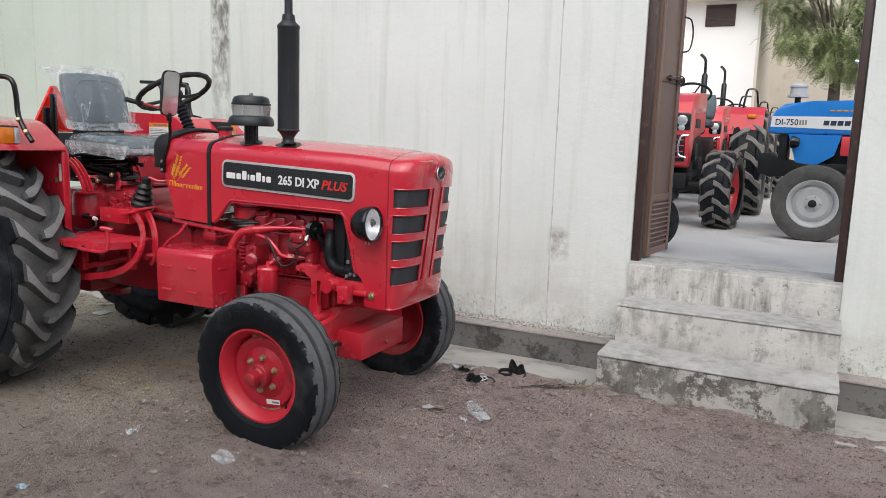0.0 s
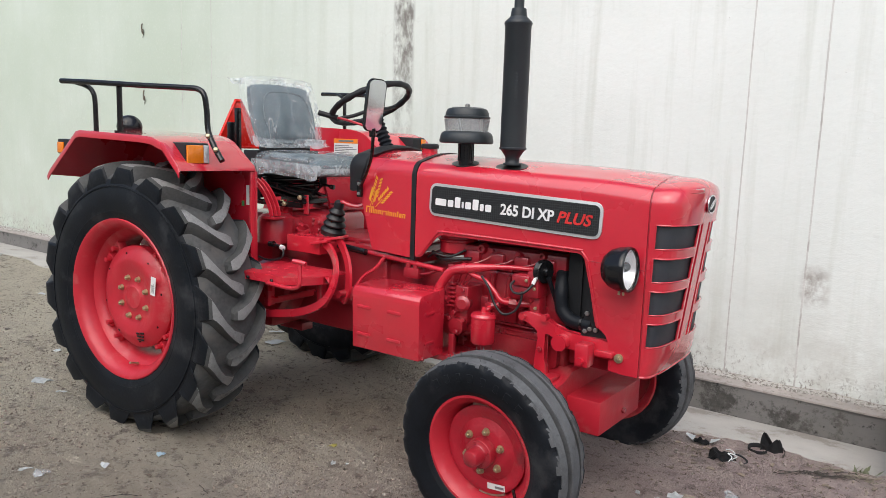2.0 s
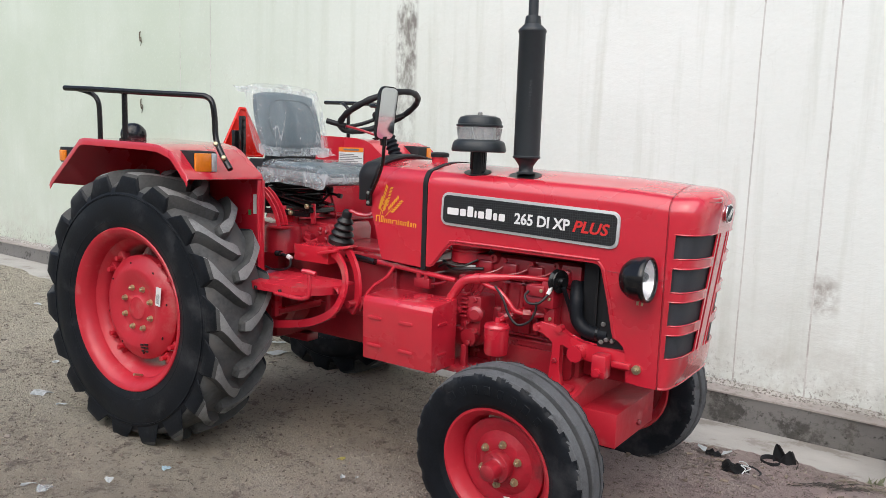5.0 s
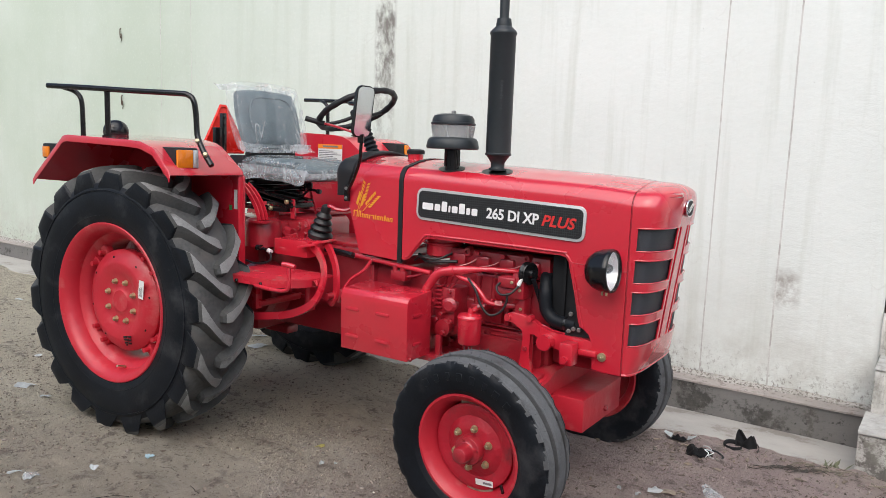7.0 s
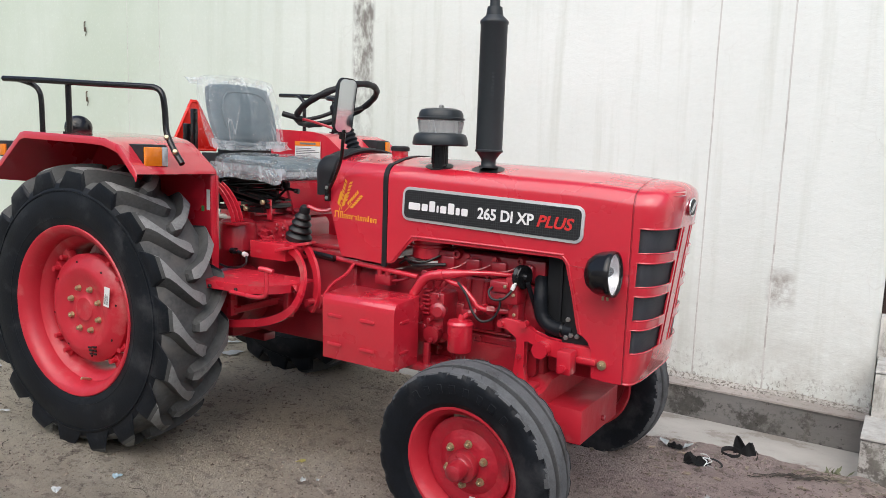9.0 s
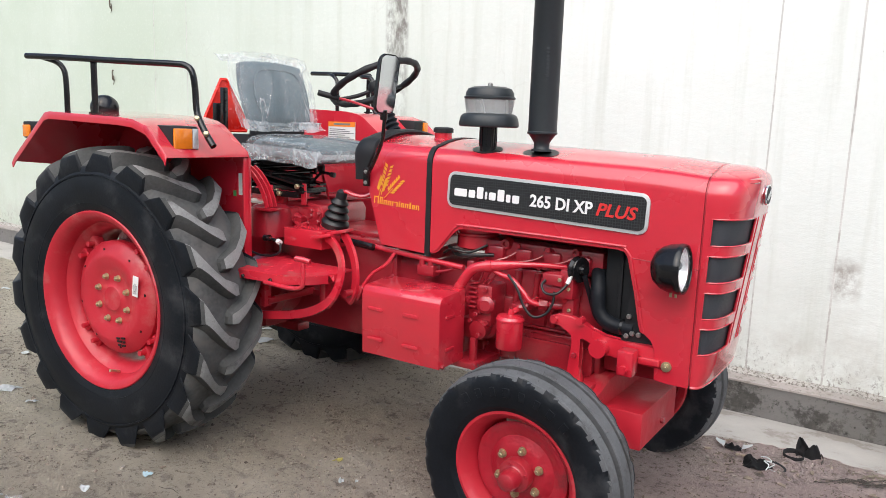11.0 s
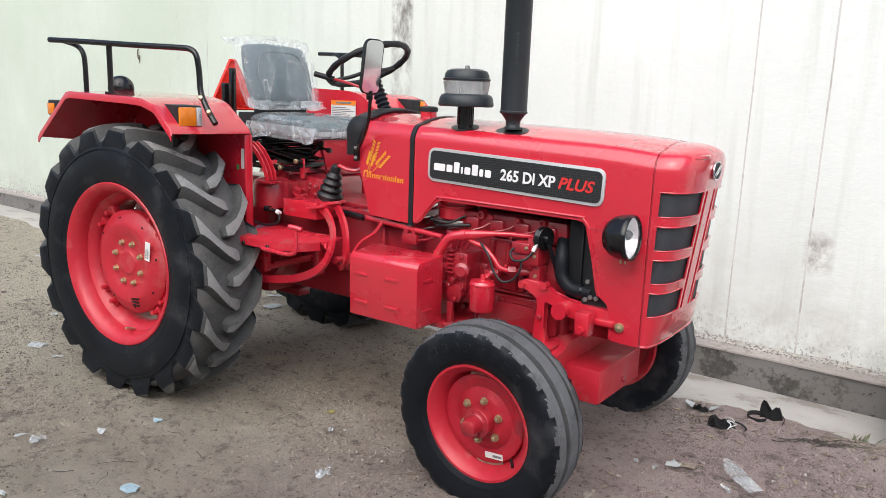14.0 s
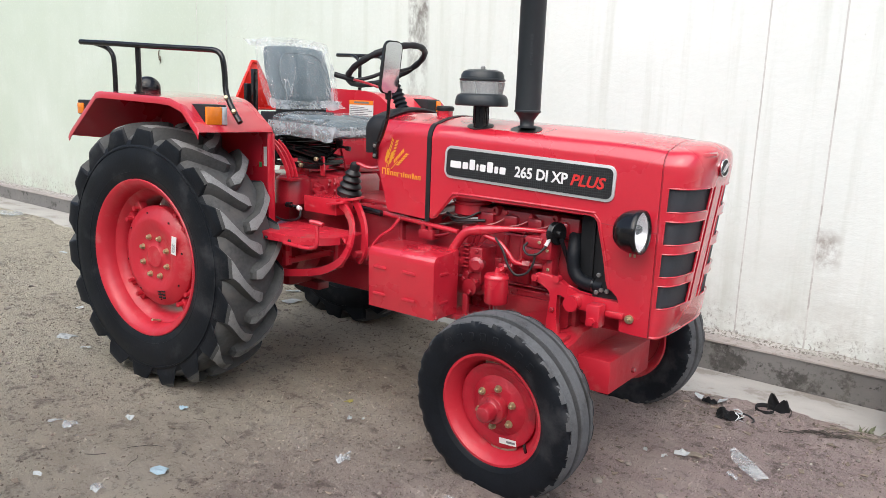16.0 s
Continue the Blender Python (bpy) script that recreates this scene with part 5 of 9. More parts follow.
def build_stack():
    ex = new("exhaust")
    ex.parent = tractor
    m = pose(1.659, -0.165, 1.27)
    bm = bmesh.new()
    lathe(bm, [(0.036, 0.022), (0.036, 0.030), (0.030, 0.030), (0.028, 0.034), (0.028, 0.052), (0.034, 0.062), (0.047, 0.080), (0.0535, 0.083), (0.054, 0.089), (0.0508, 0.092), (0.0508, 0.555), (0.054, 0.560), (0.054, 0.567), (0.051, 0.572), (0.030, 0.592), (0.026, 0.60), (0.026, 0.62)], m, 40)
    part("silencer", bm, STACK, ex, "matt black upright silencer")
    bm = bmesh.new()
    lathe(bm, [(0.019, 0.60), (0.019, 1.02), (0.016, 1.02), (0.016, 0.60)], m, 24, closed=True)
    part("tailpipe", bm, STACK, ex)
    bm = bmesh.new()
    lathe(bm, [(0.028, 0.555), (0.033, 0.585), (0.028, 0.62)], m, 24)
    part("clamp", bm, STACK, ex)
    for k in range(9):
        bm = bmesh.new()
        box(bm, (-0.002, -0.0012, -0.004), (0.007, 0.001, 0.004), 0, m @ pose(0, 0, 0.27 + 0.013 * k, 0, 0, 30) @ pose(0.0, -0.0512, 0))
        part("embossed_bar", bm, STACK, ex)
    # flat black discs stand for the shaded cutouts round the pipes; nothing is cut
    for x, y, r in ((1.659, -0.165, 0.064), (1.447, -0.180, 0.057)):
        bm = bmesh.new()
        z = 1.2855 if x > 1.6 else 1.2885
        lathe(bm, [(r, -0.004), (r, 0.0012), (r * 0.5, 0.0014)], pose(x, y, z, 15.5, 1.8, 0) @ Matrix.Diagonal((1.05, 0.8, 1, 1)), 40)
        part("opening", bm, CABLE, ex, "flat black disc on the bonnet, painted shade in place of a cutout")
    pre = new("precleaner")
    pre.parent = tractor
    m = pose(1.447, -0.180, 1.27)
    bm = bmesh.new()
    lathe(bm, [(0.030, 0.0), (0.030, 0.105), (0.034, 0.105), (0.034, 0.115)], m, 28)
    for k in range(10):
        box(bm, (0.029, -0.0025, 0.03), (0.033, 0.0025, 0.10), 0, m @ pose(0, 0, 0, 0, 0, 36 * k))
    part("stem", bm, BLACK, pre)
    bm = bmesh.new()
    lathe(bm, [(0.03, 0.104), (0.103, 0.100), (0.109, 0.103), (0.111, 0.110), (0.106, 0.134), (0.100, 0.144), (0.090, 0.149), (0.03, 0.147)], m, 52)
    part("bowl_base", bm, STACK, pre, "dark grey-black plastic skirt")
    bm = bmesh.new()
    lathe(bm, [(0.083, 0.146), (0.0895, 0.202), (0.0870, 0.202), (0.0805, 0.146)], m, 48, closed=True)
    part("bowl", bm, BOWL, pre, "clear plastic dust bowl")
    bm = bmesh.new()
    lathe(bm, [(0.034, 0.14), (0.034, 0.205)], m, 20)
    part("core", bm, PRECL_CORE, pre)
    for k in range(6):
        bm = bmesh.new()
        box(bm, (0.032, -0.0015, 0.146), (0.080, 0.0015, 0.203), 0, m @ pose(0, 0, 0, 0, 0, 60 * k + 16) @ pose(0, 0, 0, 14, 0, 0))
        part("vane", bm, PRECL_CORE, pre)
    bm = bmesh.new()
    lathe(bm, [(0.02, 0.198), (0.091, 0.200), (0.0945, 0.203), (0.0945, 0.208), (0.089, 0.211), (0.088, 0.224), (0.080, 0.238), (0.060, 0.245), (0.0, 0.247)], m, 52)
    part("bowl_cover", bm, STACK, pre, "dark grey-black domed cover")
    bm = bmesh.new()
    lathe(bm, [(0.010, 0.242), (0.010, 0.256), (0.006, 0.26)], m, 8)
    part("wing_nut", bm, STEEL, pre)


PRECL_CORE = surface("grey_plastic_core", (0.33, 0.34, 0.34), 0.5, var=0.15, bump=0.05)
build_stack()


def build_dash():
    bm = bmesh.new()
    sec = bonnet_section(0.9, 1.15, 0.004)
    loops = []
    for dx, g in ((0.075, 0.004), (0.07, 0.012), (0.03, 0.016), (-0.01, 0.012), (-0.035, -0.004), (-0.04, -0.03), (-0.02, -0.045), (0.05, -0.04)):
        ring = []
        for x, y, z in sec:
            k = 1 + g / 0.25
            low = max(0.0, (1.25 - z) / 0.1)
            ring.append((0.905 + (dx - 0.02) * (1 - 0.55 * min(low, 1)) + 0.02 - 0.022 * low, y * k, 1.2 + (z - 1.2) * (1 + g / 0.15)))
        loops.append(ring)
    rings(bm, loops + [loops[0]], closed=False, caps=False)
    part("dash_pad", bm, BLACK_MATT, tractor, "black moulded dash hood")
    bm = bmesh.new()
    box(bm, (0.885, -0.20, 1.175), (0.91, 0.20, 1.30), 0.01)
    part("dash_panel", bm, BLACK_MATT, tractor)
    bm = bmesh.new()
    m = pose(1.150, -0.03, 1.312)
    lathe(bm, [(0.030, 0), (0.030, 0.030), (0.041, 0.030), (0.041, 0.044), (0.036, 0.050), (0.02, 0.052), (0, 0.052)], m, 28)
    cap = part("fuel_cap", bm, BLACK_MATT, tractor, "black-topped red fuel cap")
    bm = bmesh.new()
    lathe(bm, [(0.036, -0.01), (0.036, 0.029), (0.033, 0.0295)], m, 28)
    part("neck", bm, RED, cap)
    # steering
    st = new("steering")
    st.parent = tractor
    c = Vector((0.768, 0.0, 1.540))
    m = Matrix.Translation(c) @ basis((0, 0, 0), Vector((0.883, 0, 0.47)), Vector((0, 1, 0)))
    bm = bmesh.new()
    n, rr, r = 72, 0.194, 0.0145
    loops = []
    for k in range(n):
        a = 2 * math.pi * k / n
        cx = Vector((rr * math.cos(a), rr * math.sin(a), 0))
        out = cx.normalized()
        q = r + 0.0012 * math.cos(a * 18)
        loops.append([m @ (cx + out * q * math.cos(b) + Vector((0, 0, q * math.sin(b)))) for b in np.linspace(0, 2 * math.pi, 11)[:-1]])
    rings(bm, loops + [loops[0]], caps=False)
    bmesh.ops.remove_doubles(bm, verts=bm.verts, dist=1e-5)
    part("wheel_rim", bm, BLACK_MATT, st, "black steering wheel rim")
    for a in (90, 210, 330):
        bm = bmesh.new()
        t = radians(a)
        tube(bm, [m @ Vector((0.02 * math.cos(t), 0.02 * math.sin(t), -0.025)), m @ Vector((0.1 * math.cos(t), 0.1 * math.sin(t), -0.02)), m @ Vector((0.19 * math.cos(t), 0.19 * math.sin(t), 0))], 0.009, 8, 4)
        part("spoke", bm, BLACK_MATT, st)
    bm = bmesh.new()
    lathe(bm, [(0.034, -0.04), (0.040, -0.02), (0.036, 0.0), (0.02, 0.008), (0, 0.009)], m, 24)
    part("hub", bm, BLACK_MATT, st)
    bm = bmesh.new()
    lathe(bm, [(0.020, -0.35), (0.020, -0.03)], m, 18)
    part("column", bm, BLACK_MATT, st)
    bm = bmesh.new()
    prof = []
    for k in range(7):
        prof += [(0.024, -0.235 + 0.022 * k), (0.032, -0.226 + 0.022 * k)]
    lathe(bm, prof + [(0.03, -0.08)], m, 24)
    part("gaiter", bm, RUBBER, st)
    # throttle lever with black knob
    bm = bmesh.new()
    tube(bm, [(0.80, -0.05, 1.43), (0.72, -0.12, 1.46), (0.66, -0.17, 1.475)], 0.006, 8)
    lv = part("hand_throttle", bm, RED, st)
    bm = bmesh.new()
    tube(bm, [(0.69, -0.145, 1.468), (0.63, -0.185, 1.485), (0.615, -0.195, 1.49)], 0.013, 10)
    part("grip", bm, BLACK_MATT, lv)


build_dash()


def build_mirror():
    mi = new("mirror")
    mi.parent = tractor
    m = basis((1.138, -0.39, 1.511), (0.31, 0.951, 0.0), (0.14, 0.0, 1))
    m = m @ pose(0, 0, 0, 0, 0, -2)
    bm = bmesh.new()
    prism(bm, round_rect(0.086, 0.214, 0.026, 6), 0.017, m @ pose(0, 0, -0.019), 0.005)
    part("mirror_case", bm, BLACK, mi, "black plastic mirror case")
    bm = bmesh.new()
    prism(bm, round_rect(0.077, 0.204, 0.022, 6), 0.002, m @ pose(0, 0, -0.0015))
    part("mirror_glass", bm, MIRROR, mi, "mirror reflecting the surroundings")
    bm = bmesh.new()
    tube(bm, [(1.125, -0.385, 1.41), (1.112, -0.375, 1.365), (1.085, -0.35, 1.305), (1.02, -0.305, 1.235), (0.965, -0.275, 1.18), (0.945, -0.268, 1.155)], 0.0075, 10)
    part("mirror_stay", bm, BLACK, mi)
    bm = bmesh.new()
    tube(bm, [(1.117, -0.385, 1.42), (1.113, -0.378, 1.385)], 0.014, 10, 0)
    part("mirror_knuckle", bm, BLACK, mi)
    bm = bmesh.new()
    box(bm, (0.930, -0.270, 1.120), (0.956, -0.255, 1.195), 0.003)
    br = part("mirror_bracket", bm, BLACK, mi)
    bm = bmesh.new()
    for z in (1.135, 1.178):
        hexnut(bm, basis((0.943, -0.270, z), (1, 0, 0), (0, 0, 1)), 0.0065, 0.006, 0.003)
    part("bracket_bolt", bm, STEEL, br)


build_mirror()


def build_headlamp(s):
    hl = new("headlamp")
    hl.parent = tractor
    m = pose(2.212, s * 0.335, 0.965, 0, 0, 0.5 * s) @ basis((0, 0, 0), Vector((0, 1, 0)), Vector((-0.04, 0, 1)))
    bm = bmesh.new()
    lathe(bm, [(0.0, -0.072), (0.024, -0.069), (0.050, -0.056), (0.067, -0.034), (0.075, -0.010), (0.077, 0.012), (0.0785, 0.016), (0.0785, 0.026), (0.075, 0.031), (0.070, 0.029), (0.069, 0.02), (0.061, -0.010), (0.043, -0.032), (0.016, -0.046), (0, -0.047)], m, 44)
    part("lamp_shell", bm, BLACK, hl, "glossy black headlamp shell")
    bm = bmesh.new()
    lathe(bm, [(0.0685, 0.022), (0.060, -0.005), (0.042, -0.026), (0.016, -0.038), (0.0, -0.040), (0.0, -0.043), (0.017, -0.041), (0.044, -0.029), (0.061, -0.008), (0.0695, 0.021)], m, 40, closed=True)
    part("reflector", bm, REFLECTOR, hl, "bright silvered lamp reflector")
    bm = bmesh.new()
    lathe(bm, [(0.0, -0.036), (0.010, -0.034), (0.011, -0.012), (0.006, -0.004), (0, -0.003)], m, 16)
    part("bulb", bm, WHITE_LETTER, hl)
    bm = bmesh.new()
    lathe(bm, [(0.0725, 0.026), (0.0765, 0.0255), (0.0765, 0.033), (0.0715, 0.034), (0.0695, 0.031)], m, 44, closed=True)
    part("lamp_bezel", bm, BLACK, hl)
    bm = bmesh.new()
    lathe(bm, [(0.070, 0.026), (0.056, 0.031), (0.032, 0.035), (0.0, 0.036), (0.0, 0.034), (0.032, 0.033), (0.055, 0.029), (0.069, 0.024)], m, 40, closed=True)
    part("lens", bm, LAMP_GLASS, hl, "clear headlamp glass")
    bm = bmesh.new()
    rod(bm, (2.20, s * 0.25, 0.965), (2.20, s * 0.285, 0.965), 0.018)
    part("lamp_stud", bm, BLACK, hl)
    bm = bmesh.new()
    for dx in (-0.008, 0.008):
        rod(bm, (2.215 + dx, s * 0.337, 0.888), (2.215 + dx, s * 0.337, 0.876), 0.004, seg=6)
    part("lamp_screw", bm, BRASS, hl)


build_headlamp(-1)
build_headlamp(1)


# ---- engine, gearbox and front axle ----
def solid(name, fn, material, parent, label="", smooth=38):
    bm = bmesh.new()
    fn(bm)
    return part(name, bm, material, parent, label, smooth)


def bolts(parent, places, way=(0, -1, 0), r=0.008, material=None):
    first = None
    f = frame_for(way)
    for p in places:
        m = Matrix.Translation(p) @ f
        if first is None:
            bm = bmesh.new()
            lathe(bm, [(r, 0), (r, r * 0.9), (r * 0.8, r * 1.1)], Matrix(), 6)
            first = part("bolt", bm, material or RED_CAST, parent)
            first.matrix_basis = m
        else:
            again(first, m)


def build_engine():
    en = new("engine")
    en.parent = tractor

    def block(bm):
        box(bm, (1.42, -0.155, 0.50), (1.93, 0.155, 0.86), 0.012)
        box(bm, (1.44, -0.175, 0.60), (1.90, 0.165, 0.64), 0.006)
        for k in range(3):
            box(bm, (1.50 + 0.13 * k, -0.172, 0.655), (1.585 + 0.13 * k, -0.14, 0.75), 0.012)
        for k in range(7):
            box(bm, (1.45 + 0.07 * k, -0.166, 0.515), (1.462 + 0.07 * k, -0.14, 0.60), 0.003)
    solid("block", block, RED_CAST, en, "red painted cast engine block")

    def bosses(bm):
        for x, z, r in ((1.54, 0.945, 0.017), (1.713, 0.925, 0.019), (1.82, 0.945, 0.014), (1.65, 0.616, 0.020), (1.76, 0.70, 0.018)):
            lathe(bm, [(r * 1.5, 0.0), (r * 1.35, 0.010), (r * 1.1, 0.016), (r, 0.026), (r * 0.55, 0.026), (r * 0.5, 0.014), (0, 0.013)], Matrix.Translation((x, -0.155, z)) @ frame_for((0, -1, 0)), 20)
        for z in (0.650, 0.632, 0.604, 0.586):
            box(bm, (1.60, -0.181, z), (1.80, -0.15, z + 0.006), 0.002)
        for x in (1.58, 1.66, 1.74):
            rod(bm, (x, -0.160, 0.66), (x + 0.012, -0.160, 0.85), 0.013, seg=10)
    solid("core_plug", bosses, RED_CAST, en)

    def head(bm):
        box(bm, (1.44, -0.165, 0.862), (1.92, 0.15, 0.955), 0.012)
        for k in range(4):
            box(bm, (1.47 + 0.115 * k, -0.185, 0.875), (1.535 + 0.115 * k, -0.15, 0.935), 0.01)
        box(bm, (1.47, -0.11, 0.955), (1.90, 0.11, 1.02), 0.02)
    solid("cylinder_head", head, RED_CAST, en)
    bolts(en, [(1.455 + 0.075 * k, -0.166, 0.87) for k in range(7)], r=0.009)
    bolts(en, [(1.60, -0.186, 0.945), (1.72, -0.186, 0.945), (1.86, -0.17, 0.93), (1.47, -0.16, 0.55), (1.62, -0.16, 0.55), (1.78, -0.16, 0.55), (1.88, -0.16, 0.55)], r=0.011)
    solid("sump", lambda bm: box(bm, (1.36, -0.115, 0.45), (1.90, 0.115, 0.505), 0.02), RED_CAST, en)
    solid("side_cover", lambda bm: prism(bm, round_rect(0.30, 0.10, 0.02), 0.03, basis((1.76, -0.155, 0.56), (1, 0, 0), (0, 0, 1)), 0.006), RED_CAST, en)
    # breather / coolant pipe along the engine
    solid("manifold_pipe", lambda bm: tube(bm, [(1.36, -0.28, 0.70), (1.40, -0.29, 0.755), (1.43, -0.30, 0.80), (1.475, -0.295, 0.858), (1.535, -0.285, 0.876), (1.58, -0.275, 0.882)], 0.0195, 14), RED, en, "bent red pipe along the engine")
    solid("pipe_end", lambda bm: (rod(bm, (1.575, -0.276, 0.882), (1.66, -0.255, 0.893), 0.0195, 0.011), tube(bm, [(1.655, -0.256, 0.8925), (1.72, -0.225, 0.895), (1.79, -0.18, 0.89)], 0.010, 10)), RED, en)
    solid("pipe_clip", lambda bm: (rod(bm, (1.525, -0.286, 0.874), (1.548, -0.283, 0.878), 0.0225), box(bm, (1.528, -0.265, 0.85), (1.545, -0.16, 0.862), 0.003)), RED, en)
    solid("branch_pipe", lambda bm: tube(bm, [(1.545, -0.275, 0.862), (1.585, -0.28, 0.850), (1.63, -0.28, 0.838), (1.675, -0.28, 0.800), (1.70, -0.275, 0.770), (1.735, -0.25, 0.758), (1.77, -0.21, 0.757)], 0.0098, 12), RED, en)
    solid("pipe_union", lambda bm: (rod(bm, (1.725, -0.255, 0.76), (1.75, -0.24, 0.758), 0.019, seg=6), rod(bm, (1.755, -0.235, 0.757), (1.80, -0.20, 0.757), 0.015)), RED_CAST, en)

    # injection pump: stacked body with flanges
    def pump(bm):
        box(bm, (1.445, -0.27, 0.64), (1.545, -0.155, 0.80), 0.012)
        for k in range(6):
            box(bm, (1.452, -0.284, 0.80 - 0.018 * k), (1.485, -0.255, 0.808 - 0.018 * k), 0.002)
        lathe(bm, [(0.05, 0), (0.05, 0.04), (0.035, 0.05), (0.035, 0.09), (0.0, 0.095)], Matrix.Translation((1.50, -0.20, 0.64)) @ frame_for((0, -1, -0.1)), 20)
        lathe(bm, [(0.03, 0), (0.033, 0.05), (0.02, 0.06), (0, 0.06)], Matrix.Translation((1.515, -0.24, 0.73)) @ frame_for((0.3, -1, 0)), 16)
        box(bm, (1.40, -0.25, 0.58), (1.50, -0.16, 0.66), 0.01)
        rod(bm, (1.40, -0.27, 0.745), (1.46, -0.285, 0.735), 0.012)
        box(bm, (1.385, -0.29, 0.725), (1.425, -0.25, 0.765), 0.006)
    pm = solid("injection_pump", pump, RED_CAST, en, "red painted fuel injection pump")
    bolts(pm, [(1.46, -0.272, 0.66), (1.53, -0.272, 0.66), (1.50, -0.272, 0.70), (1.535, -0.272, 0.75), (1.52, -0.272, 0.785), (1.49, -0.285, 0.69), (1.51, -0.296, 0.615)], r=0.010)
    for k in range(3):
        solid("injector_line", lambda bm: tube(bm, [(1.475 + 0.02 * k, -0.25, 0.80), (1.50 + 0.04 * k, -0.23, 0.87), (1.56 + 0.1 * k, -0.19, 0.90), (1.60 + 0.11 * k, -0.17, 0.93)], 0.004, 6), RED_CAST, en)

    # spin-on filter
    fm = pose(1.637, -0.295, 0.588)
    fl = solid("oil_filter", lambda bm: lathe(bm, [(0.0, 0.0), (0.030, 0.0), (0.045, 0.004), (0.0495, 0.010), (0.0495, 0.105), (0.0515, 0.107), (0.0515, 0.113), (0.0495, 0.115), (0.046, 0.123), (0.022, 0.128), (0, 0.128)], fm, 36), RED, en, "red canister filter")
    solid("filter_stem", lambda bm: (rod(bm, (1.637, -0.295, 0.71), (1.64, -0.29, 0.735), 0.012), tube(bm, [(1.645, -0.29, 0.725), (1.665, -0.25, 0.745), (1.68, -0.17, 0.755)], 0.010, 8)), RED, fl)
    solid("filter_bracket", lambda bm: (box(bm, (1.625, -0.27, 0.73), (1.69, -0.15, 0.75), 0.004), rod(bm, (1.66, -0.275, 0.742), (1.69, -0.265, 0.748), 0.012, seg=6)), RED_CAST, fl)

    # generator with wiring
    def alt(bm):
        box(bm, (1.735, -0.262, 0.832), (1.815, -0.17, 0.878), 0.010)
        box(bm, (1.795, -0.25, 0.79), (1.85, -0.16, 0.895), 0.010)
        lathe(bm, [(0.045, 0), (0.05, 0.01), (0.05, 0.09), (0.04, 0.10), (0.02, 0.105)], Matrix.Translation((1.72, -0.20, 0.81)) @ frame_for((1, 0, 0)), 20)
        box(bm, (1.80, -0.225, 0.70), (1.845, -0.165, 0.80), 0.008)
    al = solid("generator", alt, RED_CAST, en, "red painted generator on its bracket")
    bolts(al, [(1.805, -0.263, 0.86), (1.835, -0.251, 0.83), (1.83, -0.227, 0.75)], r=0.007, material=BRASS)
    solid("fan_pulley", lambda bm: lathe(bm, [(0.0, 0), (0.02, 0.0), (0.043, -0.004), (0.045, 0.0), (0.034, 0.010), (0.045, 0.020), (0.043, 0.024), (0.018, 0.024), (0.015, 0.04), (0, 0.04)], Matrix.Translation((1.846, -0.225, 0.898)) @ frame_for((1, -0.25, 0)), 32), BLACK, en, "black fan-belt pulley")
    solid("fan_belt", lambda bm: (bar(bm, [(1.882, -0.235, 0.88), (1.895, -0.14, 0.72), (1.90, -0.06, 0.60)], 0.012, 0.012, (1, 0, 0), 2), bar(bm, [(1.878, -0.16, 0.905), (1.892, -0.06, 0.78), (1.90, 0.03, 0.66)], 0.012, 0.012, (1, 0, 0), 2)), RUBBER, en)
    solid("wire_loom", lambda bm: tube(bm, [(1.615, -0.285, 0.855), (1.66, -0.30, 0.815), (1.69, -0.30, 0.755), (1.725, -0.295, 0.722), (1.765, -0.28, 0.735), (1.785, -0.268, 0.775), (1.785, -0.26, 0.815)], 0.0048, 8), CABLE, en, "black looped cable")
    solid("wire_loom", lambda bm: tube(bm, [(1.75, -0.262, 0.852), (1.745, -0.28, 0.835), (1.765, -0.288, 0.812), (1.805, -0.285, 0.815), (1.83, -0.262, 0.845), (1.842, -0.25, 0.88)], 0.0048, 8), CABLE, en)
    solid("wire_plug", lambda bm: tube(bm, [(1.832, -0.262, 0.85), (1.842, -0.25, 0.882)], 0.008, 8, 0), WHITE_LETTER, en, "white wire connector")
    solid("wire_loom", lambda bm: tube(bm, [(1.28, -0.16, 0.905), (1.35, -0.2, 0.885), (1.42, -0.21, 0.892), (1.50, -0.19, 0.90)], 0.007, 8), CABLE, en)
    solid("wire_loom", lambda bm: tube(bm, [(1.27, -0.18, 0.88), (1.33, -0.215, 0.905), (1.40, -0.20, 0.90), (1.46, -0.17, 0.93)], 0.005, 8), CABLE, en)
    # air cleaner under the bonnet
    solid("air_cleaner", lambda bm: lathe(bm, [(0.0, 0), (0.07, 0.0), (0.082, 0.008), (0.082, 0.05), (0.086, 0.055), (0.086, 0.062), (0.082, 0.067), (0.082, 0.16)], pose(1.385, -0.115, 0.905), 36), RED, en, "red oil-bath air cleaner")

    # radiator and its hose
    ra = new("radiator")
    ra.parent = tractor
    solid("core", lambda bm: box(bm, (2.085, -0.215, 0.60), (2.15, 0.215, 1.12), 0.01), BLACK_MATT, ra, "black radiator core")
    solid("fan_shroud", lambda bm: (box(bm, (1.935, -0.178, 0.655), (2.085, -0.160, 1.05), 0.006), box(bm, (1.985, -0.188, 0.70), (2.0, -0.176, 1.05), 0.003), box(bm, (1.935, 0.160, 0.655), (2.085, 0.178, 1.05), 0.006), box(bm, (1.935, -0.160, 1.03), (2.085, 0.160, 1.05), 0.006), box(bm, (1.935, -0.160, 0.655), (2.085, 0.160, 0.675), 0.006)), BLACK_MATT, ra)
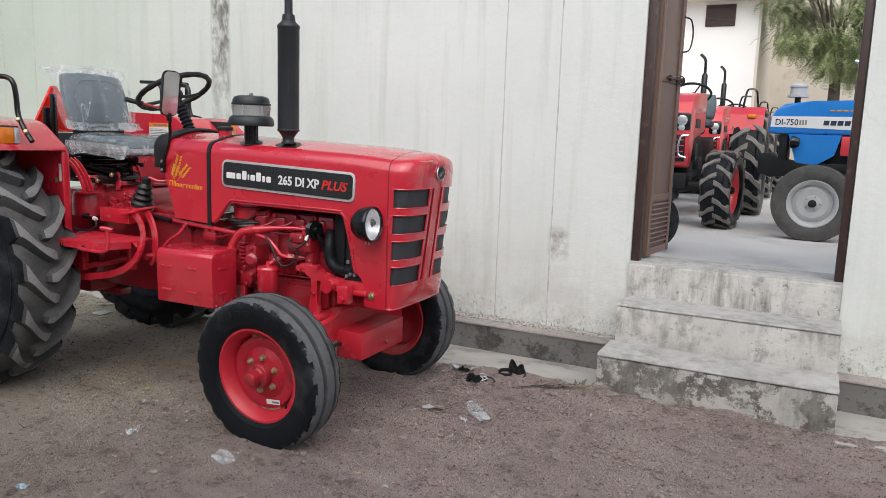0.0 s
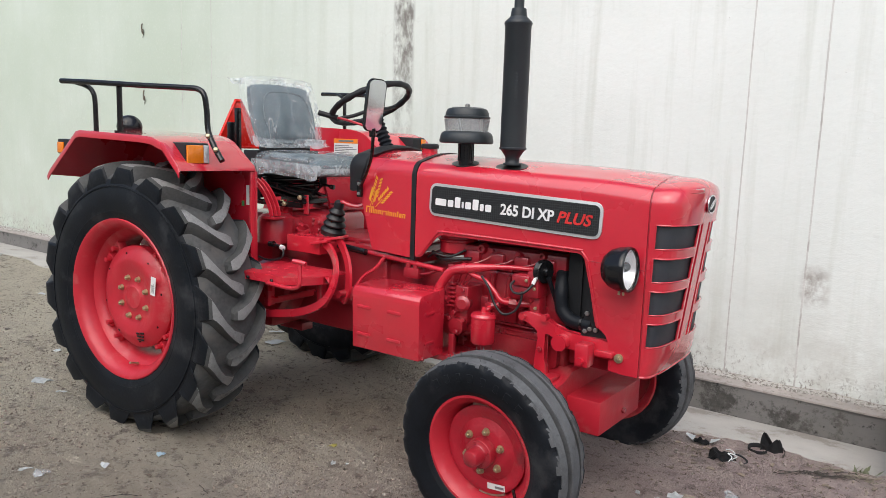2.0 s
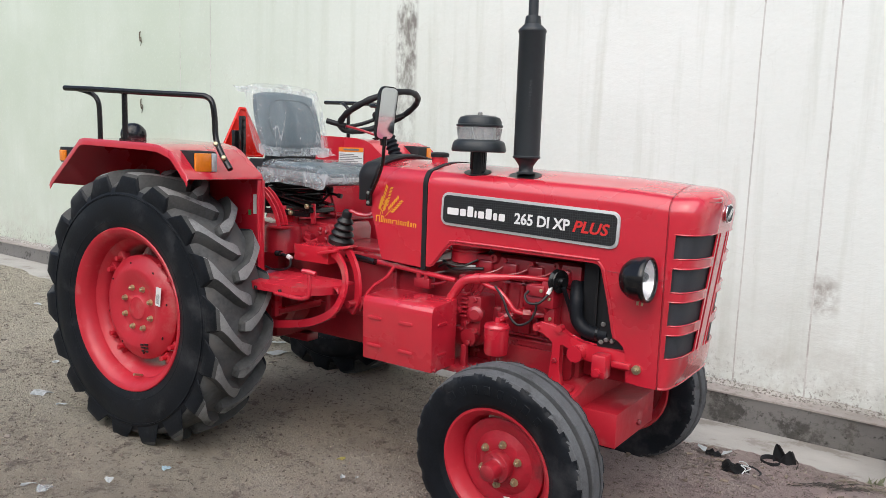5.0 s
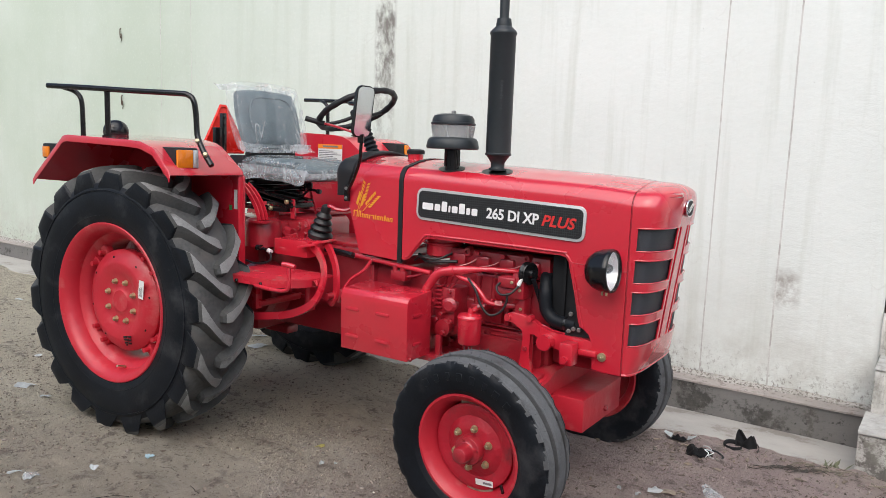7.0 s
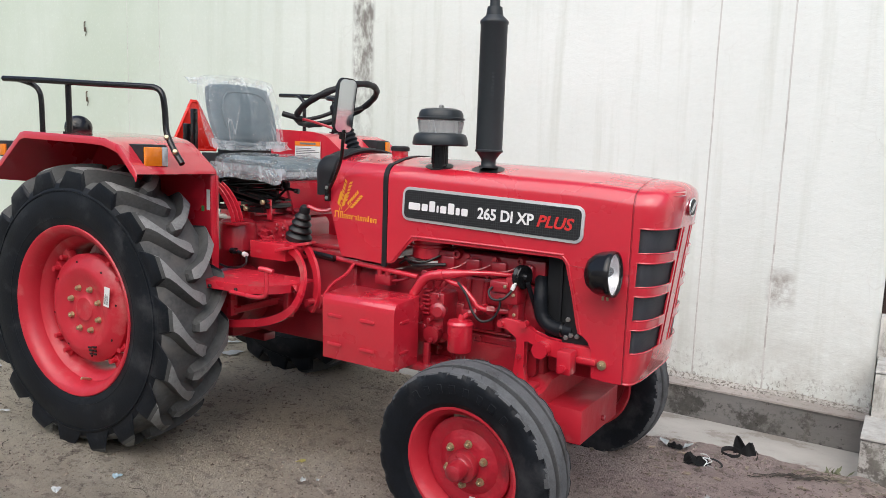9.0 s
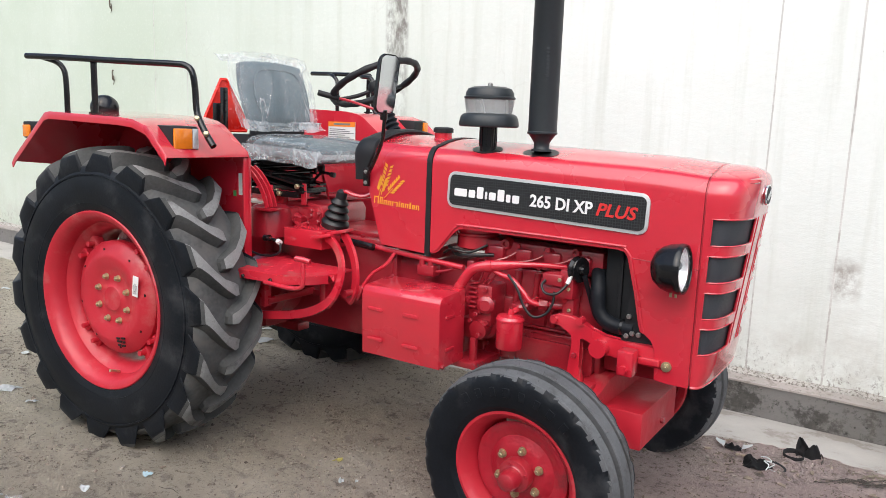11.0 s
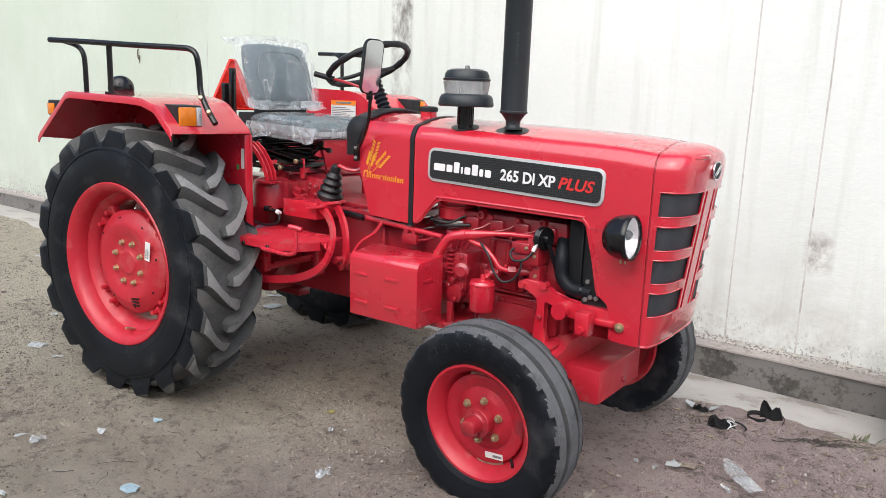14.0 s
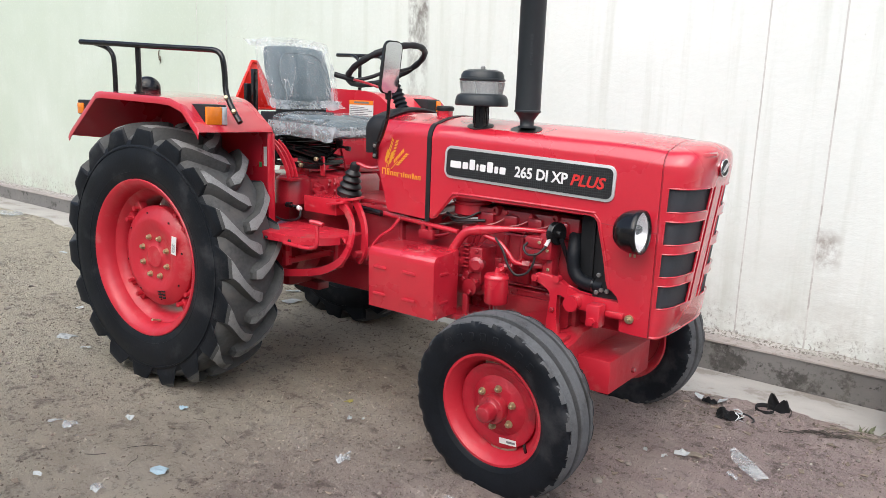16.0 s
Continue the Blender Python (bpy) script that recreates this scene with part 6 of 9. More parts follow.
    for k in range(6):
        solid("fan_blade", lambda bm: box(bm, (-0.003, 0.02, -0.03), (0.003, 0.15, 0.03), 0.002, pose(1.99, 0, 0.84, 60 * k, 0, 0) @ pose(0, 0, 0, 0, 0, 25)), BLACK, ra)
    solid("lower_hose", lambda bm: tube(bm, [(1.890, -0.13, 0.895), (1.908, -0.165, 0.868), (1.918, -0.190, 0.830), (1.922, -0.196, 0.79), (1.930, -0.198, 0.757), (1.955, -0.200, 0.730), (1.994, -0.203, 0.718), (2.06, -0.205, 0.718)], 0.0265, 20), RUBBER, ra, "black rubber coolant hose")
    solid("hose_clip", lambda bm: rod(bm, (2.015, -0.2035, 0.718), (2.025, -0.204, 0.718), 0.0280, seg=20), BLACK, ra)
    solid("side_plate", lambda bm: prism(bm, [(2.02, 0.66), (2.15, 0.66), (2.15, 0.80), (2.10, 0.97), (2.06, 0.97)], 0.006, basis((0, -0.216, 0), (1, 0, 0), (0, 0, 1))), BLACK_MATT, ra)
    bolts(ra, [(2.046, -0.225, 0.765), (2.060, -0.225, 0.709), (2.083, -0.225, 0.708), (2.041, -0.225, 0.698)], r=0.009, material=STEEL)


build_engine()


def build_front():
    fr = new("front_support")
    fr.parent = tractor

    def mount(bm):
        for s in (-1, 1):
            m = basis((0, s * 0.23 + 0.015, 0), (1, 0, 0), (0, 0, 1))
            prism(bm, [(1.765, 0.722), (1.80, 0.738), (1.846, 0.735), (1.891, 0.723), (1.922, 0.697), (1.97, 0.688), (2.029, 0.678), (2.15, 0.682), (2.20, 0.66), (2.20, 0.61), (2.034, 0.612), (1.998, 0.628), (1.958, 0.618), (1.940, 0.652), (1.90, 0.668), (1.880, 0.665), (1.886, 0.56), (1.90, 0.50), (1.85, 0.47), (1.835, 0.50), (1.852, 0.57), (1.850, 0.64), (1.855, 0.672), (1.812, 0.699), (1.775, 0.695)], 0.03, m, 0.005)
            rod(bm, (1.963, s * 0.23, 0.647), (1.963, s * 0.285, 0.647), 0.030, seg=22)
            rod(bm, (1.786, s * 0.23, 0.714), (1.786, s * 0.258, 0.714), 0.013, seg=16), rod(bm, (1.883, s * 0.23, 0.725), (1.883, s * 0.262, 0.725), 0.014, seg=16)
            box(bm, (2.045, s * 0.29 - 0.03, 0.585), (2.10, s * 0.29 + 0.03, 0.672), 0.008)
            rod(bm, (2.072, s * 0.315, 0.61), (2.072, s * 0.335, 0.61), 0.014, seg=6)
            box(bm, (2.10, s * 0.26 - 0.012, 0.625), (2.17, s * 0.26 + 0.012, 0.645), 0.003)
    solid("engine_mount", mount, RED, fr, "red bolted front support casting")
    solid("cross_member", lambda bm: box(bm, (1.93, -0.13, 0.53), (2.16, 0.13, 0.62), 0.012), RED_CAST, fr)
    bolts(fr, [(1.868, -0.247, 0.60), (2.06, -0.247, 0.645)], r=0.010)

    axle = new("front_axle")
    axle.parent = tractor

    def beam(bm):
        loops = []
        for y, z0, z1, hx in ((-0.475, 0.352, 0.452, 0.055), (-0.46, 0.350, 0.458, 0.065), (-0.22, 0.372, 0.490, 0.070), (-0.16, 0.38, 0.52, 0.075), (0.16, 0.38, 0.52, 0.075), (0.22, 0.372, 0.490, 0.070), (0.46, 0.350, 0.458, 0.065), (0.475, 0.352, 0.452, 0.055)):
            loops.append([(1.895 - hx, y, z0), (1.895 + hx, y, z0), (1.895 + hx, y, z1 - 0.01), (1.895 + hx - 0.01, y, z1), (1.895 - hx + 0.01, y, z1), (1.895 - hx, y, z1 - 0.01)])
        rings(bm, loops)
    solid("axle_beam", beam, RED_WHEEL, axle, "red box-section front axle")
    solid("beam_cap", lambda bm: box(bm, (1.86, -0.30, 0.482), (1.94, -0.20, 0.505), 0.008), RED_WHEEL, axle)
    for s in (-1, 1):
        solid("king_pin", lambda bm: (rod(bm, (1.875, s * 0.465, 0.24), (1.875, s * 0.455, 0.50), 0.032, seg=20), rod(bm, (1.866, s * 0.44, FRONT_Z), (1.866, s * 0.58, FRONT_Z), 0.035)), RED_CAST, axle)
        solid("steering_arm", lambda bm: bar(bm, [(1.88, s * 0.455, 0.51), (1.80, s * 0.43, 0.53), (1.73, s * 0.40, 0.53)], 0.04, 0.02, (0, 0, 1), 4), RED_CAST, axle)
        if s > 0:
            solid("drag_link", lambda bm: rod(bm, (1.73, s * 0.40, 0.545), (0.95, s * 0.28, 0.66), 0.012), RED, axle)
    solid("weight_box", lambda bm: box(bm, (1.967, -0.195, 0.293), (2.107, 0.205, 0.425), 0.004), RED_WHEEL, axle, "red welded front bumper box")
    bolts(axle, [(2.107, 0.03, 0.335)], way=(1, 0, 0), r=0.012)
    solid("grease_hose", lambda bm: tube(bm, [(1.99, -0.19, 0.36), (1.985, -0.225, 0.362), (1.975, -0.245, 0.352)], 0.008, 8), CABLE, axle)


build_front()


def build_gearbox():
    gb = new("gearbox")
    gb.parent = tractor
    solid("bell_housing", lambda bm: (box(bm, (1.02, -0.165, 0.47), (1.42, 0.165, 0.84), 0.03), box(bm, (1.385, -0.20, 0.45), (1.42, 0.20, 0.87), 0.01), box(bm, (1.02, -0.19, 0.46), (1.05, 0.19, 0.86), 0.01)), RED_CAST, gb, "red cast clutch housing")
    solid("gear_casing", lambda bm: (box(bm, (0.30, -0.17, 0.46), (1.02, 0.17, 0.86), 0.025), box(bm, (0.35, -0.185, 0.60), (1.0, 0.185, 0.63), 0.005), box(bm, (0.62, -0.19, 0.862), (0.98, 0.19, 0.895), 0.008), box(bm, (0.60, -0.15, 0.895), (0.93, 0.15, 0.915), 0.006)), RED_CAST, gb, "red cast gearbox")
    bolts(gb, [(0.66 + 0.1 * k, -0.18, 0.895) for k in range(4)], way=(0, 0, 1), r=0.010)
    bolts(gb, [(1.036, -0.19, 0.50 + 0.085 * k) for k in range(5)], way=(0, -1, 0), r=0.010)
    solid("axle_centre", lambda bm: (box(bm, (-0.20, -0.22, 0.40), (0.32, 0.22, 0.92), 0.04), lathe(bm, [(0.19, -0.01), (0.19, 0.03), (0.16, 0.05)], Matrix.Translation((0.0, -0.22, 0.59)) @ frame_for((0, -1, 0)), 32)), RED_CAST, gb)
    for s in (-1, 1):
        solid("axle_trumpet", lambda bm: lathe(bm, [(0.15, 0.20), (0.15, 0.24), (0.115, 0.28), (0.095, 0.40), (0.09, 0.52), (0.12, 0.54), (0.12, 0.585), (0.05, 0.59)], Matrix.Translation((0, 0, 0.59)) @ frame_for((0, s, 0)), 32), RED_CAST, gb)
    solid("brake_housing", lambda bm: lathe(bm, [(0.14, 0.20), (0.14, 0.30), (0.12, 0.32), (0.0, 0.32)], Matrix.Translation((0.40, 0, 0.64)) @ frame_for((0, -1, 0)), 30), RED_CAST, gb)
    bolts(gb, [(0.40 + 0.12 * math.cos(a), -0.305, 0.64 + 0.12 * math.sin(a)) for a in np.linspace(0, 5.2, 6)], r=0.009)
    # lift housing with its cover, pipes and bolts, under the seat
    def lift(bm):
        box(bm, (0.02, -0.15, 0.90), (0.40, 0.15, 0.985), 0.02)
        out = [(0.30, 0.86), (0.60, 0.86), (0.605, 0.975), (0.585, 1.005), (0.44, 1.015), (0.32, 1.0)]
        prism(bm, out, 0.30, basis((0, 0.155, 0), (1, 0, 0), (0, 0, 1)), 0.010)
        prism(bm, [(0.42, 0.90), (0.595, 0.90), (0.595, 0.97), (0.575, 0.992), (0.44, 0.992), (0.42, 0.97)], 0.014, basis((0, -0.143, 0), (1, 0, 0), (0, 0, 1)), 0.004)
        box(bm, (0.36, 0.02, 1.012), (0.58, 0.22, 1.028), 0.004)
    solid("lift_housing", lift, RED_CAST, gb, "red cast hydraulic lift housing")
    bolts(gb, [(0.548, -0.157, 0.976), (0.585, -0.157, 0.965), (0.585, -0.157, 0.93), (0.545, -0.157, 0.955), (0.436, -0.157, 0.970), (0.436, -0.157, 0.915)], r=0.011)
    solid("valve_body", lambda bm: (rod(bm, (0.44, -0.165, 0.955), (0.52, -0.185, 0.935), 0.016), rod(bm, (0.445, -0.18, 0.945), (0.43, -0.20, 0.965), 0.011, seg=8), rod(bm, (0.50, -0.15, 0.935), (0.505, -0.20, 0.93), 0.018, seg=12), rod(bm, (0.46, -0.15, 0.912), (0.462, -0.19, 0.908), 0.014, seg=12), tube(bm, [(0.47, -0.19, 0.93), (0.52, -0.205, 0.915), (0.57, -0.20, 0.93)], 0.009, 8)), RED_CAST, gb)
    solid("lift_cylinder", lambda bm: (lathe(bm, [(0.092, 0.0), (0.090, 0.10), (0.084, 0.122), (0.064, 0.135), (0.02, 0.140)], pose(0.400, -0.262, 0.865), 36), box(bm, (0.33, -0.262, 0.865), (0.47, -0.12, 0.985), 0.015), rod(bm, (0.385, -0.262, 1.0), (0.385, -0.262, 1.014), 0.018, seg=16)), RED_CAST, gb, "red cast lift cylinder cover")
    for y in (-0.37, -0.345, -0.322):
        solid("lift_quadrant", lambda bm: bar(bm, [(0.36, y, 1.165), (0.405, y, 1.135), (0.447, y, 1.09), (0.475, y, 1.045), (0.49, y, 1.0)], 0.020, 0.006, (0, 1, 0), 5), RED, gb, "curved red lever guide")
    solid("quadrant_foot", lambda bm: box(bm, (0.42, -0.375, 0.985), (0.51, -0.30, 0.998), 0.003), RED_CAST, gb)
    solid("battery_tray", lambda bm: box(bm, (0.55, -0.33, 0.845), (0.765, -0.17, 0.922), 0.004), RED, gb, "red folded-steel box on the gearbox")
    solid("brake_rod", lambda bm: tube(bm, [(0.44, -0.33, 0.865), (0.50, -0.35, 0.868), (0.56, -0.36, 0.862)], 0.006, 8), RED, gb)
    solid("brake_switch", lambda bm: (rod(bm, (0.455, -0.35, 0.866), (0.485, -0.352, 0.868), 0.014), rod(bm, (0.50, -0.355, 0.866), (0.545, -0.362, 0.862), 0.008)), BLACK, gb)
    solid("brake_plug", lambda bm: rod(bm, (0.545, -0.362, 0.862), (0.565, -0.365, 0.858), 0.011), WHITE_LETTER, gb)
    solid("brake_wire", lambda bm: tube(bm, [(0.565, -0.365, 0.855), (0.57, -0.375, 0.82), (0.53, -0.38, 0.80), (0.46, -0.38, 0.795), (0.40, -0.37, 0.80)], 0.005, 8), CABLE, gb)
    # gear lever in its bellows
    gl = new("gear_lever")
    gl.parent = tractor
    prof = [(0.058, 0.0), (0.058, 0.022)]
    for k in range(4):
        prof += [(0.060 - 0.0075 * k, 0.030 + 0.030 * k), (0.061 - 0.0075 * k, 0.036 + 0.030 * k), (0.053 - 0.0075 * k, 0.046 + 0.030 * k), (0.040 - 0.006 * k, 0.054 + 0.030 * k)]
    solid("bellows", lambda bm: lathe(bm, prof + [(0.019, 0.150), (0, 0.152)], pose(0.716, -0.20, 0.912, 0, 15, 0), 36), CABLE, gl, "black rubber gear-lever bellows")
    solid("lever_cap", lambda bm: lathe(bm, [(0.022, 0), (0.024, 0.012), (0.022, 0.03), (0.014, 0.038), (0, 0.04)], pose(0.754, -0.20, 1.050, 0, 15, 0), 18), BLACK_MATT, gl)
    solid("lever_rod", lambda bm: tube(bm, [(0.760, -0.20, 1.075), (0.785, -0.20, 1.082), (0.82, -0.19, 1.070), (0.86, -0.17, 1.068), (0.90, -0.15, 1.09)], 0.0085, 8), RED, gl)
    solid("ring", lambda bm: lathe(bm, [(0.062, 0.0), (0.062, 0.010), (0.057, 0.012)], pose(0.716, -0.20, 0.914, 0, 15, 0), 30), RED_CAST, gl)
    lv = new("range_lever")
    lv.parent = tractor
    solid("rod", lambda bm: tube(bm, [(0.49, 0.02, 1.0), (0.475, 0.02, 1.05), (0.455, 0.02, 1.10), (0.440, 0.02, 1.14)], 0.006, 8), RED, lv)
    solid("knob", lambda bm: lathe(bm, [(0.009, 0), (0.017, 0.014), (0.0205, 0.034), (0.016, 0.046), (0, 0.050)], pose(0.442, 0.02, 1.128, 0, -12, 0), 18), BLACK_MATT, lv, "black plastic knob")
    solid("cross_lever", lambda bm: tube(bm, [(0.471, -0.10, 1.085), (0.51, -0.10, 1.112), (0.548, -0.10, 1.140), (0.575, -0.10, 1.144), (0.612, -0.10, 1.139)], 0.0065, 8), BLACK, lv)
    solid("tip", lambda bm: lathe(bm, [(0.011, 0), (0.012, 0.02), (0, 0.022)], Matrix.Translation((0.606, -0.10, 1.139)) @ frame_for((1, 0.1, -0.1)), 14), BLACK, lv)
    # pedals
    for name, pts in (("brake_pedal", [(0.80, -0.335, 0.905), (0.845, -0.345, 0.885), (0.90, -0.37, 0.845), (0.935, -0.40, 0.79), (0.935, -0.43, 0.715), (0.89, -0.445, 0.655), (0.78, -0.455, 0.605), (0.60, -0.46, 0.57), (0.44, -0.46, 0.55)]),
                      ("clutch_pedal", [(0.855, -0.30, 0.925), (0.90, -0.315, 0.885), (0.94, -0.33, 0.83), (0.962, -0.345, 0.77), (0.965, -0.355, 0.71), (0.94, -0.36, 0.66)])):
        p = new(name)
        p.parent = tractor
        solid("arm", lambda bm: bar(bm, pts, 0.034, 0.014, (0.25, 1, 0)), RED, p, "curved red steel pedal arm")
        q = pts[0]
        solid("pad", lambda bm: box(bm, (-0.055, -0.03, -0.006), (0.045, 0.03, 0.006), 0.003, pose(q[0] - 0.01, q[1], q[2] + 0.004, 0, -12, 8)), RED_DUSTY, p)
    solid("pedal_shaft", lambda bm: rod(bm, (0.95, -0.40, 0.70), (0.95, -0.15, 0.70), 0.016), RED_CAST, gb)
    solid("clutch_rod", lambda bm: tube(bm, [(1.10, -0.27, 0.87), (1.07, -0.29, 0.82), (1.02, -0.31, 0.78), (0.99, -0.33, 0.73), (0.97, -0.345, 0.68)], 0.0075, 8), RED, gb)
    solid("rod_fork", lambda bm: box(bm, (-0.014, -0.012, -0.03), (0.014, 0.012, 0.03), 0.004, pose(0.978, -0.338, 0.70, 0, 25, 0)), RED_CAST, gb)
    solid("link_rod", lambda bm: rod(bm, (0.90, -0.22, 0.875), (1.40, -0.24, 0.845), 0.011), RED, gb)
    solid("rod_sleeve", lambda bm: rod(bm, (0.80, -0.24, 0.885), (0.97, -0.245, 0.873), 0.014), BLACK, gb)
    solid("fuel_tap", lambda bm: (box(bm, (1.19, -0.25, 0.79), (1.27, -0.20, 0.835), 0.006), rod(bm, (1.21, -0.24, 0.83), (1.21, -0.24, 0.855), 0.012), rod(bm, (1.25, -0.24, 0.83), (1.25, -0.24, 0.85), 0.012), tube(bm, [(1.27, -0.23, 0.81), (1.33, -0.235, 0.825), (1.38, -0.23, 0.85)], 0.006, 8)), RED_CAST, gb)
    solid("support_post", lambda bm: (box(bm, (1.06, -0.20, 0.85), (1.10, 0.20, 0.90), 0.006), box(bm, (1.20, -0.20, 0.85), (1.24, 0.20, 0.89), 0.006)), RED_CAST, gb)

    # side box
    tb = new("toolbox")
    tb.parent = tractor
    def case(bm):
        m = Matrix(((0, 0, 1, 1.10), (-1, 0, 0, 0), (0, 1, 0, 0), (0, 0, 0, 1)))
        out = [(0.30, 0.512), (0.465, 0.512), (0.470, 0.735), (0.468, 0.752), (0.461, 0.765), (0.45, 0.772), (0.30, 0.785)]
        prism(bm, out, 0.35, m, 0.003)
    solid("case", case, RED, tb, "red pressed-steel box with raised ribs")
    for z in (0.585, 0.70):
        for x in (1.165, 1.325):
            bm = bmesh.new()
            prism(bm, round_rect(0.072, 0.015, 0.007, 4), 0.004, Matrix(), 0.002)
            rb = part("rib", bm, RED, tb)
            rb.matrix_basis = basis((x, -0.4685 - 0.0025, z - 0.01), (1, 0, -0.02), (0, 0, 1))
    for z in (0.575, 0.695):
        bm = bmesh.new()
        prism(bm, round_rect(0.06, 0.014, 0.006, 4), 0.004, Matrix(), 0.002)
        rb = part("rib", bm, RED, tb)
        rb.matrix_basis = basis((1.4503, -0.40, z), (0, 1, 0), (0, 0, 1))
    bolts(tb, [(1.45, -0.445, 0.52)], way=(1, 0, 0), r=0.009)
    solid("box_bracket", lambda bm: (box(bm, (1.15, -0.31, 0.515), (1.22, -0.12, 0.54), 0.004), box(bm, (1.40, -0.33, 0.49), (1.52, -0.12, 0.515), 0.004), box(bm, (1.475, -0.30, 0.49), (1.50, -0.28, 0.60), 0.003)), RED_CAST, tb)


build_gearbox()


# ---- driver's place ----
def fender_row(s, y, t):
    """Profile over the wheel at a distance y from the middle; t 0 at the inner edge, 1 at the outer."""
    inside = [(-0.52, 1.115), (-0.49, 1.15), (-0.31, 1.363), (-0.285, 1.381), (-0.25, 1.385), (0.215, 1.369), (0.285, 1.357), (0.33, 1.339), (0.47, 1.235), (0.478, 1.215)]
    outside = [(-0.535, 1.155), (-0.515, 1.176), (-0.285, 1.349), (-0.262, 1.366), (-0.225, 1.372), (0.25, 1.360), (0.335, 1.354), (0.42, 1.330), (0.521, 1.238), (0.530, 1.222)]
    return [(a[0] + (b[0] - a[0]) * t, s * y, a[1] + (b[1] - a[1]) * t) for a, b in zip(inside, outside)]


def build_fender(s):
    fe = new("fender")
    fe.parent = tractor
    fe.location = (0, 0, 0.055 if s > 0 else 0)
    bm = bmesh.new()
    rows = [fender_row(s, 0.455 + 0.435 * t, t) for t in (0, 0.02, 0.3, 0.6, 0.9, 0.97, 1.0)]
    rings(bm, rows, closed=False, caps=False)
    # rolled outer lip
    lip = [(x, y + s * 0.004, z - 0.012) for x, y, z in rows[-1]]
    lip2 = [(x * 0.99, y + s * 0.004, z - 0.030) for x, y, z in rows[-1]]
    rings(bm, [rows[-1], lip, lip2], closed=False, caps=False)
    bmesh.ops.remove_doubles(bm, verts=bm.verts, dist=1e-5)
    bmesh.ops.recalc_face_normals(bm, faces=bm.faces)
    bmesh.ops.solidify(bm, geom=list(bm.faces), thickness=0.004)
    part("fender_top", bm, RED, fe, "red angular sheet-metal mudguard", smooth=30)

    def inner(bm):
        out = [(-0.515, 1.115), (-0.488, 1.15), (-0.309, 1.3625), (-0.2845, 1.3805), (-0.25, 1.3845), (0.215, 1.3685), (0.285, 1.3565), (0.33, 1.3385), (0.47, 1.2345), (0.478, 1.215), (0.47, 0.50), (0.36, 0.46), (-0.36, 0.62), (-0.45, 0.80)]
        prism(bm, out, 0.005, basis((0, s * 0.4575 + 0.0025, 0), (1, 0, 0), (0, 0, 1)))
    solid("inner_panel", inner, RED, fe, smooth=30)
    solid("panel_edge", lambda bm: box(bm, (0.462, s * 0.46 - 0.02, 0.50), (0.474, s * 0.46 + 0.02, 1.21), 0.003), RED, fe)
    # lamps on the front and rear slopes
    lm = new("side_lamp")
    lm.parent = fe
    side = basis((0, -0.716 if s < 0 else 0.8055, 0), (1, 0, 0), (0, 0, 1))
    solid("housing", lambda bm: prism(bm, [(0.352, 1.336), (0.480, 1.334), (0.488, 1.326), (0.488, 1.244), (0.462, 1.240), (0.37, 1.31)], 0.1155, side, 0.003), BLACK_MATT, lm, "black wedge-shaped lamp housing")
    inner, outer = (0.748, 0.828) if s < 0 else (0.765, 0.802)
    solid("lens", lambda bm: box(bm, (0.484, min(s * outer, s * inner), 1.250), (0.497, max(s * outer, s * inner), 1.326), 0.004), AMBER, lm, "amber indicator lens")
    if s < 0:
        solid("clear_lens", lambda bm: box(bm, (0.484, -0.747, 1.250), (0.496, -0.720, 1.326), 0.004), LENS_FAR, lm, "clear parking light lens")
    tl = new("tail_lamp")
    tl.parent = fe
    solid("housing", lambda bm: box(bm, (-0.63, min(s * 0.70, s * 0.788), 1.250), (-0.415, max(s * 0.70, s * 0.788), 1.325), 0.006), BLACK_MATT, tl, "black lamp housing")
    solid("lens", lambda bm: box(bm, (-0.622, min(s * 0.786, s * 0.796), 1.256), (-0.565, max(s * 0.786, s * 0.796), 1.310), 0.004), AMBER, tl, "amber indicator lens")
    solid("stop_lens", lambda bm: box(bm, (-0.645, min(s * 0.71, s * 0.78), 1.258), (-0.629, max(s * 0.71, s * 0.78), 1.317), 0.004), REFLEX, tl, "red tail light lens")
    # grab rail
    g = -0.24 if s > 0 else 0.0
    q = 0.09 if s > 0 else -0.066
    e, h = (0.0, 0.0) if s > 0 else (0.023, -0.088)
    ra = new("grab_rail")
    ra.parent = fe
    solid("tube", lambda bm: tube(bm, [(-0.42, s * 0.865, 1.600), (-0.2, s * 0.83, 1.592), (0.1, s * 0.775, 1.578), (0.33 + g + e, s * 0.725, 1.568), (0.395 + g + e, s * 0.712, 1.561), (0.425 + g + e, s * 0.706, 1.535), (0.432 + g + e, s * 0.70, 1.47), (0.436 + g + e, s * 0.70, 1.41), (0.452 + g + e * 0.8, s * 0.70, 1.37), (0.51 + g * 1.1, s * 0.70, 1.312 if s < 0 else 1.36), (0.555 + g * 1.1, s * 0.70, 1.262 if s < 0 else 1.352)], 0.0125, 12, 4), BLACK, ra, "bent black grab rail")
    solid("post", lambda bm: (rod(bm, (q, s * 0.785, 1.372), (q, s * 0.785, 1.585), 0.0125), rod(bm, (q, s * 0.785, 1.355), (q, s * 0.785, 1.376), 0.026)), BLACK, ra)
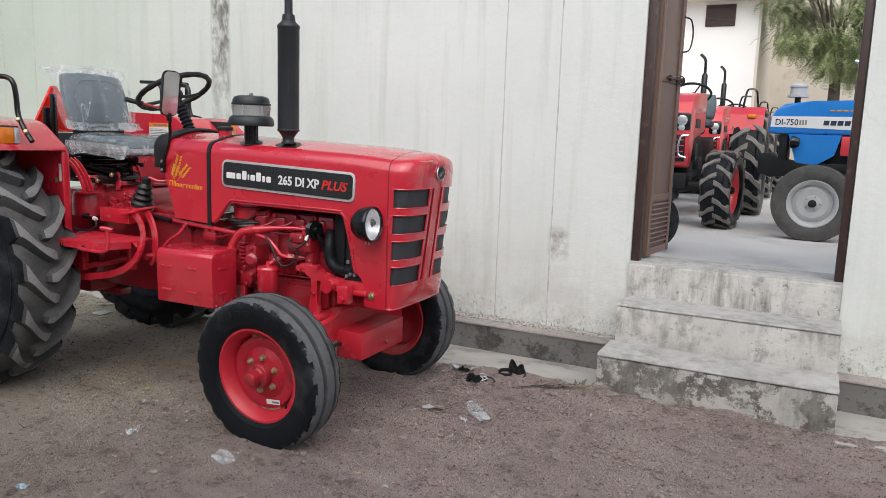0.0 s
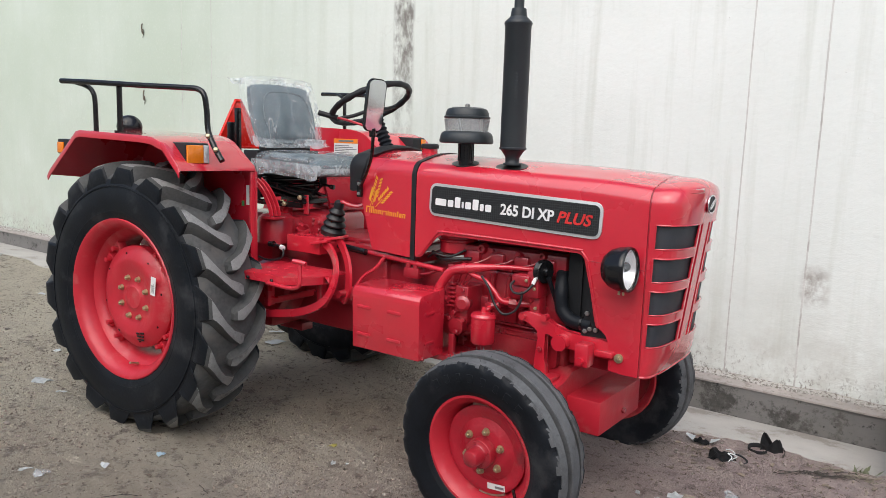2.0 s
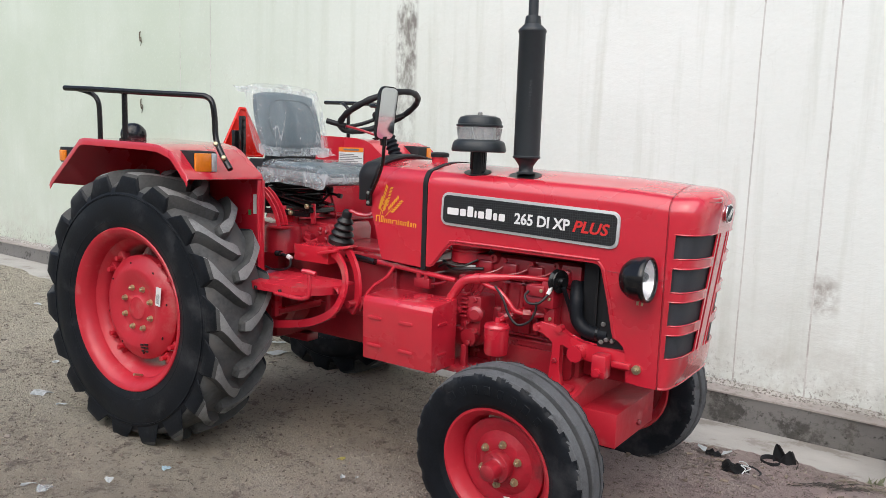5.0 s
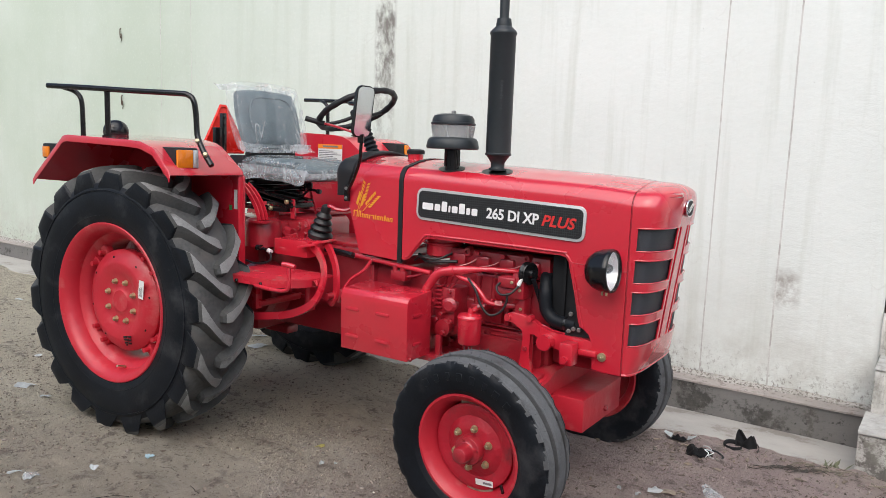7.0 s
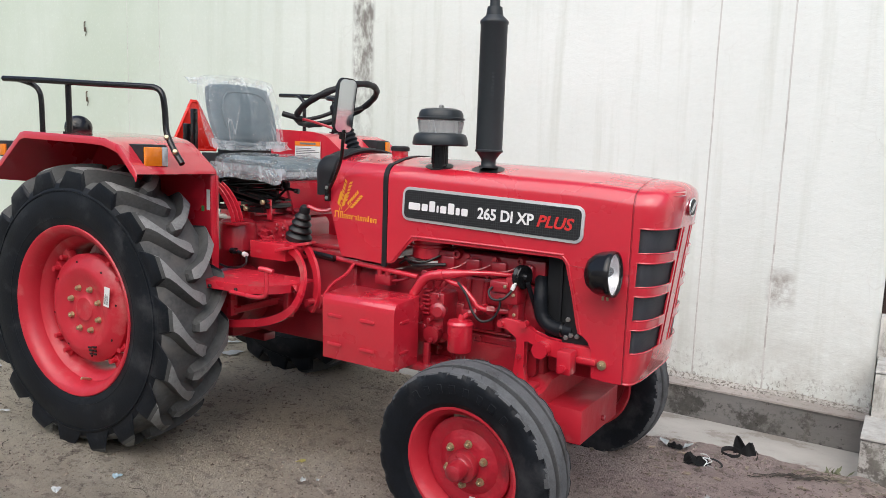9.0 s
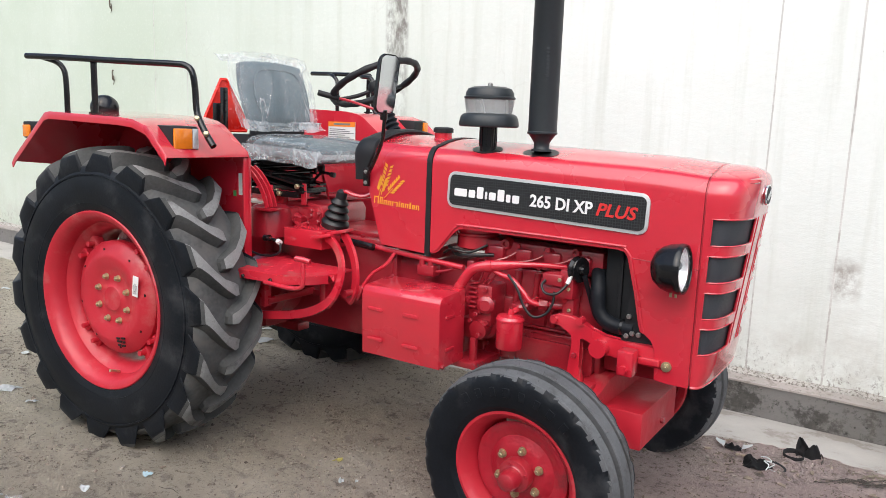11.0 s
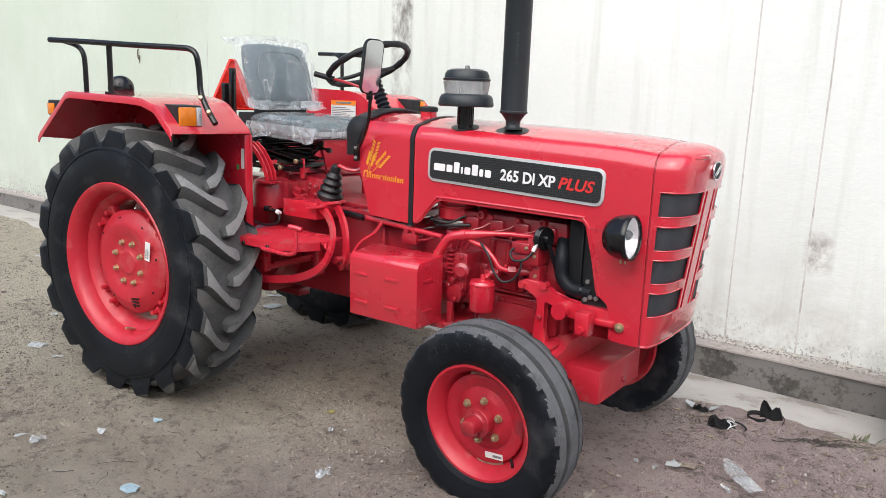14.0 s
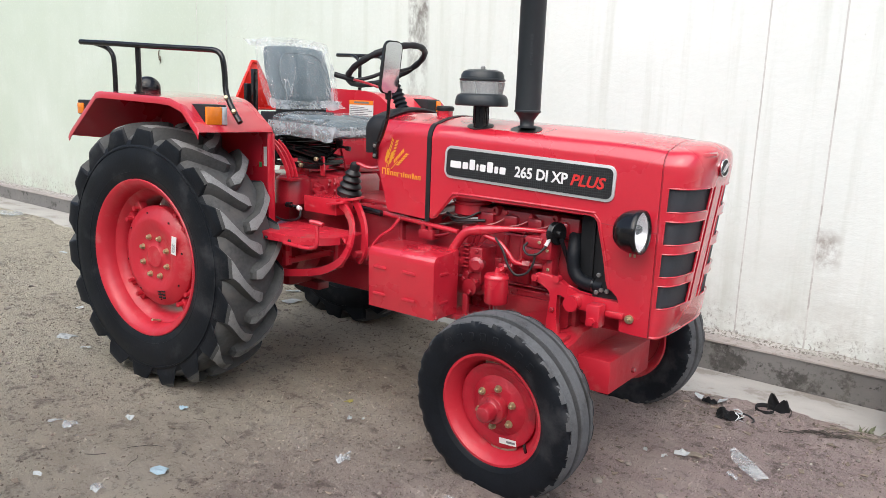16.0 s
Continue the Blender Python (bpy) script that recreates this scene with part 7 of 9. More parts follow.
    solid("post", lambda bm: tube(bm, [(-0.155 + h, s * 0.80, 1.365), (-0.157 + h, s * 0.80, 1.50), (-0.165 + h, s * 0.805, 1.55), (-0.20 + h, s * 0.815, 1.578), (-0.26 + h, s * 0.84, 1.596)], 0.0115, 10, 5), BLACK, ra)
    bolts(ra, [] if s > 0 else [(0.476, s * 0.711, 1.362), (0.527, s * 0.711, 1.306)], way=(0.55, -0.55, 0.62), r=0.0105, material=BRASS)
    return fe


fr = build_fender(-1)
fl = build_fender(1)
# stickers on the right panel, warning plate on the left
solid("sticker", lambda bm: prism(bm, [(-0.011, -0.045), (0.011, -0.045), (0.011, 0.045), (-0.011, 0.045)], 0.0015, basis((0.43, -0.459, 1.10), (1, 0, 0), (0, 0, 1))), PAPER, fr, "small white sticker", 0)
solid("sticker", lambda bm: prism(bm, [(-0.009, -0.012), (0.009, -0.012), (0.009, 0.012), (-0.009, 0.012)], 0.0015, basis((0.395, -0.459, 1.06), (1, 0, 0), (0, 0, 1))), GREEN, fr, "small green sticker", 0)
pl = solid("warning_label", lambda bm: prism(bm, [(-0.093, -0.060), (0.093, -0.060), (0.093, 0.037), (-0.093, 0.037)], 0.0015, basis((0.19, 0.4470, 1.278), (1, 0, 0), (0, 0, 1))), PAPER, fl, "white label with an orange warning band", 0)
solid("warning_band", lambda bm: prism(bm, [(-0.093, 0.012), (0.093, 0.012), (0.093, 0.037), (-0.093, 0.037)], 0.0008, basis((0.19, 0.4452, 1.278), (1, 0, 0), (0, 0, 1))), ORANGE, pl, "", 0)
for k in range(6):
    solid("print", lambda bm: prism(bm, [(-0.085, -0.054 + 0.010 * k), (0.085 - 0.03 * (k % 3), -0.054 + 0.010 * k), (0.085 - 0.03 * (k % 3), -0.050 + 0.010 * k), (-0.085, -0.050 + 0.010 * k)], 0.0004, basis((0.19, 0.4452, 1.278), (1, 0, 0), (0, 0, 1))), INK, pl, "", 0)
solid("print", lambda bm: prism(bm, [(-0.055, 0.020), (0.06, 0.020), (0.06, 0.030), (-0.055, 0.030)], 0.0004, basis((0.19, 0.4442, 1.278), (1, 0, 0), (0, 0, 1))), INK, pl, "", 0)


def build_work_lamp():
    wl = new("work_lamp")
    wl.parent = tractor
    m = Matrix.Translation((-0.285, -0.60, 1.395)) @ frame_for((-1, 0.25, -0.1))
    solid("shell", lambda bm: lathe(bm, [(0, -0.05), (0.03, -0.046), (0.050, -0.03), (0.058, -0.005), (0.060, 0.018), (0.054, 0.024), (0, 0.024)], m, 32), BLACK, wl, "black round plough lamp")
    solid("lens", lambda bm: lathe(bm, [(0.056, 0.022), (0.03, 0.032), (0, 0.035)], m, 28), LENS, wl)
    solid("bracket", lambda bm: bar(bm, [(-0.285, -0.60, 1.37), (-0.285, -0.60, 1.40)], 0.02, 0.02, (0, 1, 0), 0), BLACK, wl)


build_work_lamp()


def cushion(bm, w, d, h, m, n=14, crown=0.02, seed=0, puff=0.0, wrinkle=0.0):
    """A padded slab: w across, d long, h thick, its z up."""
    rows = []
    for face in (1, -1):
        grid = []
        for j in range(n + 1):
            row = []
            for i in range(n + 1):
                u, v = 2 * i / n - 1, 2 * j / n - 1
                # squircle outline
                k = 1 - 0.09 * (u * u) * (v * v)
                x, y = u * d / 2 * k, v * w / 2 * k
                e = min(1.0, (1 - max(abs(u), abs(v))) * 5)
                z = face * (h / 2) * (0.45 + 0.55 * math.sin(e * math.pi / 2)) + (crown * (1 - u * u) * (1 - v * v) if face > 0 else 0)
                if wrinkle:
                    q = Vector((x * 6, y * 6, face * 3 + seed))
                    z += face * wrinkle * (abs(noise.noise(q)) + 0.6 * abs(noise.noise(q * 2.3)))
                row.append(bm.verts.new(m @ Vector((x, y, z))))
            grid.append(row)
        for j in range(n):
            for i in range(n):
                bm.faces.new((grid[j][i], grid[j][i + 1], grid[j + 1][i + 1], grid[j + 1][i]))
        rows.append(grid)
    edge = lambda g: [g[0][i] for i in range(n)] + [g[j][n] for j in range(n)] + [g[n][n - i] for i in range(n)] + [g[n - j][0] for j in range(n)]
    a, b = edge(rows[0]), edge(rows[1])
    for i in range(len(a)):
        bm.faces.new((a[i], a[(i + 1) % len(a)], b[(i + 1) % len(b)], b[i]))


def build_seat():
    se = new("driver_seat")
    se.parent = tractor
    cm = pose(0.420, 0.0, 1.235, 0, 4, 0)
    bmat = Matrix.Translation((0.155, 0.0, 1.485)) @ pose(0, 0, 0, 0, 74, 0)
    solid("cushion", lambda bm: cushion(bm, 0.45, 0.42, 0.075, cm, crown=0.012), SEAT, se, "dark grey vinyl seat cushion")
    solid("backrest", lambda bm: cushion(bm, 0.42, 0.31, 0.06, bmat, crown=0.02), SEAT, se, "dark grey vinyl backrest")
    for s in (-1, 1):
        solid("bolster", lambda bm: tube(bm, [(0.30, s * 0.19, 1.275), (0.42, s * 0.20, 1.272), (0.56, s * 0.19, 1.262)], 0.03, 10, 4, 0.018), SEAT, se)
    solid("piping", lambda bm: tube(bm, [(0.232, -0.15, 1.395), (0.20, -0.165, 1.49), (0.17, -0.12, 1.585), (0.165, 0.0, 1.60), (0.17, 0.12, 1.585), (0.20, 0.165, 1.49), (0.232, 0.15, 1.395)], 0.004, 6), SEAT, se)
    solid("cushion_band", lambda bm: bar(bm, [(0.628, -0.20, 1.215), (0.634, 0.0, 1.215), (0.628, 0.20, 1.215)], 0.022, 0.003, (1, 0, 0)), SILVER, se, "pale grey band on the cushion edge")
    solid("cushion_film", lambda bm: cushion(bm, 0.50, 0.465, 0.092, cm @ pose(0, 0, 0.002), 40, 0.014, 3, 0, 0.012), FILM, se, "crumpled clear plastic wrapping")
    solid("backrest_film", lambda bm: cushion(bm, 0.50, 0.37, 0.082, bmat @ pose(-0.012, 0.0, 0.002), 40, 0.02, 9, 0, 0.007), FILM, se, "loose clear plastic wrapping")

    def skirt(bm):
        n = 30
        rows = []
        for j in range(7):
            row = []
            for i in range(n + 1):
                y = -0.255 + 0.51 * i / n
                v = j / 6
                x = 0.215 + 0.03 * v + 0.014 * noise.noise(Vector((y * 14, v * 3, 2)))
                z = 1.365 - 0.050 * v + 0.012 * noise.noise(Vector((y * 10, v * 2, 5)))
                row.append((x, y, z))
            rows.append(row)
        rings(bm, rows, closed=False, caps=False)
    solid("film_skirt", skirt, LOOSE_FILM, se)

    def flare(bm):
        n = 24
        rows = []
        for j in range(5):
            v = j / 4
            rows.append([(0.075 - 0.012 * v + 0.010 * noise.noise(Vector((i * 0.4, v * 2, 1))), -0.26 + 0.50 * i / n - 0.03 * v * (1 if i < 4 else 0), 1.628 + 0.030 * v + 0.010 * noise.noise(Vector((i * 0.3, v, 7)))) for i in range(n + 1)])
        rings(bm, rows, closed=False, caps=False)
    solid("film_flare", flare, LOOSE_FILM, se)
    solid("seat_pan", lambda bm: box(bm, (0.22, -0.19, 1.183), (0.58, 0.19, 1.196), 0.004), BLACK_MATT, se)
    solid("back_frame", lambda bm: (box(bm, (0.15, -0.16, 1.18), (0.20, 0.16, 1.36), 0.008), box(bm, (0.10, -0.11, 1.34), (0.14, 0.11, 1.52), 0.008)), BLACK_MATT, se)
    # sprung support: slanting plates on cross bars, with two upright springs at the back
    for y, w in ((-0.180, 0.035), (-0.115, 0.04), (-0.05, 0.04)):
        solid("slide_rail", lambda bm: bar(bm, [(0.10, y, 1.152), (0.30, y, 1.122), (0.515, y, 1.086)], 0.008, w, (0, 1, 0), 0), BLACK, se)
    solid("support_plate", lambda bm: prism(bm, [(0.0, -0.20), (0.415, -0.20), (0.425, -0.19), (0.425, -0.03), (0.30, 0.06), (0.0, 0.06)], 0.005, pose(0.10, 0, 1.128, 0, 9.5, 0)), BLACK, se, "black pressed-steel seat support")
    solid("spring_frame", lambda bm: (box(bm, (0.12, -0.20, 1.03), (0.50, -0.175, 1.055), 0.003), box(bm, (0.12, 0.02, 1.03), (0.42, 0.045, 1.055), 0.003), box(bm, (0.12, -0.20, 1.055), (0.15, 0.20, 1.10), 0.003), box(bm, (0.488, -0.20, 1.05), (0.515, -0.03, 1.075), 0.003)), BLACK, se)
    solid("seat_support", lambda bm: (box(bm, (0.10, -0.215, 1.05), (0.205, -0.19, 1.30), 0.006), box(bm, (0.10, 0.19, 1.05), (0.205, 0.215, 1.30), 0.006), box(bm, (0.11, -0.19, 1.12), (0.13, 0.19, 1.30), 0.004)), BLACK_MATT, se)
    for y in (-0.185, 0.185):
        solid("spring", lambda bm: tube(bm, [(0.235 + 0.020 * math.cos(k * 1.05), y + 0.020 * math.sin(k * 1.05), 1.105 + 0.0022 * k) for k in range(36)], 0.004, 6, 2), BLACK, se)
    solid("cross_bar", lambda bm: (rod(bm, (0.20, -0.195, 1.148), (0.20, 0.195, 1.148), 0.009), rod(bm, (0.33, -0.195, 1.128), (0.33, 0.05, 1.128), 0.009), bar(bm, [(0.24, -0.18, 1.145), (0.46, -0.04, 1.108)], 0.02, 0.005, (0, 0, 1), 0)), BLACK, se)
    solid("seat_bracket", lambda bm: (prism(bm, [(0.315, 0.985), (0.375, 0.985), (0.362, 1.062), (0.338, 1.062)], 0.012, basis((0, -0.16, 0), (1, 0, 0), (0, 0, 1)), 0.002), prism(bm, [(0.37, 0.985), (0.385, 0.985), (0.385, 1.055), (0.37, 1.055)], 0.03, basis((0, -0.14, 0), (1, 0, 0), (0, 0, 1)), 0.002), prism(bm, [(0.495, 1.0), (0.522, 1.0), (0.518, 1.095), (0.500, 1.095)], 0.012, basis((0, -0.16, 0), (1, 0, 0), (0, 0, 1)), 0.002)), RED, se)
    bolts(se, [(0.350, -0.174, 1.050), (0.505, -0.202, 1.083), (0.395, -0.202, 1.045)], r=0.012, material=BRASS)

    def front_drape(bm):
        n = 44
        rows = []
        for j in range(9):
            v = j / 8
            row = []
            for i in range(n + 1):
                u = i / n
                y = -0.245 + 0.49 * u
                fold = noise.noise(Vector((u * 11, v * 2.2, 4)))
                low = 1.245 - (0.050 + 0.020 * noise.noise(Vector((u * 5, 0, 8)))) * v
                row.append((0.655 + 0.008 * v + 0.014 * fold * (0.3 + v), y, low + 0.004 * fold))
            rows.append(row)
        rings(bm, rows, closed=False, caps=False)
    solid("film_fold", front_drape, LOOSE_FILM, se)

    def side_drape(bm):
        n = 44
        rows = []
        for j in range(9):
            v = j / 8
            row = []
            for i in range(n + 1):
                u = i / n
                fold = noise.noise(Vector((u * 9, v * 2.5, 14)))
                low = 1.262 - (0.066 + 0.030 * noise.noise(Vector((u * 4, 0, 3)))) * v - 0.02 * u
                row.append((0.19 + 0.47 * u, -0.238 - 0.010 * v - 0.016 * fold * (0.3 + v), low))
            rows.append(row)
        rings(bm, rows, closed=False, caps=False)
    solid("film_fold", side_drape, LOOSE_FILM, se)
    solid("data_plate", lambda bm: box(bm, (0.215, 0.10, 1.325), (0.218, 0.24, 1.36), 0.001), SILVER, se, "metal data plate")


build_seat()


def build_triangle():
    tr = new("warning_triangle")
    tr.parent = tractor
    m = basis((-0.24, 0.035, 1.40), (0, 1, 0), (-0.05, 0, 1))
    R = 0.175
    tri = []
    for a in (90, 210, 330):
        for d in (-7, 7):
            tri.append((R * math.cos(radians(a + d)) * 0.98, R * math.sin(radians(a + d)) * 0.98))
    solid("reflector", lambda bm: prism(bm, tri, 0.006, m @ pose(0, 0, -0.003), 0.001), REFLEX, tr, "red plastic slow-vehicle triangle")
    solid("triangle_rim", lambda bm: tube(bm, [m @ Vector((x * 0.93, y * 0.93, 0.004)) for x, y in tri + tri[:1]], 0.006, 8, 0), REFLEX, tr)
    solid("post", lambda bm: box(bm, (-0.20, -0.030, 1.0), (-0.175, 0.0, 1.52), 0.003), BLACK, tr, "black steel post with bolts")
    bolts(tr, [(-0.175, -0.015, 1.50), (-0.175, -0.015, 1.46), (-0.175, -0.015, 1.40)], way=(1, 0, 0), r=0.008, material=BLACK)
    solid("socket", lambda bm: (rod(bm, (-0.19, -0.06, 1.42), (-0.13, -0.10, 1.42), 0.008), box(bm, (-0.15, -0.12, 1.30), (-0.12, -0.08, 1.44), 0.005)), BLACK, tr)


build_triangle()


def build_footplate(s):
    fp = new("footplate")
    fp.parent = tractor
    def plate(bm):
        out = [(0.47, 0.30), (0.915, 0.30), (0.92, 0.40), (0.905, 0.47), (0.875, 0.525), (0.82, 0.565), (0.75, 0.585), (0.47, 0.60)]
        prism(bm, [(x, s * y) for x, y in (out if s > 0 else out[::-1])], 0.006, pose(0, 0, 0.775))
    solid("plate", plate, RED_DUSTY, fp, "red chequered footplate with dust")
    solid("skirt", lambda bm: bar(bm, [(0.47, s * 0.60, 0.762), (0.75, s * 0.585, 0.762), (0.82, s * 0.565, 0.762), (0.875, s * 0.525, 0.762), (0.905, s * 0.47, 0.762), (0.92, s * 0.40, 0.762)], 0.032, 0.005, (0.2, 1, 0), 3), RED, fp)
    first = None
    for i in range(9):
        for j in range(5):
            x, y = 0.50 + 0.055 * i, 0.33 + 0.052 * j
            if (y > 0.52 and x > 0.76) or x > 0.86:
                continue
            m = pose(x + (0.027 if j % 2 else 0), s * y, 0.781, 0, 0, 45 if (i + j) % 2 else -45)
            if first is None:
                bm = bmesh.new()
                box(bm, (-0.011, -0.003, -0.001), (0.011, 0.003, 0.002), 0.001, None, 1)
                first = part("tread_rib", bm, RED_DUSTY, fp)
                first.matrix_basis = m
            else:
                again(first, m)
    solid("brace", lambda bm: (box(bm, (0.55, s * 0.45 - 0.02, 0.60), (0.58, s * 0.45 + 0.02, 0.775), 0.004), rod(bm, (0.57, s * 0.15, 0.62), (0.57, s * 0.45, 0.62), 0.016), box(bm, (0.82, s * 0.38 - 0.02, 0.62), (0.85, s * 0.38 + 0.02, 0.775), 0.004)), RED, fp)
    if s < 0:
        solid("lock_pedal", lambda bm: (tube(bm, [(0.72, -0.60, 0.748), (0.85, -0.605, 0.745), (0.905, -0.602, 0.752), (0.922, -0.60, 0.775), (0.916, -0.595, 0.85)], 0.009, 10, 4), tube(bm, [(0.885, -0.602, 0.862), (0.916, -0.595, 0.860), (0.945, -0.588, 0.854)], 0.011, 10, 3)), RED, fp)
        bolts(fp, [(0.60, -0.60, 0.757), (0.74, -0.588, 0.757)], r=0.008, material=BLACK)


build_footplate(-1)
build_footplate(1)


def build_linkage():
    li = new("hitch")
    li.parent = tractor
    for s in (-1, 1):
        solid("lower_arm", lambda bm: bar(bm, [(-0.05, s * 0.24, 0.45), (-0.5, s * 0.33, 0.48), (-0.82, s * 0.38, 0.50)], 0.05, 0.018, (0, 1, 0)), RED_CAST, li)
        solid("lift_rod", lambda bm: rod(bm, (-0.40, s * 0.30, 0.48), (-0.28, s * 0.26, 0.95), 0.014), RED_CAST, li)
        solid("lift_arm", lambda bm: bar(bm, [(0.05, s * 0.2, 1.0), (-0.28, s * 0.26, 0.96)], 0.05, 0.025, (0, 1, 0), 0), RED_CAST, li)
    solid("drawbar", lambda bm: box(bm, (-0.42, -0.04, 0.36), (0.35, 0.04, 0.40), 0.006), RED_CAST, li)


build_linkage()

for ob in list(bpy.data.objects):
    if ob.type == "MESH" and ob.name.split(".")[0] in ("clamp", "hole", "engine_mount", "core_plug", "valve_body", "brace", "box_bracket", "bracket_bolt", "lamp_screw", "spring_frame", "seat_support", "cross_bar", "seat_bracket", "back_frame", "stem"):
        loose(ob)
for ob in tractor.children_recursive:
    if ob.name.startswith("tread_hair"):
        ob["kind"] = "stuff"


# ---- vehicles in the yard ----
TREAD_FAR = surface("dusty_tread_rubber", (0.19, 0.18, 0.165), 0.8, var=0.3, scale=14, bump=0.3)


def plain_wheel(parent, x, y, z, R, W, side, rubber, rim_mat, lugs=0, name="wheel"):
    w = new(name)
    w.parent = parent
    w.matrix_basis = pose(x, y, z, 0, 0, 0 if side < 0 else 180)
    spin = pose(0, 0, 0, 90)
    r0, h = R * 0.60, W / 2
    bm = bmesh.new()
    half = [(r0, h * 0.75), (r0 + (R - r0) * 0.25, h * 0.97), (r0 + (R - r0) * 0.6, h), (R * 0.965, h * 0.85), (R * 0.985, h * 0.6)]
    half += [(R * 0.95, h * 0.55), (R * 0.95, h * 0.4), (R, h * 0.36), (R, h * 0.12), (R * 0.955, h * 0.1), (R * 0.955, 0)] if not lugs else [(R * 0.955, h * 0.5), (R * 0.96, 0)]
    lathe(bm, half + [(r, -q) for r, q in half[-2::-1]] + [(r0 * 0.96, -h * 0.6), (r0 * 0.96, h * 0.6)], spin, 56, closed=True)
    part("tyre", bm, rubber, w)
    bm = bmesh.new()
    for k in range(lugs):
        for s in (1, -1):
            base = 360 / lugs * (k + (0.5 if s < 0 else 0))
            loops = []
            for yy, da, rt, hw in ((-0.06, 0.0, 1.0, 3.8), (0.3, 3.0, 1.005, 3.0), (0.7, 10, 1.0, 3.4), (0.98, 15, 0.985, 4.6), (1.03, 16.5, 0.91, 5.0)):
                loops.append([(R * r * math.cos(radians(base + da + q)), s * yy * h, R * r * math.sin(radians(base + da + q))) for r, q in ((0.90, hw * 1.7), (rt, hw * 0.85), (rt, -hw * 0.85), (0.90, -hw * 1.7))])
            rings(bm, loops)
    if lugs:
        part("tread", bm, TREAD_FAR, w, "dusty grey chevron tread lugs")["kind"] = "stuff"
    else:
        bm.free()
    bm = bmesh.new()
    lathe(bm, [(r0 * 1.04, h * 0.78), (r0 * 1.05, h * 0.72), (r0 * 0.95, h * 0.55), (r0 * 0.90, h * 0.1), (r0 * 0.95, -h * 0.6), (r0 * 0.85, -h * 0.6), (r0 * 0.80, h * 0.1), (r0 * 0.9, h * 0.6), (r0 * 0.98, h * 0.78)], spin, 48, closed=True)
    part("rim", bm, rim_mat, w)
    bm = bmesh.new()
    lathe(bm, [(0, h * 0.45), (r0 * 0.3, h * 0.45), (r0 * 0.36, h * 0.35), (r0 * 0.62, h * 0.42), (r0 * 0.82, h * 0.15), (r0 * 0.82, 0), (0, 0.05 * h)], spin, 40)
    part("disc", bm, rim_mat, w)
    bm = bmesh.new()
    lathe(bm, [(r0 * 0.17, h * 0.4), (r0 * 0.16, h * 0.75), (r0 * 0.09, h * 0.85), (0, h * 0.86)], spin, 20)
    part("hub_cap", bm, BLACK_MATT, w)
    for k in range(5):
        a = 2 * math.pi * k / 5
        bm = bmesh.new()
        rod(bm, (r0 * 0.3 * math.cos(a), -h * 0.4, r0 * 0.3 * math.sin(a)), (r0 * 0.3 * math.cos(a), -h * 0.52, r0 * 0.3 * math.sin(a)), r0 * 0.04, seg=6)
        part("wheel_nut", bm, STEEL, w)
    return w


def side_shell(bm, outline, half, taper=0.0, bevel=0.02):
    """A body from a side outline in x and z, half wide to both sides."""
    m = Matrix(((1, 0, 0, 0), (0, 0, 1, -half), (0, 1, 0, 0), (0, 0, 0, 1)))
    prism(bm, outline, 2 * half, m, bevel)


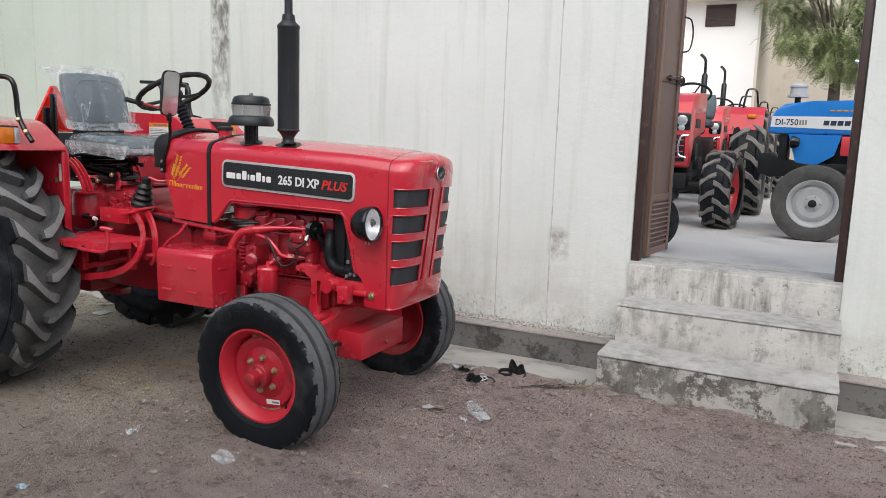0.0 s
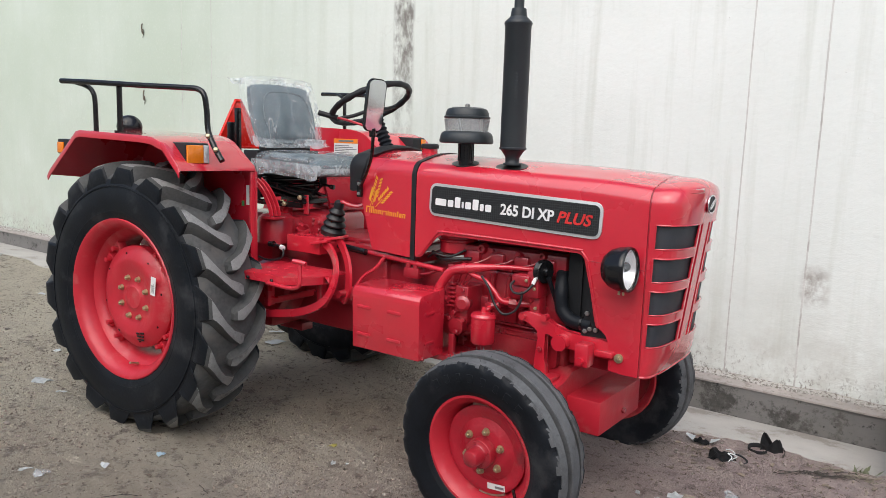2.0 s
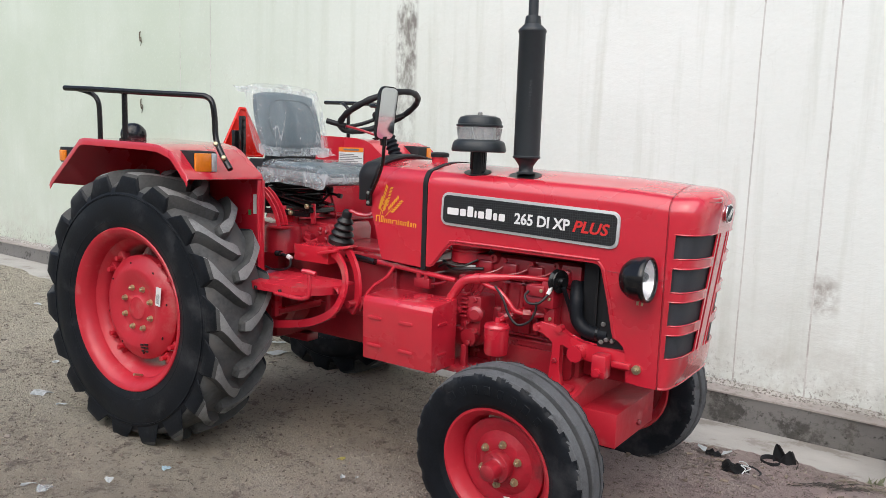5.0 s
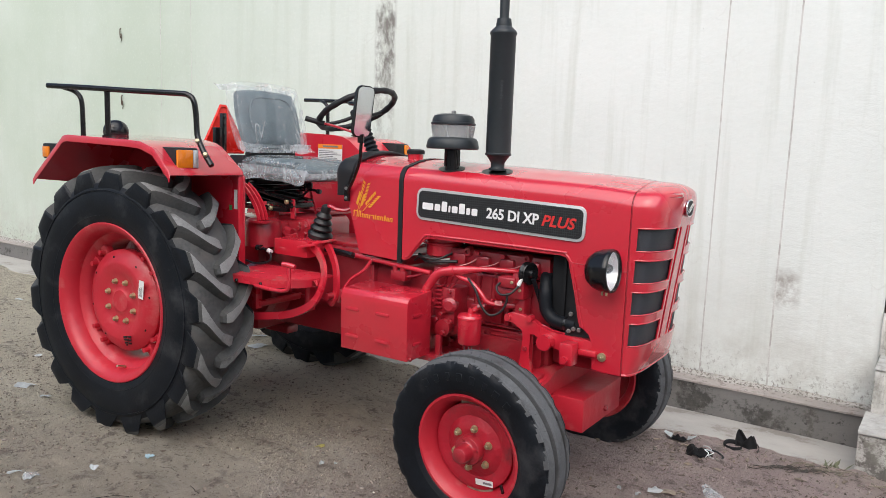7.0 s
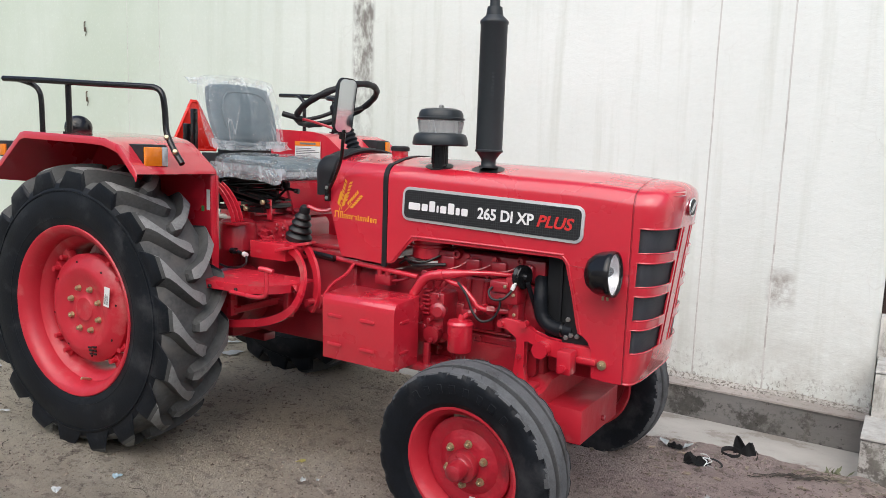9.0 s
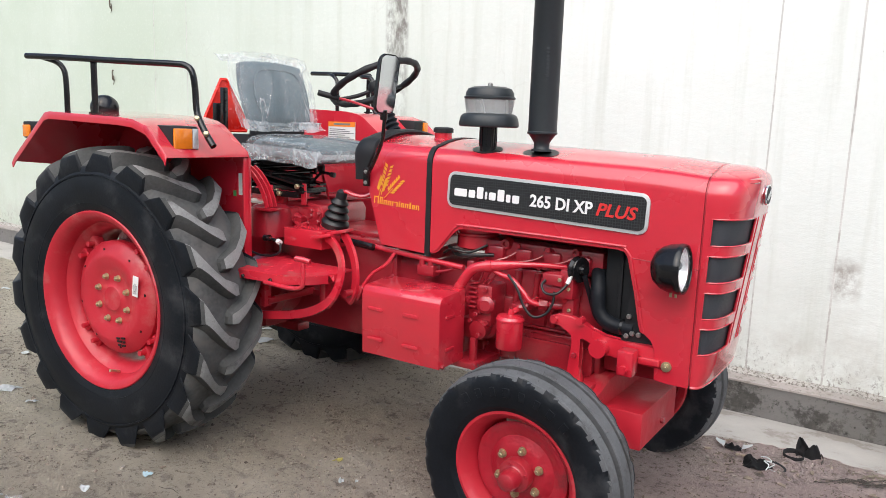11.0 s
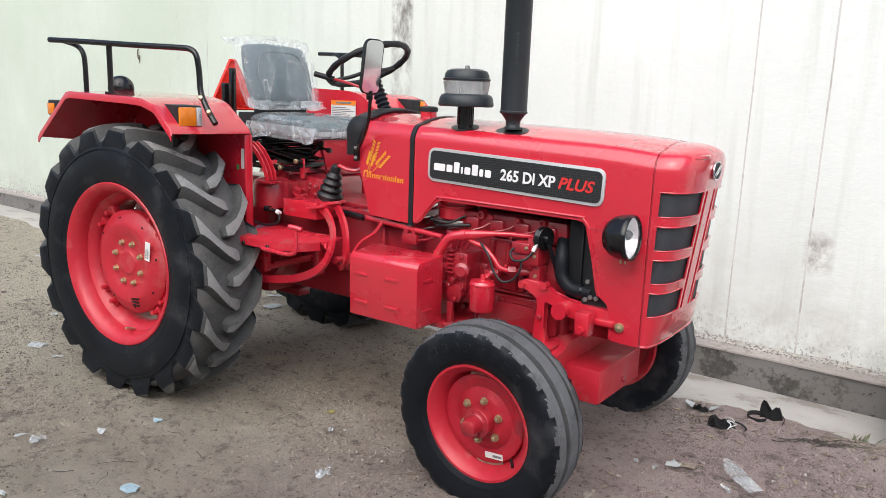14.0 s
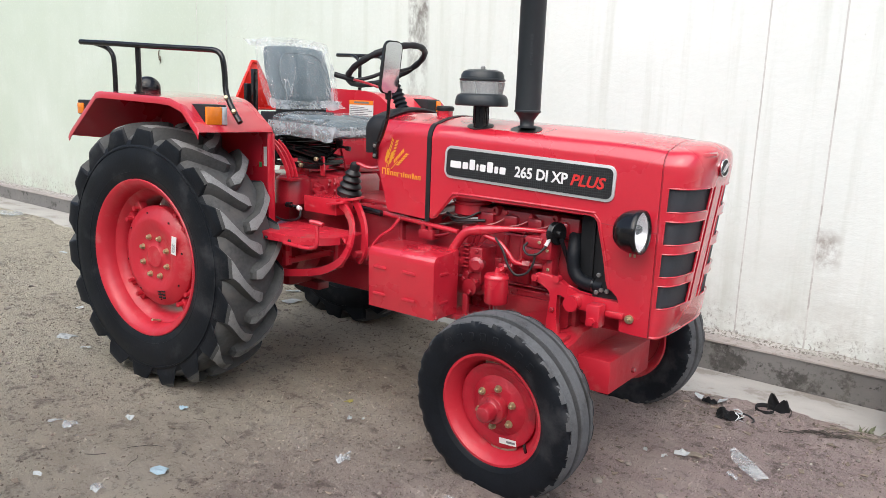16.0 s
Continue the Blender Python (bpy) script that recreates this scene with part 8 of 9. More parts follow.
def build_red_tractor(m, label):
    tr = thing("tractor", m, label, "tractor", "tractors in the yard")
    solid("bonnet", lambda bm: side_shell(bm, [(1.05, 1.02), (1.05, 1.46), (1.3, 1.47), (1.9, 1.42), (2.16, 1.34), (2.26, 1.20), (2.28, 0.90), (2.24, 0.66), (2.12, 0.62), (2.05, 0.70), (1.98, 0.98)], 0.215, 0, 0.035), PINK_RED, tr, "sloping red bonnet")
    solid("grille", lambda bm: box(bm, (2.25, -0.17, 0.70), (2.285, 0.17, 0.98), 0.01), BLACK_MATT, tr)
    for s in (-1, 1):
        solid("lamp_bezel", lambda bm: box(bm, (2.19, s * 0.125 - 0.088, 1.02), (2.284, s * 0.125 + 0.088, 1.21), 0.03), BLACK, tr, "black headlamp bezel")
        solid("headlamp", lambda bm: lathe(bm, [(0.050, -0.01), (0.055, 0.004), (0.035, 0.013), (0, 0.016)], Matrix.Translation((2.284, s * 0.125, 1.13)) @ frame_for((1, 0, 0)), 20), LENS_FAR, tr, "round clear headlamp")
        solid("headlamp", lambda bm: lathe(bm, [(0.030, -0.01), (0.034, 0.004), (0.02, 0.010), (0, 0.012)], Matrix.Translation((2.284, s * 0.125, 1.055)) @ frame_for((1, 0, 0)), 16), LENS_FAR, tr)
        solid("side_vent", lambda bm: box(bm, (1.55, s * 0.217 - 0.004, 1.06), (1.92, s * 0.217 + 0.004, 1.16), 0.003), BLACK_MATT, tr)
        solid("decal", lambda bm: side_shell(bm, [(1.12, 1.30), (1.95, 1.27), (2.05, 1.20), (1.12, 1.26)], 0.002, 0, 0), LENS_FAR, tr, "silver stripe decal").matrix_basis = pose(0, s * 0.2165, 0)
        solid("step", lambda bm: box(bm, (0.62, s * 0.42 - 0.14, 0.50), (0.95, s * 0.42 + 0.14, 0.53), 0.006), BLACK_MATT, tr)
        solid("front_hub", lambda bm: rod(bm, (1.95, s * 0.30, 0.43), (1.95, s * 0.46, 0.41), 0.085), BLACK_MATT, tr)
        for z in (0.74, 0.80, 0.86, 0.92):
            solid("grille_bar", lambda bm: box(bm, (2.283, s * 0.085 - 0.075, z), (2.292, s * 0.085 + 0.075, z + 0.012), 0.002), PINK_RED, tr)
        solid("grille_trim", lambda bm: tube(bm, [(2.27, s * 0.20, 0.98), (2.295, s * 0.12, 0.95), (2.295, s * 0.11, 0.78), (2.29, s * 0.19, 0.74)], 0.014, 8), CHROME, tr)
        solid("fender", lambda bm: (side_shell(bm, [(-0.50, 1.05), (-0.42, 1.24), (-0.20, 1.36), (0.28, 1.36), (0.44, 1.26), (0.50, 1.02), (0.48, 1.02), (0.41, 1.24), (0.26, 1.335), (-0.2, 1.335), (-0.40, 1.22), (-0.48, 1.05)], 0.20, 0, 0.0)), PINK_RED, tr).matrix_basis = pose(0, s * 0.62, 0)
        solid("fender_side", lambda bm: side_shell(bm, [(-0.50, 1.05), (-0.42, 1.24), (-0.20, 1.355), (0.28, 1.355), (0.44, 1.25), (0.50, 1.02), (0.40, 0.62), (-0.35, 0.62)], 0.01, 0, 0), PINK_RED, tr).matrix_basis = pose(0, s * 0.43, 0)
        solid("indicator", lambda bm: box(bm, (0.43, s * 0.68 - 0.05, 1.22), (0.475, s * 0.68 + 0.05, 1.27), 0.008), AMBER, tr)
        solid("grab_rail", lambda bm: tube(bm, [(0.30, s * 0.56, 1.35), (0.27, s * 0.58, 1.52), (0.2, s * 0.6, 1.58), (-0.25, s * 0.66, 1.60), (-0.31, s * 0.68, 1.50), (-0.32, s * 0.7, 1.35)], 0.013, 8), BLACK, tr)
        solid("grab_rail", lambda bm: tube(bm, [(0.22, s * 0.50, 1.35), (0.2, s * 0.52, 1.46), (0.1, s * 0.54, 1.50), (-0.25, s * 0.6, 1.52)], 0.011, 8), BLACK, tr)
        plain_wheel(tr, 0.0, s * 0.66, 0.66, 0.67, 0.40, s, RUBBER, PINK_RED, 18, "rear_wheel")
        fw = plain_wheel(tr, 1.95, s * 0.55, 0.41, 0.42, 0.30, s, RUBBER, PINK_RED, 14, "front_wheel")
        fw.matrix_basis = fw.matrix_basis @ pose(0, 0, 0, 0, 0, -7)
    solid("engine", lambda bm: (box(bm, (1.1, -0.18, 0.5), (2.0, 0.18, 1.0), 0.03), box(bm, (1.3, -0.24, 0.6), (1.6, 0.24, 0.75), 0.02), box(bm, (1.7, -0.23, 0.7), (1.85, 0.23, 0.9), 0.02)), BLACK_MATT, tr)
    solid("gearbox", lambda bm: box(bm, (-0.2, -0.2, 0.45), (1.1, 0.2, 0.95), 0.04), BLACK_MATT, tr)
    solid("front_axle", lambda bm: (rod(bm, (1.95, -0.50, 0.43), (1.95, 0.50, 0.43), 0.06), box(bm, (1.7, -0.2, 0.42), (2.2, 0.2, 0.58), 0.02)), BLACK_MATT, tr)
    solid("dash", lambda bm: box(bm, (0.92, -0.2, 1.0), (1.05, 0.2, 1.38), 0.03), BLACK_MATT, tr)
    solid("seat_cushion", lambda bm: cushion(bm, 0.44, 0.4, 0.1, pose(0.3, 0, 1.14)), SEAT, tr)
    solid("seat_back", lambda bm: cushion(bm, 0.42, 0.34, 0.09, Matrix.Translation((0.05, 0, 1.36)) @ pose(0, 0, 0, 0, 78, 0)), SEAT, tr)
    sm = Matrix.Translation((0.72, 0, 1.50)) @ pose(0, 0, 0, 0, -30, 0)
    def wheel(bm):
        pts = [sm @ Vector((0.21 * math.cos(a), 0.21 * math.sin(a), 0)) for a in np.linspace(0, 2 * math.pi, 33)]
        tube(bm, pts, 0.015, 8, 0)
        for a in (0.5, 2.6, 4.7):
            rod(bm, sm @ Vector((0, 0, -0.03)), sm @ Vector((0.21 * math.cos(a), 0.21 * math.sin(a), 0)), 0.009)
        rod(bm, sm @ Vector((0, 0, 0)), sm @ Vector((0, 0, -0.3)), 0.02)
    solid("steering_wheel", wheel, BLACK_MATT, tr)
    ex = pose(1.45, -0.18, 1.3)
    solid("silencer", lambda bm: lathe(bm, [(0.03, 0), (0.045, 0.15), (0.045, 0.62), (0.03, 0.65), (0.022, 0.65)], ex, 20), BLACK, tr)
    solid("tailpipe", lambda bm: tube(bm, [(1.45, -0.18, 1.82), (1.45, -0.18, 2.08), (1.45, -0.195, 2.17), (1.44, -0.26, 2.24)], 0.022, 10), BLACK, tr)
    return tr


# local x ahead: these face the doorway
red_a = build_red_tractor(pose(-1.36, 10.38, YARD - 0.003, 0, 0, -89), "pale red tractor with black exhaust parked in the yard")
copy_thing(red_a, pose(-1.44, 13.7, YARD - 0.003, 0, 0, -89))
copy_thing(red_a, pose(-1.38, 15.7, YARD - 0.003, 0, 0, -89))


def build_blue_tractor():
    tr = thing("tractor", pose(1.97, 8.45, YARD - 0.003, 0, 0, 180 - 2), "bright blue tractor with white stripe and grey rims", "tractor", "tractors in the yard")
    solid("bonnet", lambda bm: side_shell(bm, [(0.95, 0.86), (0.95, 1.13), (1.4, 1.145), (1.95, 1.13), (2.20, 1.10), (2.28, 1.04), (2.325, 0.95), (2.335, 0.83), (2.32, 0.80), (1.1, 0.80)], 0.25, 0, 0.03), BLUE, tr, "glossy blue bonnet")
    for s in (-1, 1):
        solid("stripe", lambda bm: side_shell(bm, [(0.96, 0.84), (0.96, 0.985), (2.305, 0.975), (2.315, 0.87)], 0.002, 0, 0), WHITE_LETTER, tr, "white side stripe").matrix_basis = pose(0, s * 0.252, 0)
        solid("nose_side", lambda bm: side_shell(bm, [(2.14, 0.80), (2.05, 0.51), (1.86, 0.50), (1.71, 0.60), (1.66, 0.80)], 0.01, 0, 0), BLUE, tr).matrix_basis = pose(0, s * 0.24, 0)
        solid("headlamp", lambda bm: lathe(bm, [(0, -0.06), (0.04, -0.05), (0.06, -0.01), (0.064, 0.02), (0.05, 0.03), (0, 0.035)], Matrix.Translation((2.08, s * 0.29, 0.72)) @ frame_for((1, 0, 0)), 22), BLACK, tr)
        solid("lens", lambda bm: lathe(bm, [(0.056, 0.02), (0.03, 0.035), (0, 0.04)], Matrix.Translation((2.08, s * 0.29, 0.72)) @ frame_for((1, 0, 0)), 22), LENS, tr)
        plain_wheel(tr, 1.84, s * 0.60, 0.362, 0.372, 0.20, s, DUSTY_RUBBER, RIM_GREY, 0, "front_wheel")
        plain_wheel(tr, 0.0, s * 0.66, 0.66, 0.67, 0.34, s, DUSTY_RUBBER, RIM_GREY, 18, "rear_wheel")
    m = basis((2.295, 0.2555, 0.890), (-1, 0, 0), (0, 0, 1))
    words("lettering", "DI-750", 0.085, BLUE_INK, tr, m @ pose(0.02, 0, 0), 0, 0.001, 0.001, 0.21)
    for k, h in enumerate((0.05, 0.05, 0.05)):
        solid("bar", lambda bm: prism(bm, [(0.245 + 0.025 * k, 0.002), (0.262 + 0.025 * k, 0.002), (0.262 + 0.025 * k, 0.002 + h), (0.245 + 0.025 * k, 0.002 + h)], 0.001, m), STEEL, tr, "", 0)
    for k, w in enumerate((0.05, 0.05, 0.05, 0.05)):
        solid("bar", lambda bm: prism(bm, [(0.46 + 0.062 * k, 0.004), (0.46 + w + 0.062 * k, 0.004), (0.465 + w + 0.062 * k, 0.05), (0.465 + 0.062 * k, 0.05)], 0.001, m), BLUE_INK, tr, "", 0)
    for k in range(4):
        solid("bar", lambda bm: prism(bm, [(0.50 + 0.06 * k, 0.142), (0.55 + 0.06 * k, 0.142), (0.555 + 0.06 * k, 0.155), (0.51 + 0.06 * k, 0.155)], 0.001, m @ pose(0, 0, -0.001)), GOLD, tr, "", 0)
    solid("engine", lambda bm: (box(bm, (1.0, -0.18, 0.42), (1.9, 0.18, 0.80), 0.03), box(bm, (1.25, -0.22, 0.5), (1.45, 0.22, 0.68), 0.02), rod(bm, (1.2, -0.2, 0.72), (1.7, -0.2, 0.66), 0.03)), BLACK_MATT, tr)
    solid("front_beam", lambda bm: (box(bm, (1.45, -0.20, 0.44), (2.24, 0.20, 0.52), 0.01), side_shell(bm, [(2.40, 0.40), (2.40, 0.60), (2.32, 0.61), (2.16, 0.53), (1.90, 0.50), (1.90, 0.40), (2.28, 0.36)], 0.27, 0, 0.012)), BLACK_MATT, tr, "black channel front bumper")
    solid("grille", lambda bm: box(bm, (2.14, -0.21, 0.50), (2.22, 0.21, 0.80), 0.01), BLACK_MATT, tr)
    solid("front_axle", lambda bm: box(bm, (1.76, -0.52, 0.36), (1.90, 0.52, 0.46), 0.02), BLACK_MATT, tr)
    solid("gearbox", lambda bm: box(bm, (-0.2, -0.2, 0.42), (1.0, 0.2, 0.82), 0.04), BLACK_MATT, tr)
    solid("bracket", lambda bm: box(bm, (1.56, 0.20, 0.60), (1.66, 0.26, 0.79), 0.01), PINK_RED, tr)
    pm = pose(2.10, 0.05, 1.09)
    solid("precleaner_stem", lambda bm: lathe(bm, [(0.03, 0), (0.03, 0.09)], pm, 16), BLACK, tr)
    solid("precleaner", lambda bm: lathe(bm, [(0.10, 0.085), (0.10, 0.105), (0.078, 0.11), (0.078, 0.18), (0.085, 0.183), (0.085, 0.20), (0.06, 0.225), (0, 0.23)], pm, 28), RIM_GREY, tr, "grey dusty pre-cleaner")
    solid("silencer", lambda bm: lathe(bm, [(0.022, 0), (0.022, 0.12), (0.036, 0.14), (0.036, 0.34), (0.02, 0.36)], pose(1.56, 0.02, 1.0), 20), STACK, tr, "grey upright silencer")
    solid("tailpipe", lambda bm: tube(bm, [(1.56, 0.02, 1.35), (1.56, 0.02, 1.45), (1.575, 0.02, 1.51), (1.62, 0.02, 1.535)], 0.018, 10), CHROME, tr, "bent chrome tailpipe")
    solid("dash", lambda bm: box(bm, (0.82, -0.22, 0.85), (0.95, 0.22, 1.2), 0.03), BLACK_MATT, tr)
    for s in (-1, 1):
        solid("fender", lambda bm: side_shell(bm, [(-0.5, 0.95), (-0.4, 1.15), (0.3, 1.17), (0.48, 0.95), (0.45, 0.93), (0.28, 1.14), (-0.38, 1.12)], 0.2, 0, 0), BLUE, tr).matrix_basis = pose(0, s * 0.62, 0)
    for ob in tr.children:
        if not ob.name.startswith(("front_wheel", "rear_wheel", "front_axle", "gearbox")):
            ob.location.z += 0.22


BLUE_INK = surface("dark_blue_print", (0.02, 0.03, 0.07), 0.5, var=0.05, bump=0.0)
build_blue_tractor()


def build_drum(x, y, h, r, label):
    dr = thing("post", pose(x, y, YARD - 0.003, 0, 0, 0), label, "post")
    solid("post_body", lambda bm: lathe(bm, [(r, 0), (r * 0.98, h), (r * 0.9, h + 0.03), (0, h + 0.035)], Matrix(), 20), PLASTER_FAR, dr)


build_drum(0.02, 15.0, 1.62, 0.16, "stout rounded grey masonry post by the tree")


def build_machine_stand_in():
    # made-up slats and wheel in place of a mostly hidden red machine
    cu = thing("cultivator", pose(-1.28, 6.25, YARD - 0.003), "made-up red slats on a dark rubber wheel, for a mostly hidden machine behind the door", "implement")
    plain_wheel(cu, 0.17, -0.05, 0.255, 0.26, 0.15, -1, RUBBER, PINK_RED)
    for k in range(7):
        solid("slat", lambda bm: box(bm, (-0.3, -0.02, 0.52 + 0.065 * k), (0.35, 0.02, 0.555 + 0.065 * k), 0.006), PINK_RED, cu)
    for x in (-0.28, 0.27):
        solid("upright", lambda bm: box(bm, (x, 0.022, 0.26 if x > 0 else 0.0), (x + 0.05, 0.06, 1.0), 0.005), BLACK_MATT, cu)


build_machine_stand_in()


# ---- litter on the ground ----
PLASTIC = glass("torn_plastic_sheet", rough=0.22, alpha=0.32, folds=0.8)
WHITE_SCRAP = surface("white_paper_scrap", (0.66, 0.69, 0.70), 0.7, var=0.1, scale=30, bump=0.2, random_tint=0.12)
CARD_SCRAP = surface("brown_card", (0.40, 0.34, 0.28), 0.85, var=0.2, scale=20, bump=0.2)
BLUE_SCRAP = surface("pale_blue_scrap", (0.52, 0.68, 0.76), 0.6, var=0.1, scale=30, bump=0.2)
YELLOW_SCRAP = surface("yellow_scrap", (0.55, 0.50, 0.16), 0.7, var=0.15, scale=30, bump=0.2)


def scrap(x, y, w, d, turn, material, label, seed, curl=0.012, name="paper_scrap", category="litter"):
    """A torn, slightly crumpled flat piece that lies on the earth."""
    rnd = random.Random(seed)
    bm = bmesh.new()
    n = 9
    rim = []
    for k in range(n):
        a = 2 * math.pi * k / n
        c, s_ = math.cos(a), math.sin(a)
        q = max(abs(c), abs(s_))
        f = rnd.uniform(0.72, 1.05)
        rim.append((w / 2 * c / q * f, d / 2 * s_ / q * f))
    g = [bm.verts.new((0, 0, 0.012 + curl * 0.4))]
    mid = [bm.verts.new((x_ * 0.55, y_ * 0.55, 0.010 + curl * rnd.uniform(0, 1))) for x_, y_ in rim]
    out = [bm.verts.new((x_, y_, 0.006 + curl * rnd.uniform(0, 1.2))) for x_, y_ in rim]
    for k in range(n):
        j = (k + 1) % n
        bm.faces.new((g[0], mid[k], mid[j]))
        bm.faces.new((mid[k], out[k], out[j], mid[j]))
    bmesh.ops.solidify(bm, geom=list(bm.faces), thickness=0.0012)
    ob = part(name, bm, material, None, "", 0)
    ob.matrix_world = pose(x, y, ground_height(x, y) - 0.004, 0, 0, turn)
    return tagged(ob, label, category, "litter on the earth")


WP, BP = "small torn white paper scrap lying on the earth", "pale blue paper scrap lying on the earth"
for args in ((-4.673, 2.096, 0.115, 0.085, 20, WHITE_SCRAP, WP, 1), (-4.397, 2.067, 0.055, 0.035, 30, WHITE_SCRAP, WP, 2), (-3.333, 1.963, 0.052, 0.030, 10, BLUE_SCRAP, BP, 3),
             (-2.901, 1.583, 0.075, 0.062, 25, BLUE_SCRAP, BP, 4), (-3.429, 1.765, 0.045, 0.030, 5, WHITE_SCRAP, WP, 5), (-3.598, 1.528, 0.060, 0.014, 50, WHITE_SCRAP, WP, 6),
             (-2.714, 2.379, 0.040, 0.022, -30, WHITE_SCRAP, WP, 7), (-2.665, 2.415, 0.014, 0.012, 0, WHITE_SCRAP, WP, 8), (-1.476, 3.035, 0.062, 0.055, -15, WHITE_SCRAP, WP, 9),
             (-1.435, 3.066, 0.070, 0.06, 20, CARD_SCRAP, "torn cardboard scrap lying on the earth", 10), (-1.610, 2.985, 0.022, 0.016, 0, WHITE_SCRAP, WP, 11), (-1.53, 2.985, 0.028, 0.02, 40, WHITE_SCRAP, WP, 12),
             (-1.977, 3.479, 0.085, 0.030, 10, WHITE_SCRAP, WP, 13), (-3.219, 1.29, 0.05, 0.018, 20, WHITE_SCRAP, WP, 14), (-5.181, 2.434, 0.06, 0.035, 20, WHITE_SCRAP, WP, 15),
             (-2.41, 1.54, 0.055, 0.04, 15, BLUE_SCRAP, BP, 16), (-2.838, 2.498, 0.048, 0.018, 60, YELLOW_SCRAP, "crumpled yellow wrapper scrap on the earth", 17), (-5.572, 2.892, 0.06, 0.03, 5, YELLOW_SCRAP, "crumpled yellow wrapper scrap on the earth", 18),
             (-6.9, 3.15, 0.08, 0.05, 5, WHITE_SCRAP, WP, 19), (-1.237, 2.222, 0.03, 0.008, 30, WHITE_SCRAP, WP, 20), (-4.355, 3.468, 0.14, 0.10, 12, WHITE_SCRAP, WP, 21), (-4.52, 3.62, 0.12, 0.06, 40, WHITE_SCRAP, WP, 22)):
    scrap(*args)
CP = "torn clear plastic film scrap on the earth"
for args in ((-3.506, 1.552, 0.09, 0.07, 0, PLASTIC, CP, 31), (-2.485, 2.115, 0.035, 0.085, -8, PLASTIC, CP, 32), (-1.243, 3.112, 0.085, 0.30, 38, PLASTIC, CP, 33), (-1.928, 2.085, 0.13, 0.075, -25, PLASTIC, CP, 34),
             (-2.455, 2.087, 0.04, 0.06, -20, PLASTIC, CP, 35), (-2.956, 1.373, 0.06, 0.05, 0, PLASTIC, CP, 36), (-9.149, 3.662, 0.5, 0.3, 10, PLASTIC, "crumpled clear plastic sheet by the wall", 37), (-1.262, 2.985, 0.05, 0.03, 0, PLASTIC, CP, 38)):
    scrap(*args, curl=0.02, name="plastic_scrap")


def crumple(x, y, turn, seed, spread, label, strap):
    """A dropped piece of black cloth with a loose strap."""
    cl = thing("cloth_scrap", pose(x, y, ground_height(x, y) - 0.003, 0, 0, turn), label, "litter", "litter on the earth")
    def cloth(bm):
        n = 16
        rows = []
        for j in range(n + 1):
            row = []
            for i in range(n + 1):
                u, v = 2 * i / n - 1, 2 * j / n - 1
                k = 1 - 0.25 * u * u * v * v
                q = Vector((u * 1.3 + seed, v * 1.3, 0.5))
                z = 0.006 + spread[2] * max(0, (0.35 + 0.9 * noise.noise(q) + 0.25 * noise.noise(q * 2.5))) * (1 - 0.6 * max(abs(u), abs(v)))
                row.append((spread[0] * u * k * (0.8 + 0.3 * noise.noise(Vector((v * 2, seed, 1)))), spread[1] * v * k * (0.8 + 0.3 * noise.noise(Vector((u * 2, seed, 4)))), z))
            rows.append(row)
        rings(bm, rows, closed=False, caps=False)
        bmesh.ops.solidify(bm, geom=list(bm.faces), thickness=0.003)
    solid("cloth", cloth, FABRIC, cl)
    for pts, mat, r in strap:
        solid("strap", lambda bm: tube(bm, pts, r * 0.8, 6, 5, min(r * 0.5, 0.0022)), mat, cl)


crumple(-1.452, 3.575, 13, 3, (0.074, 0.062, 0.062), "dropped black cloth mask with white cords on the earth", [
    ([(0.028, -0.052, 0.012), (0.040, -0.025, 0.026), (0.022, -0.008, 0.034), (0.052, 0.006, 0.030), (0.034, 0.030, 0.036), (0.012, 0.042, 0.030)], WHITE_SCRAP, 0.0030),
    ([(0.022, -0.008, 0.036), (0.062, -0.012, 0.028), (0.040, -0.038, 0.018), (0.066, -0.046, 0.010)], WHITE_SCRAP, 0.0026),
    ([(0.045, -0.050, 0.008), (0.088, -0.040, 0.009), (0.104, -0.012, 0.014), (0.080, 0.014, 0.022), (0.045, 0.022, 0.026)], FABRIC, 0.0060)])
crumple(-1.575, 3.665, 5, 12, (0.048, 0.030, 0.030), "dropped dark cloth strip with white ends on the earth", [])


def white_tips():
    """The strip's two pale pointed ends, curled up from the earth."""
    strip = [o for o in bpy.data.objects if o.name.startswith("cloth_scrap")][-1]
    for s, up in ((-1, 0.012), (1, 0.016)):
        bm = bmesh.new()
        rings(bm, [[(s * (0.036 + u * 0.040), y0 * (1 - u * 0.65) * 0.032 + 0.010 * u, 0.014 + up * u * (0.4 + 0.6 * u) + 0.006 * y0 * y0) for y0 in (-1, -0.5, 0, 0.5, 1)] for u in (0, 0.25, 0.5, 0.75, 1.0)], closed=False, caps=False)
        bmesh.ops.solidify(bm, geom=list(bm.faces), thickness=0.002)
        part("white_end", bm, WHITE_SCRAP, strip, "white cloth end")


white_tips()


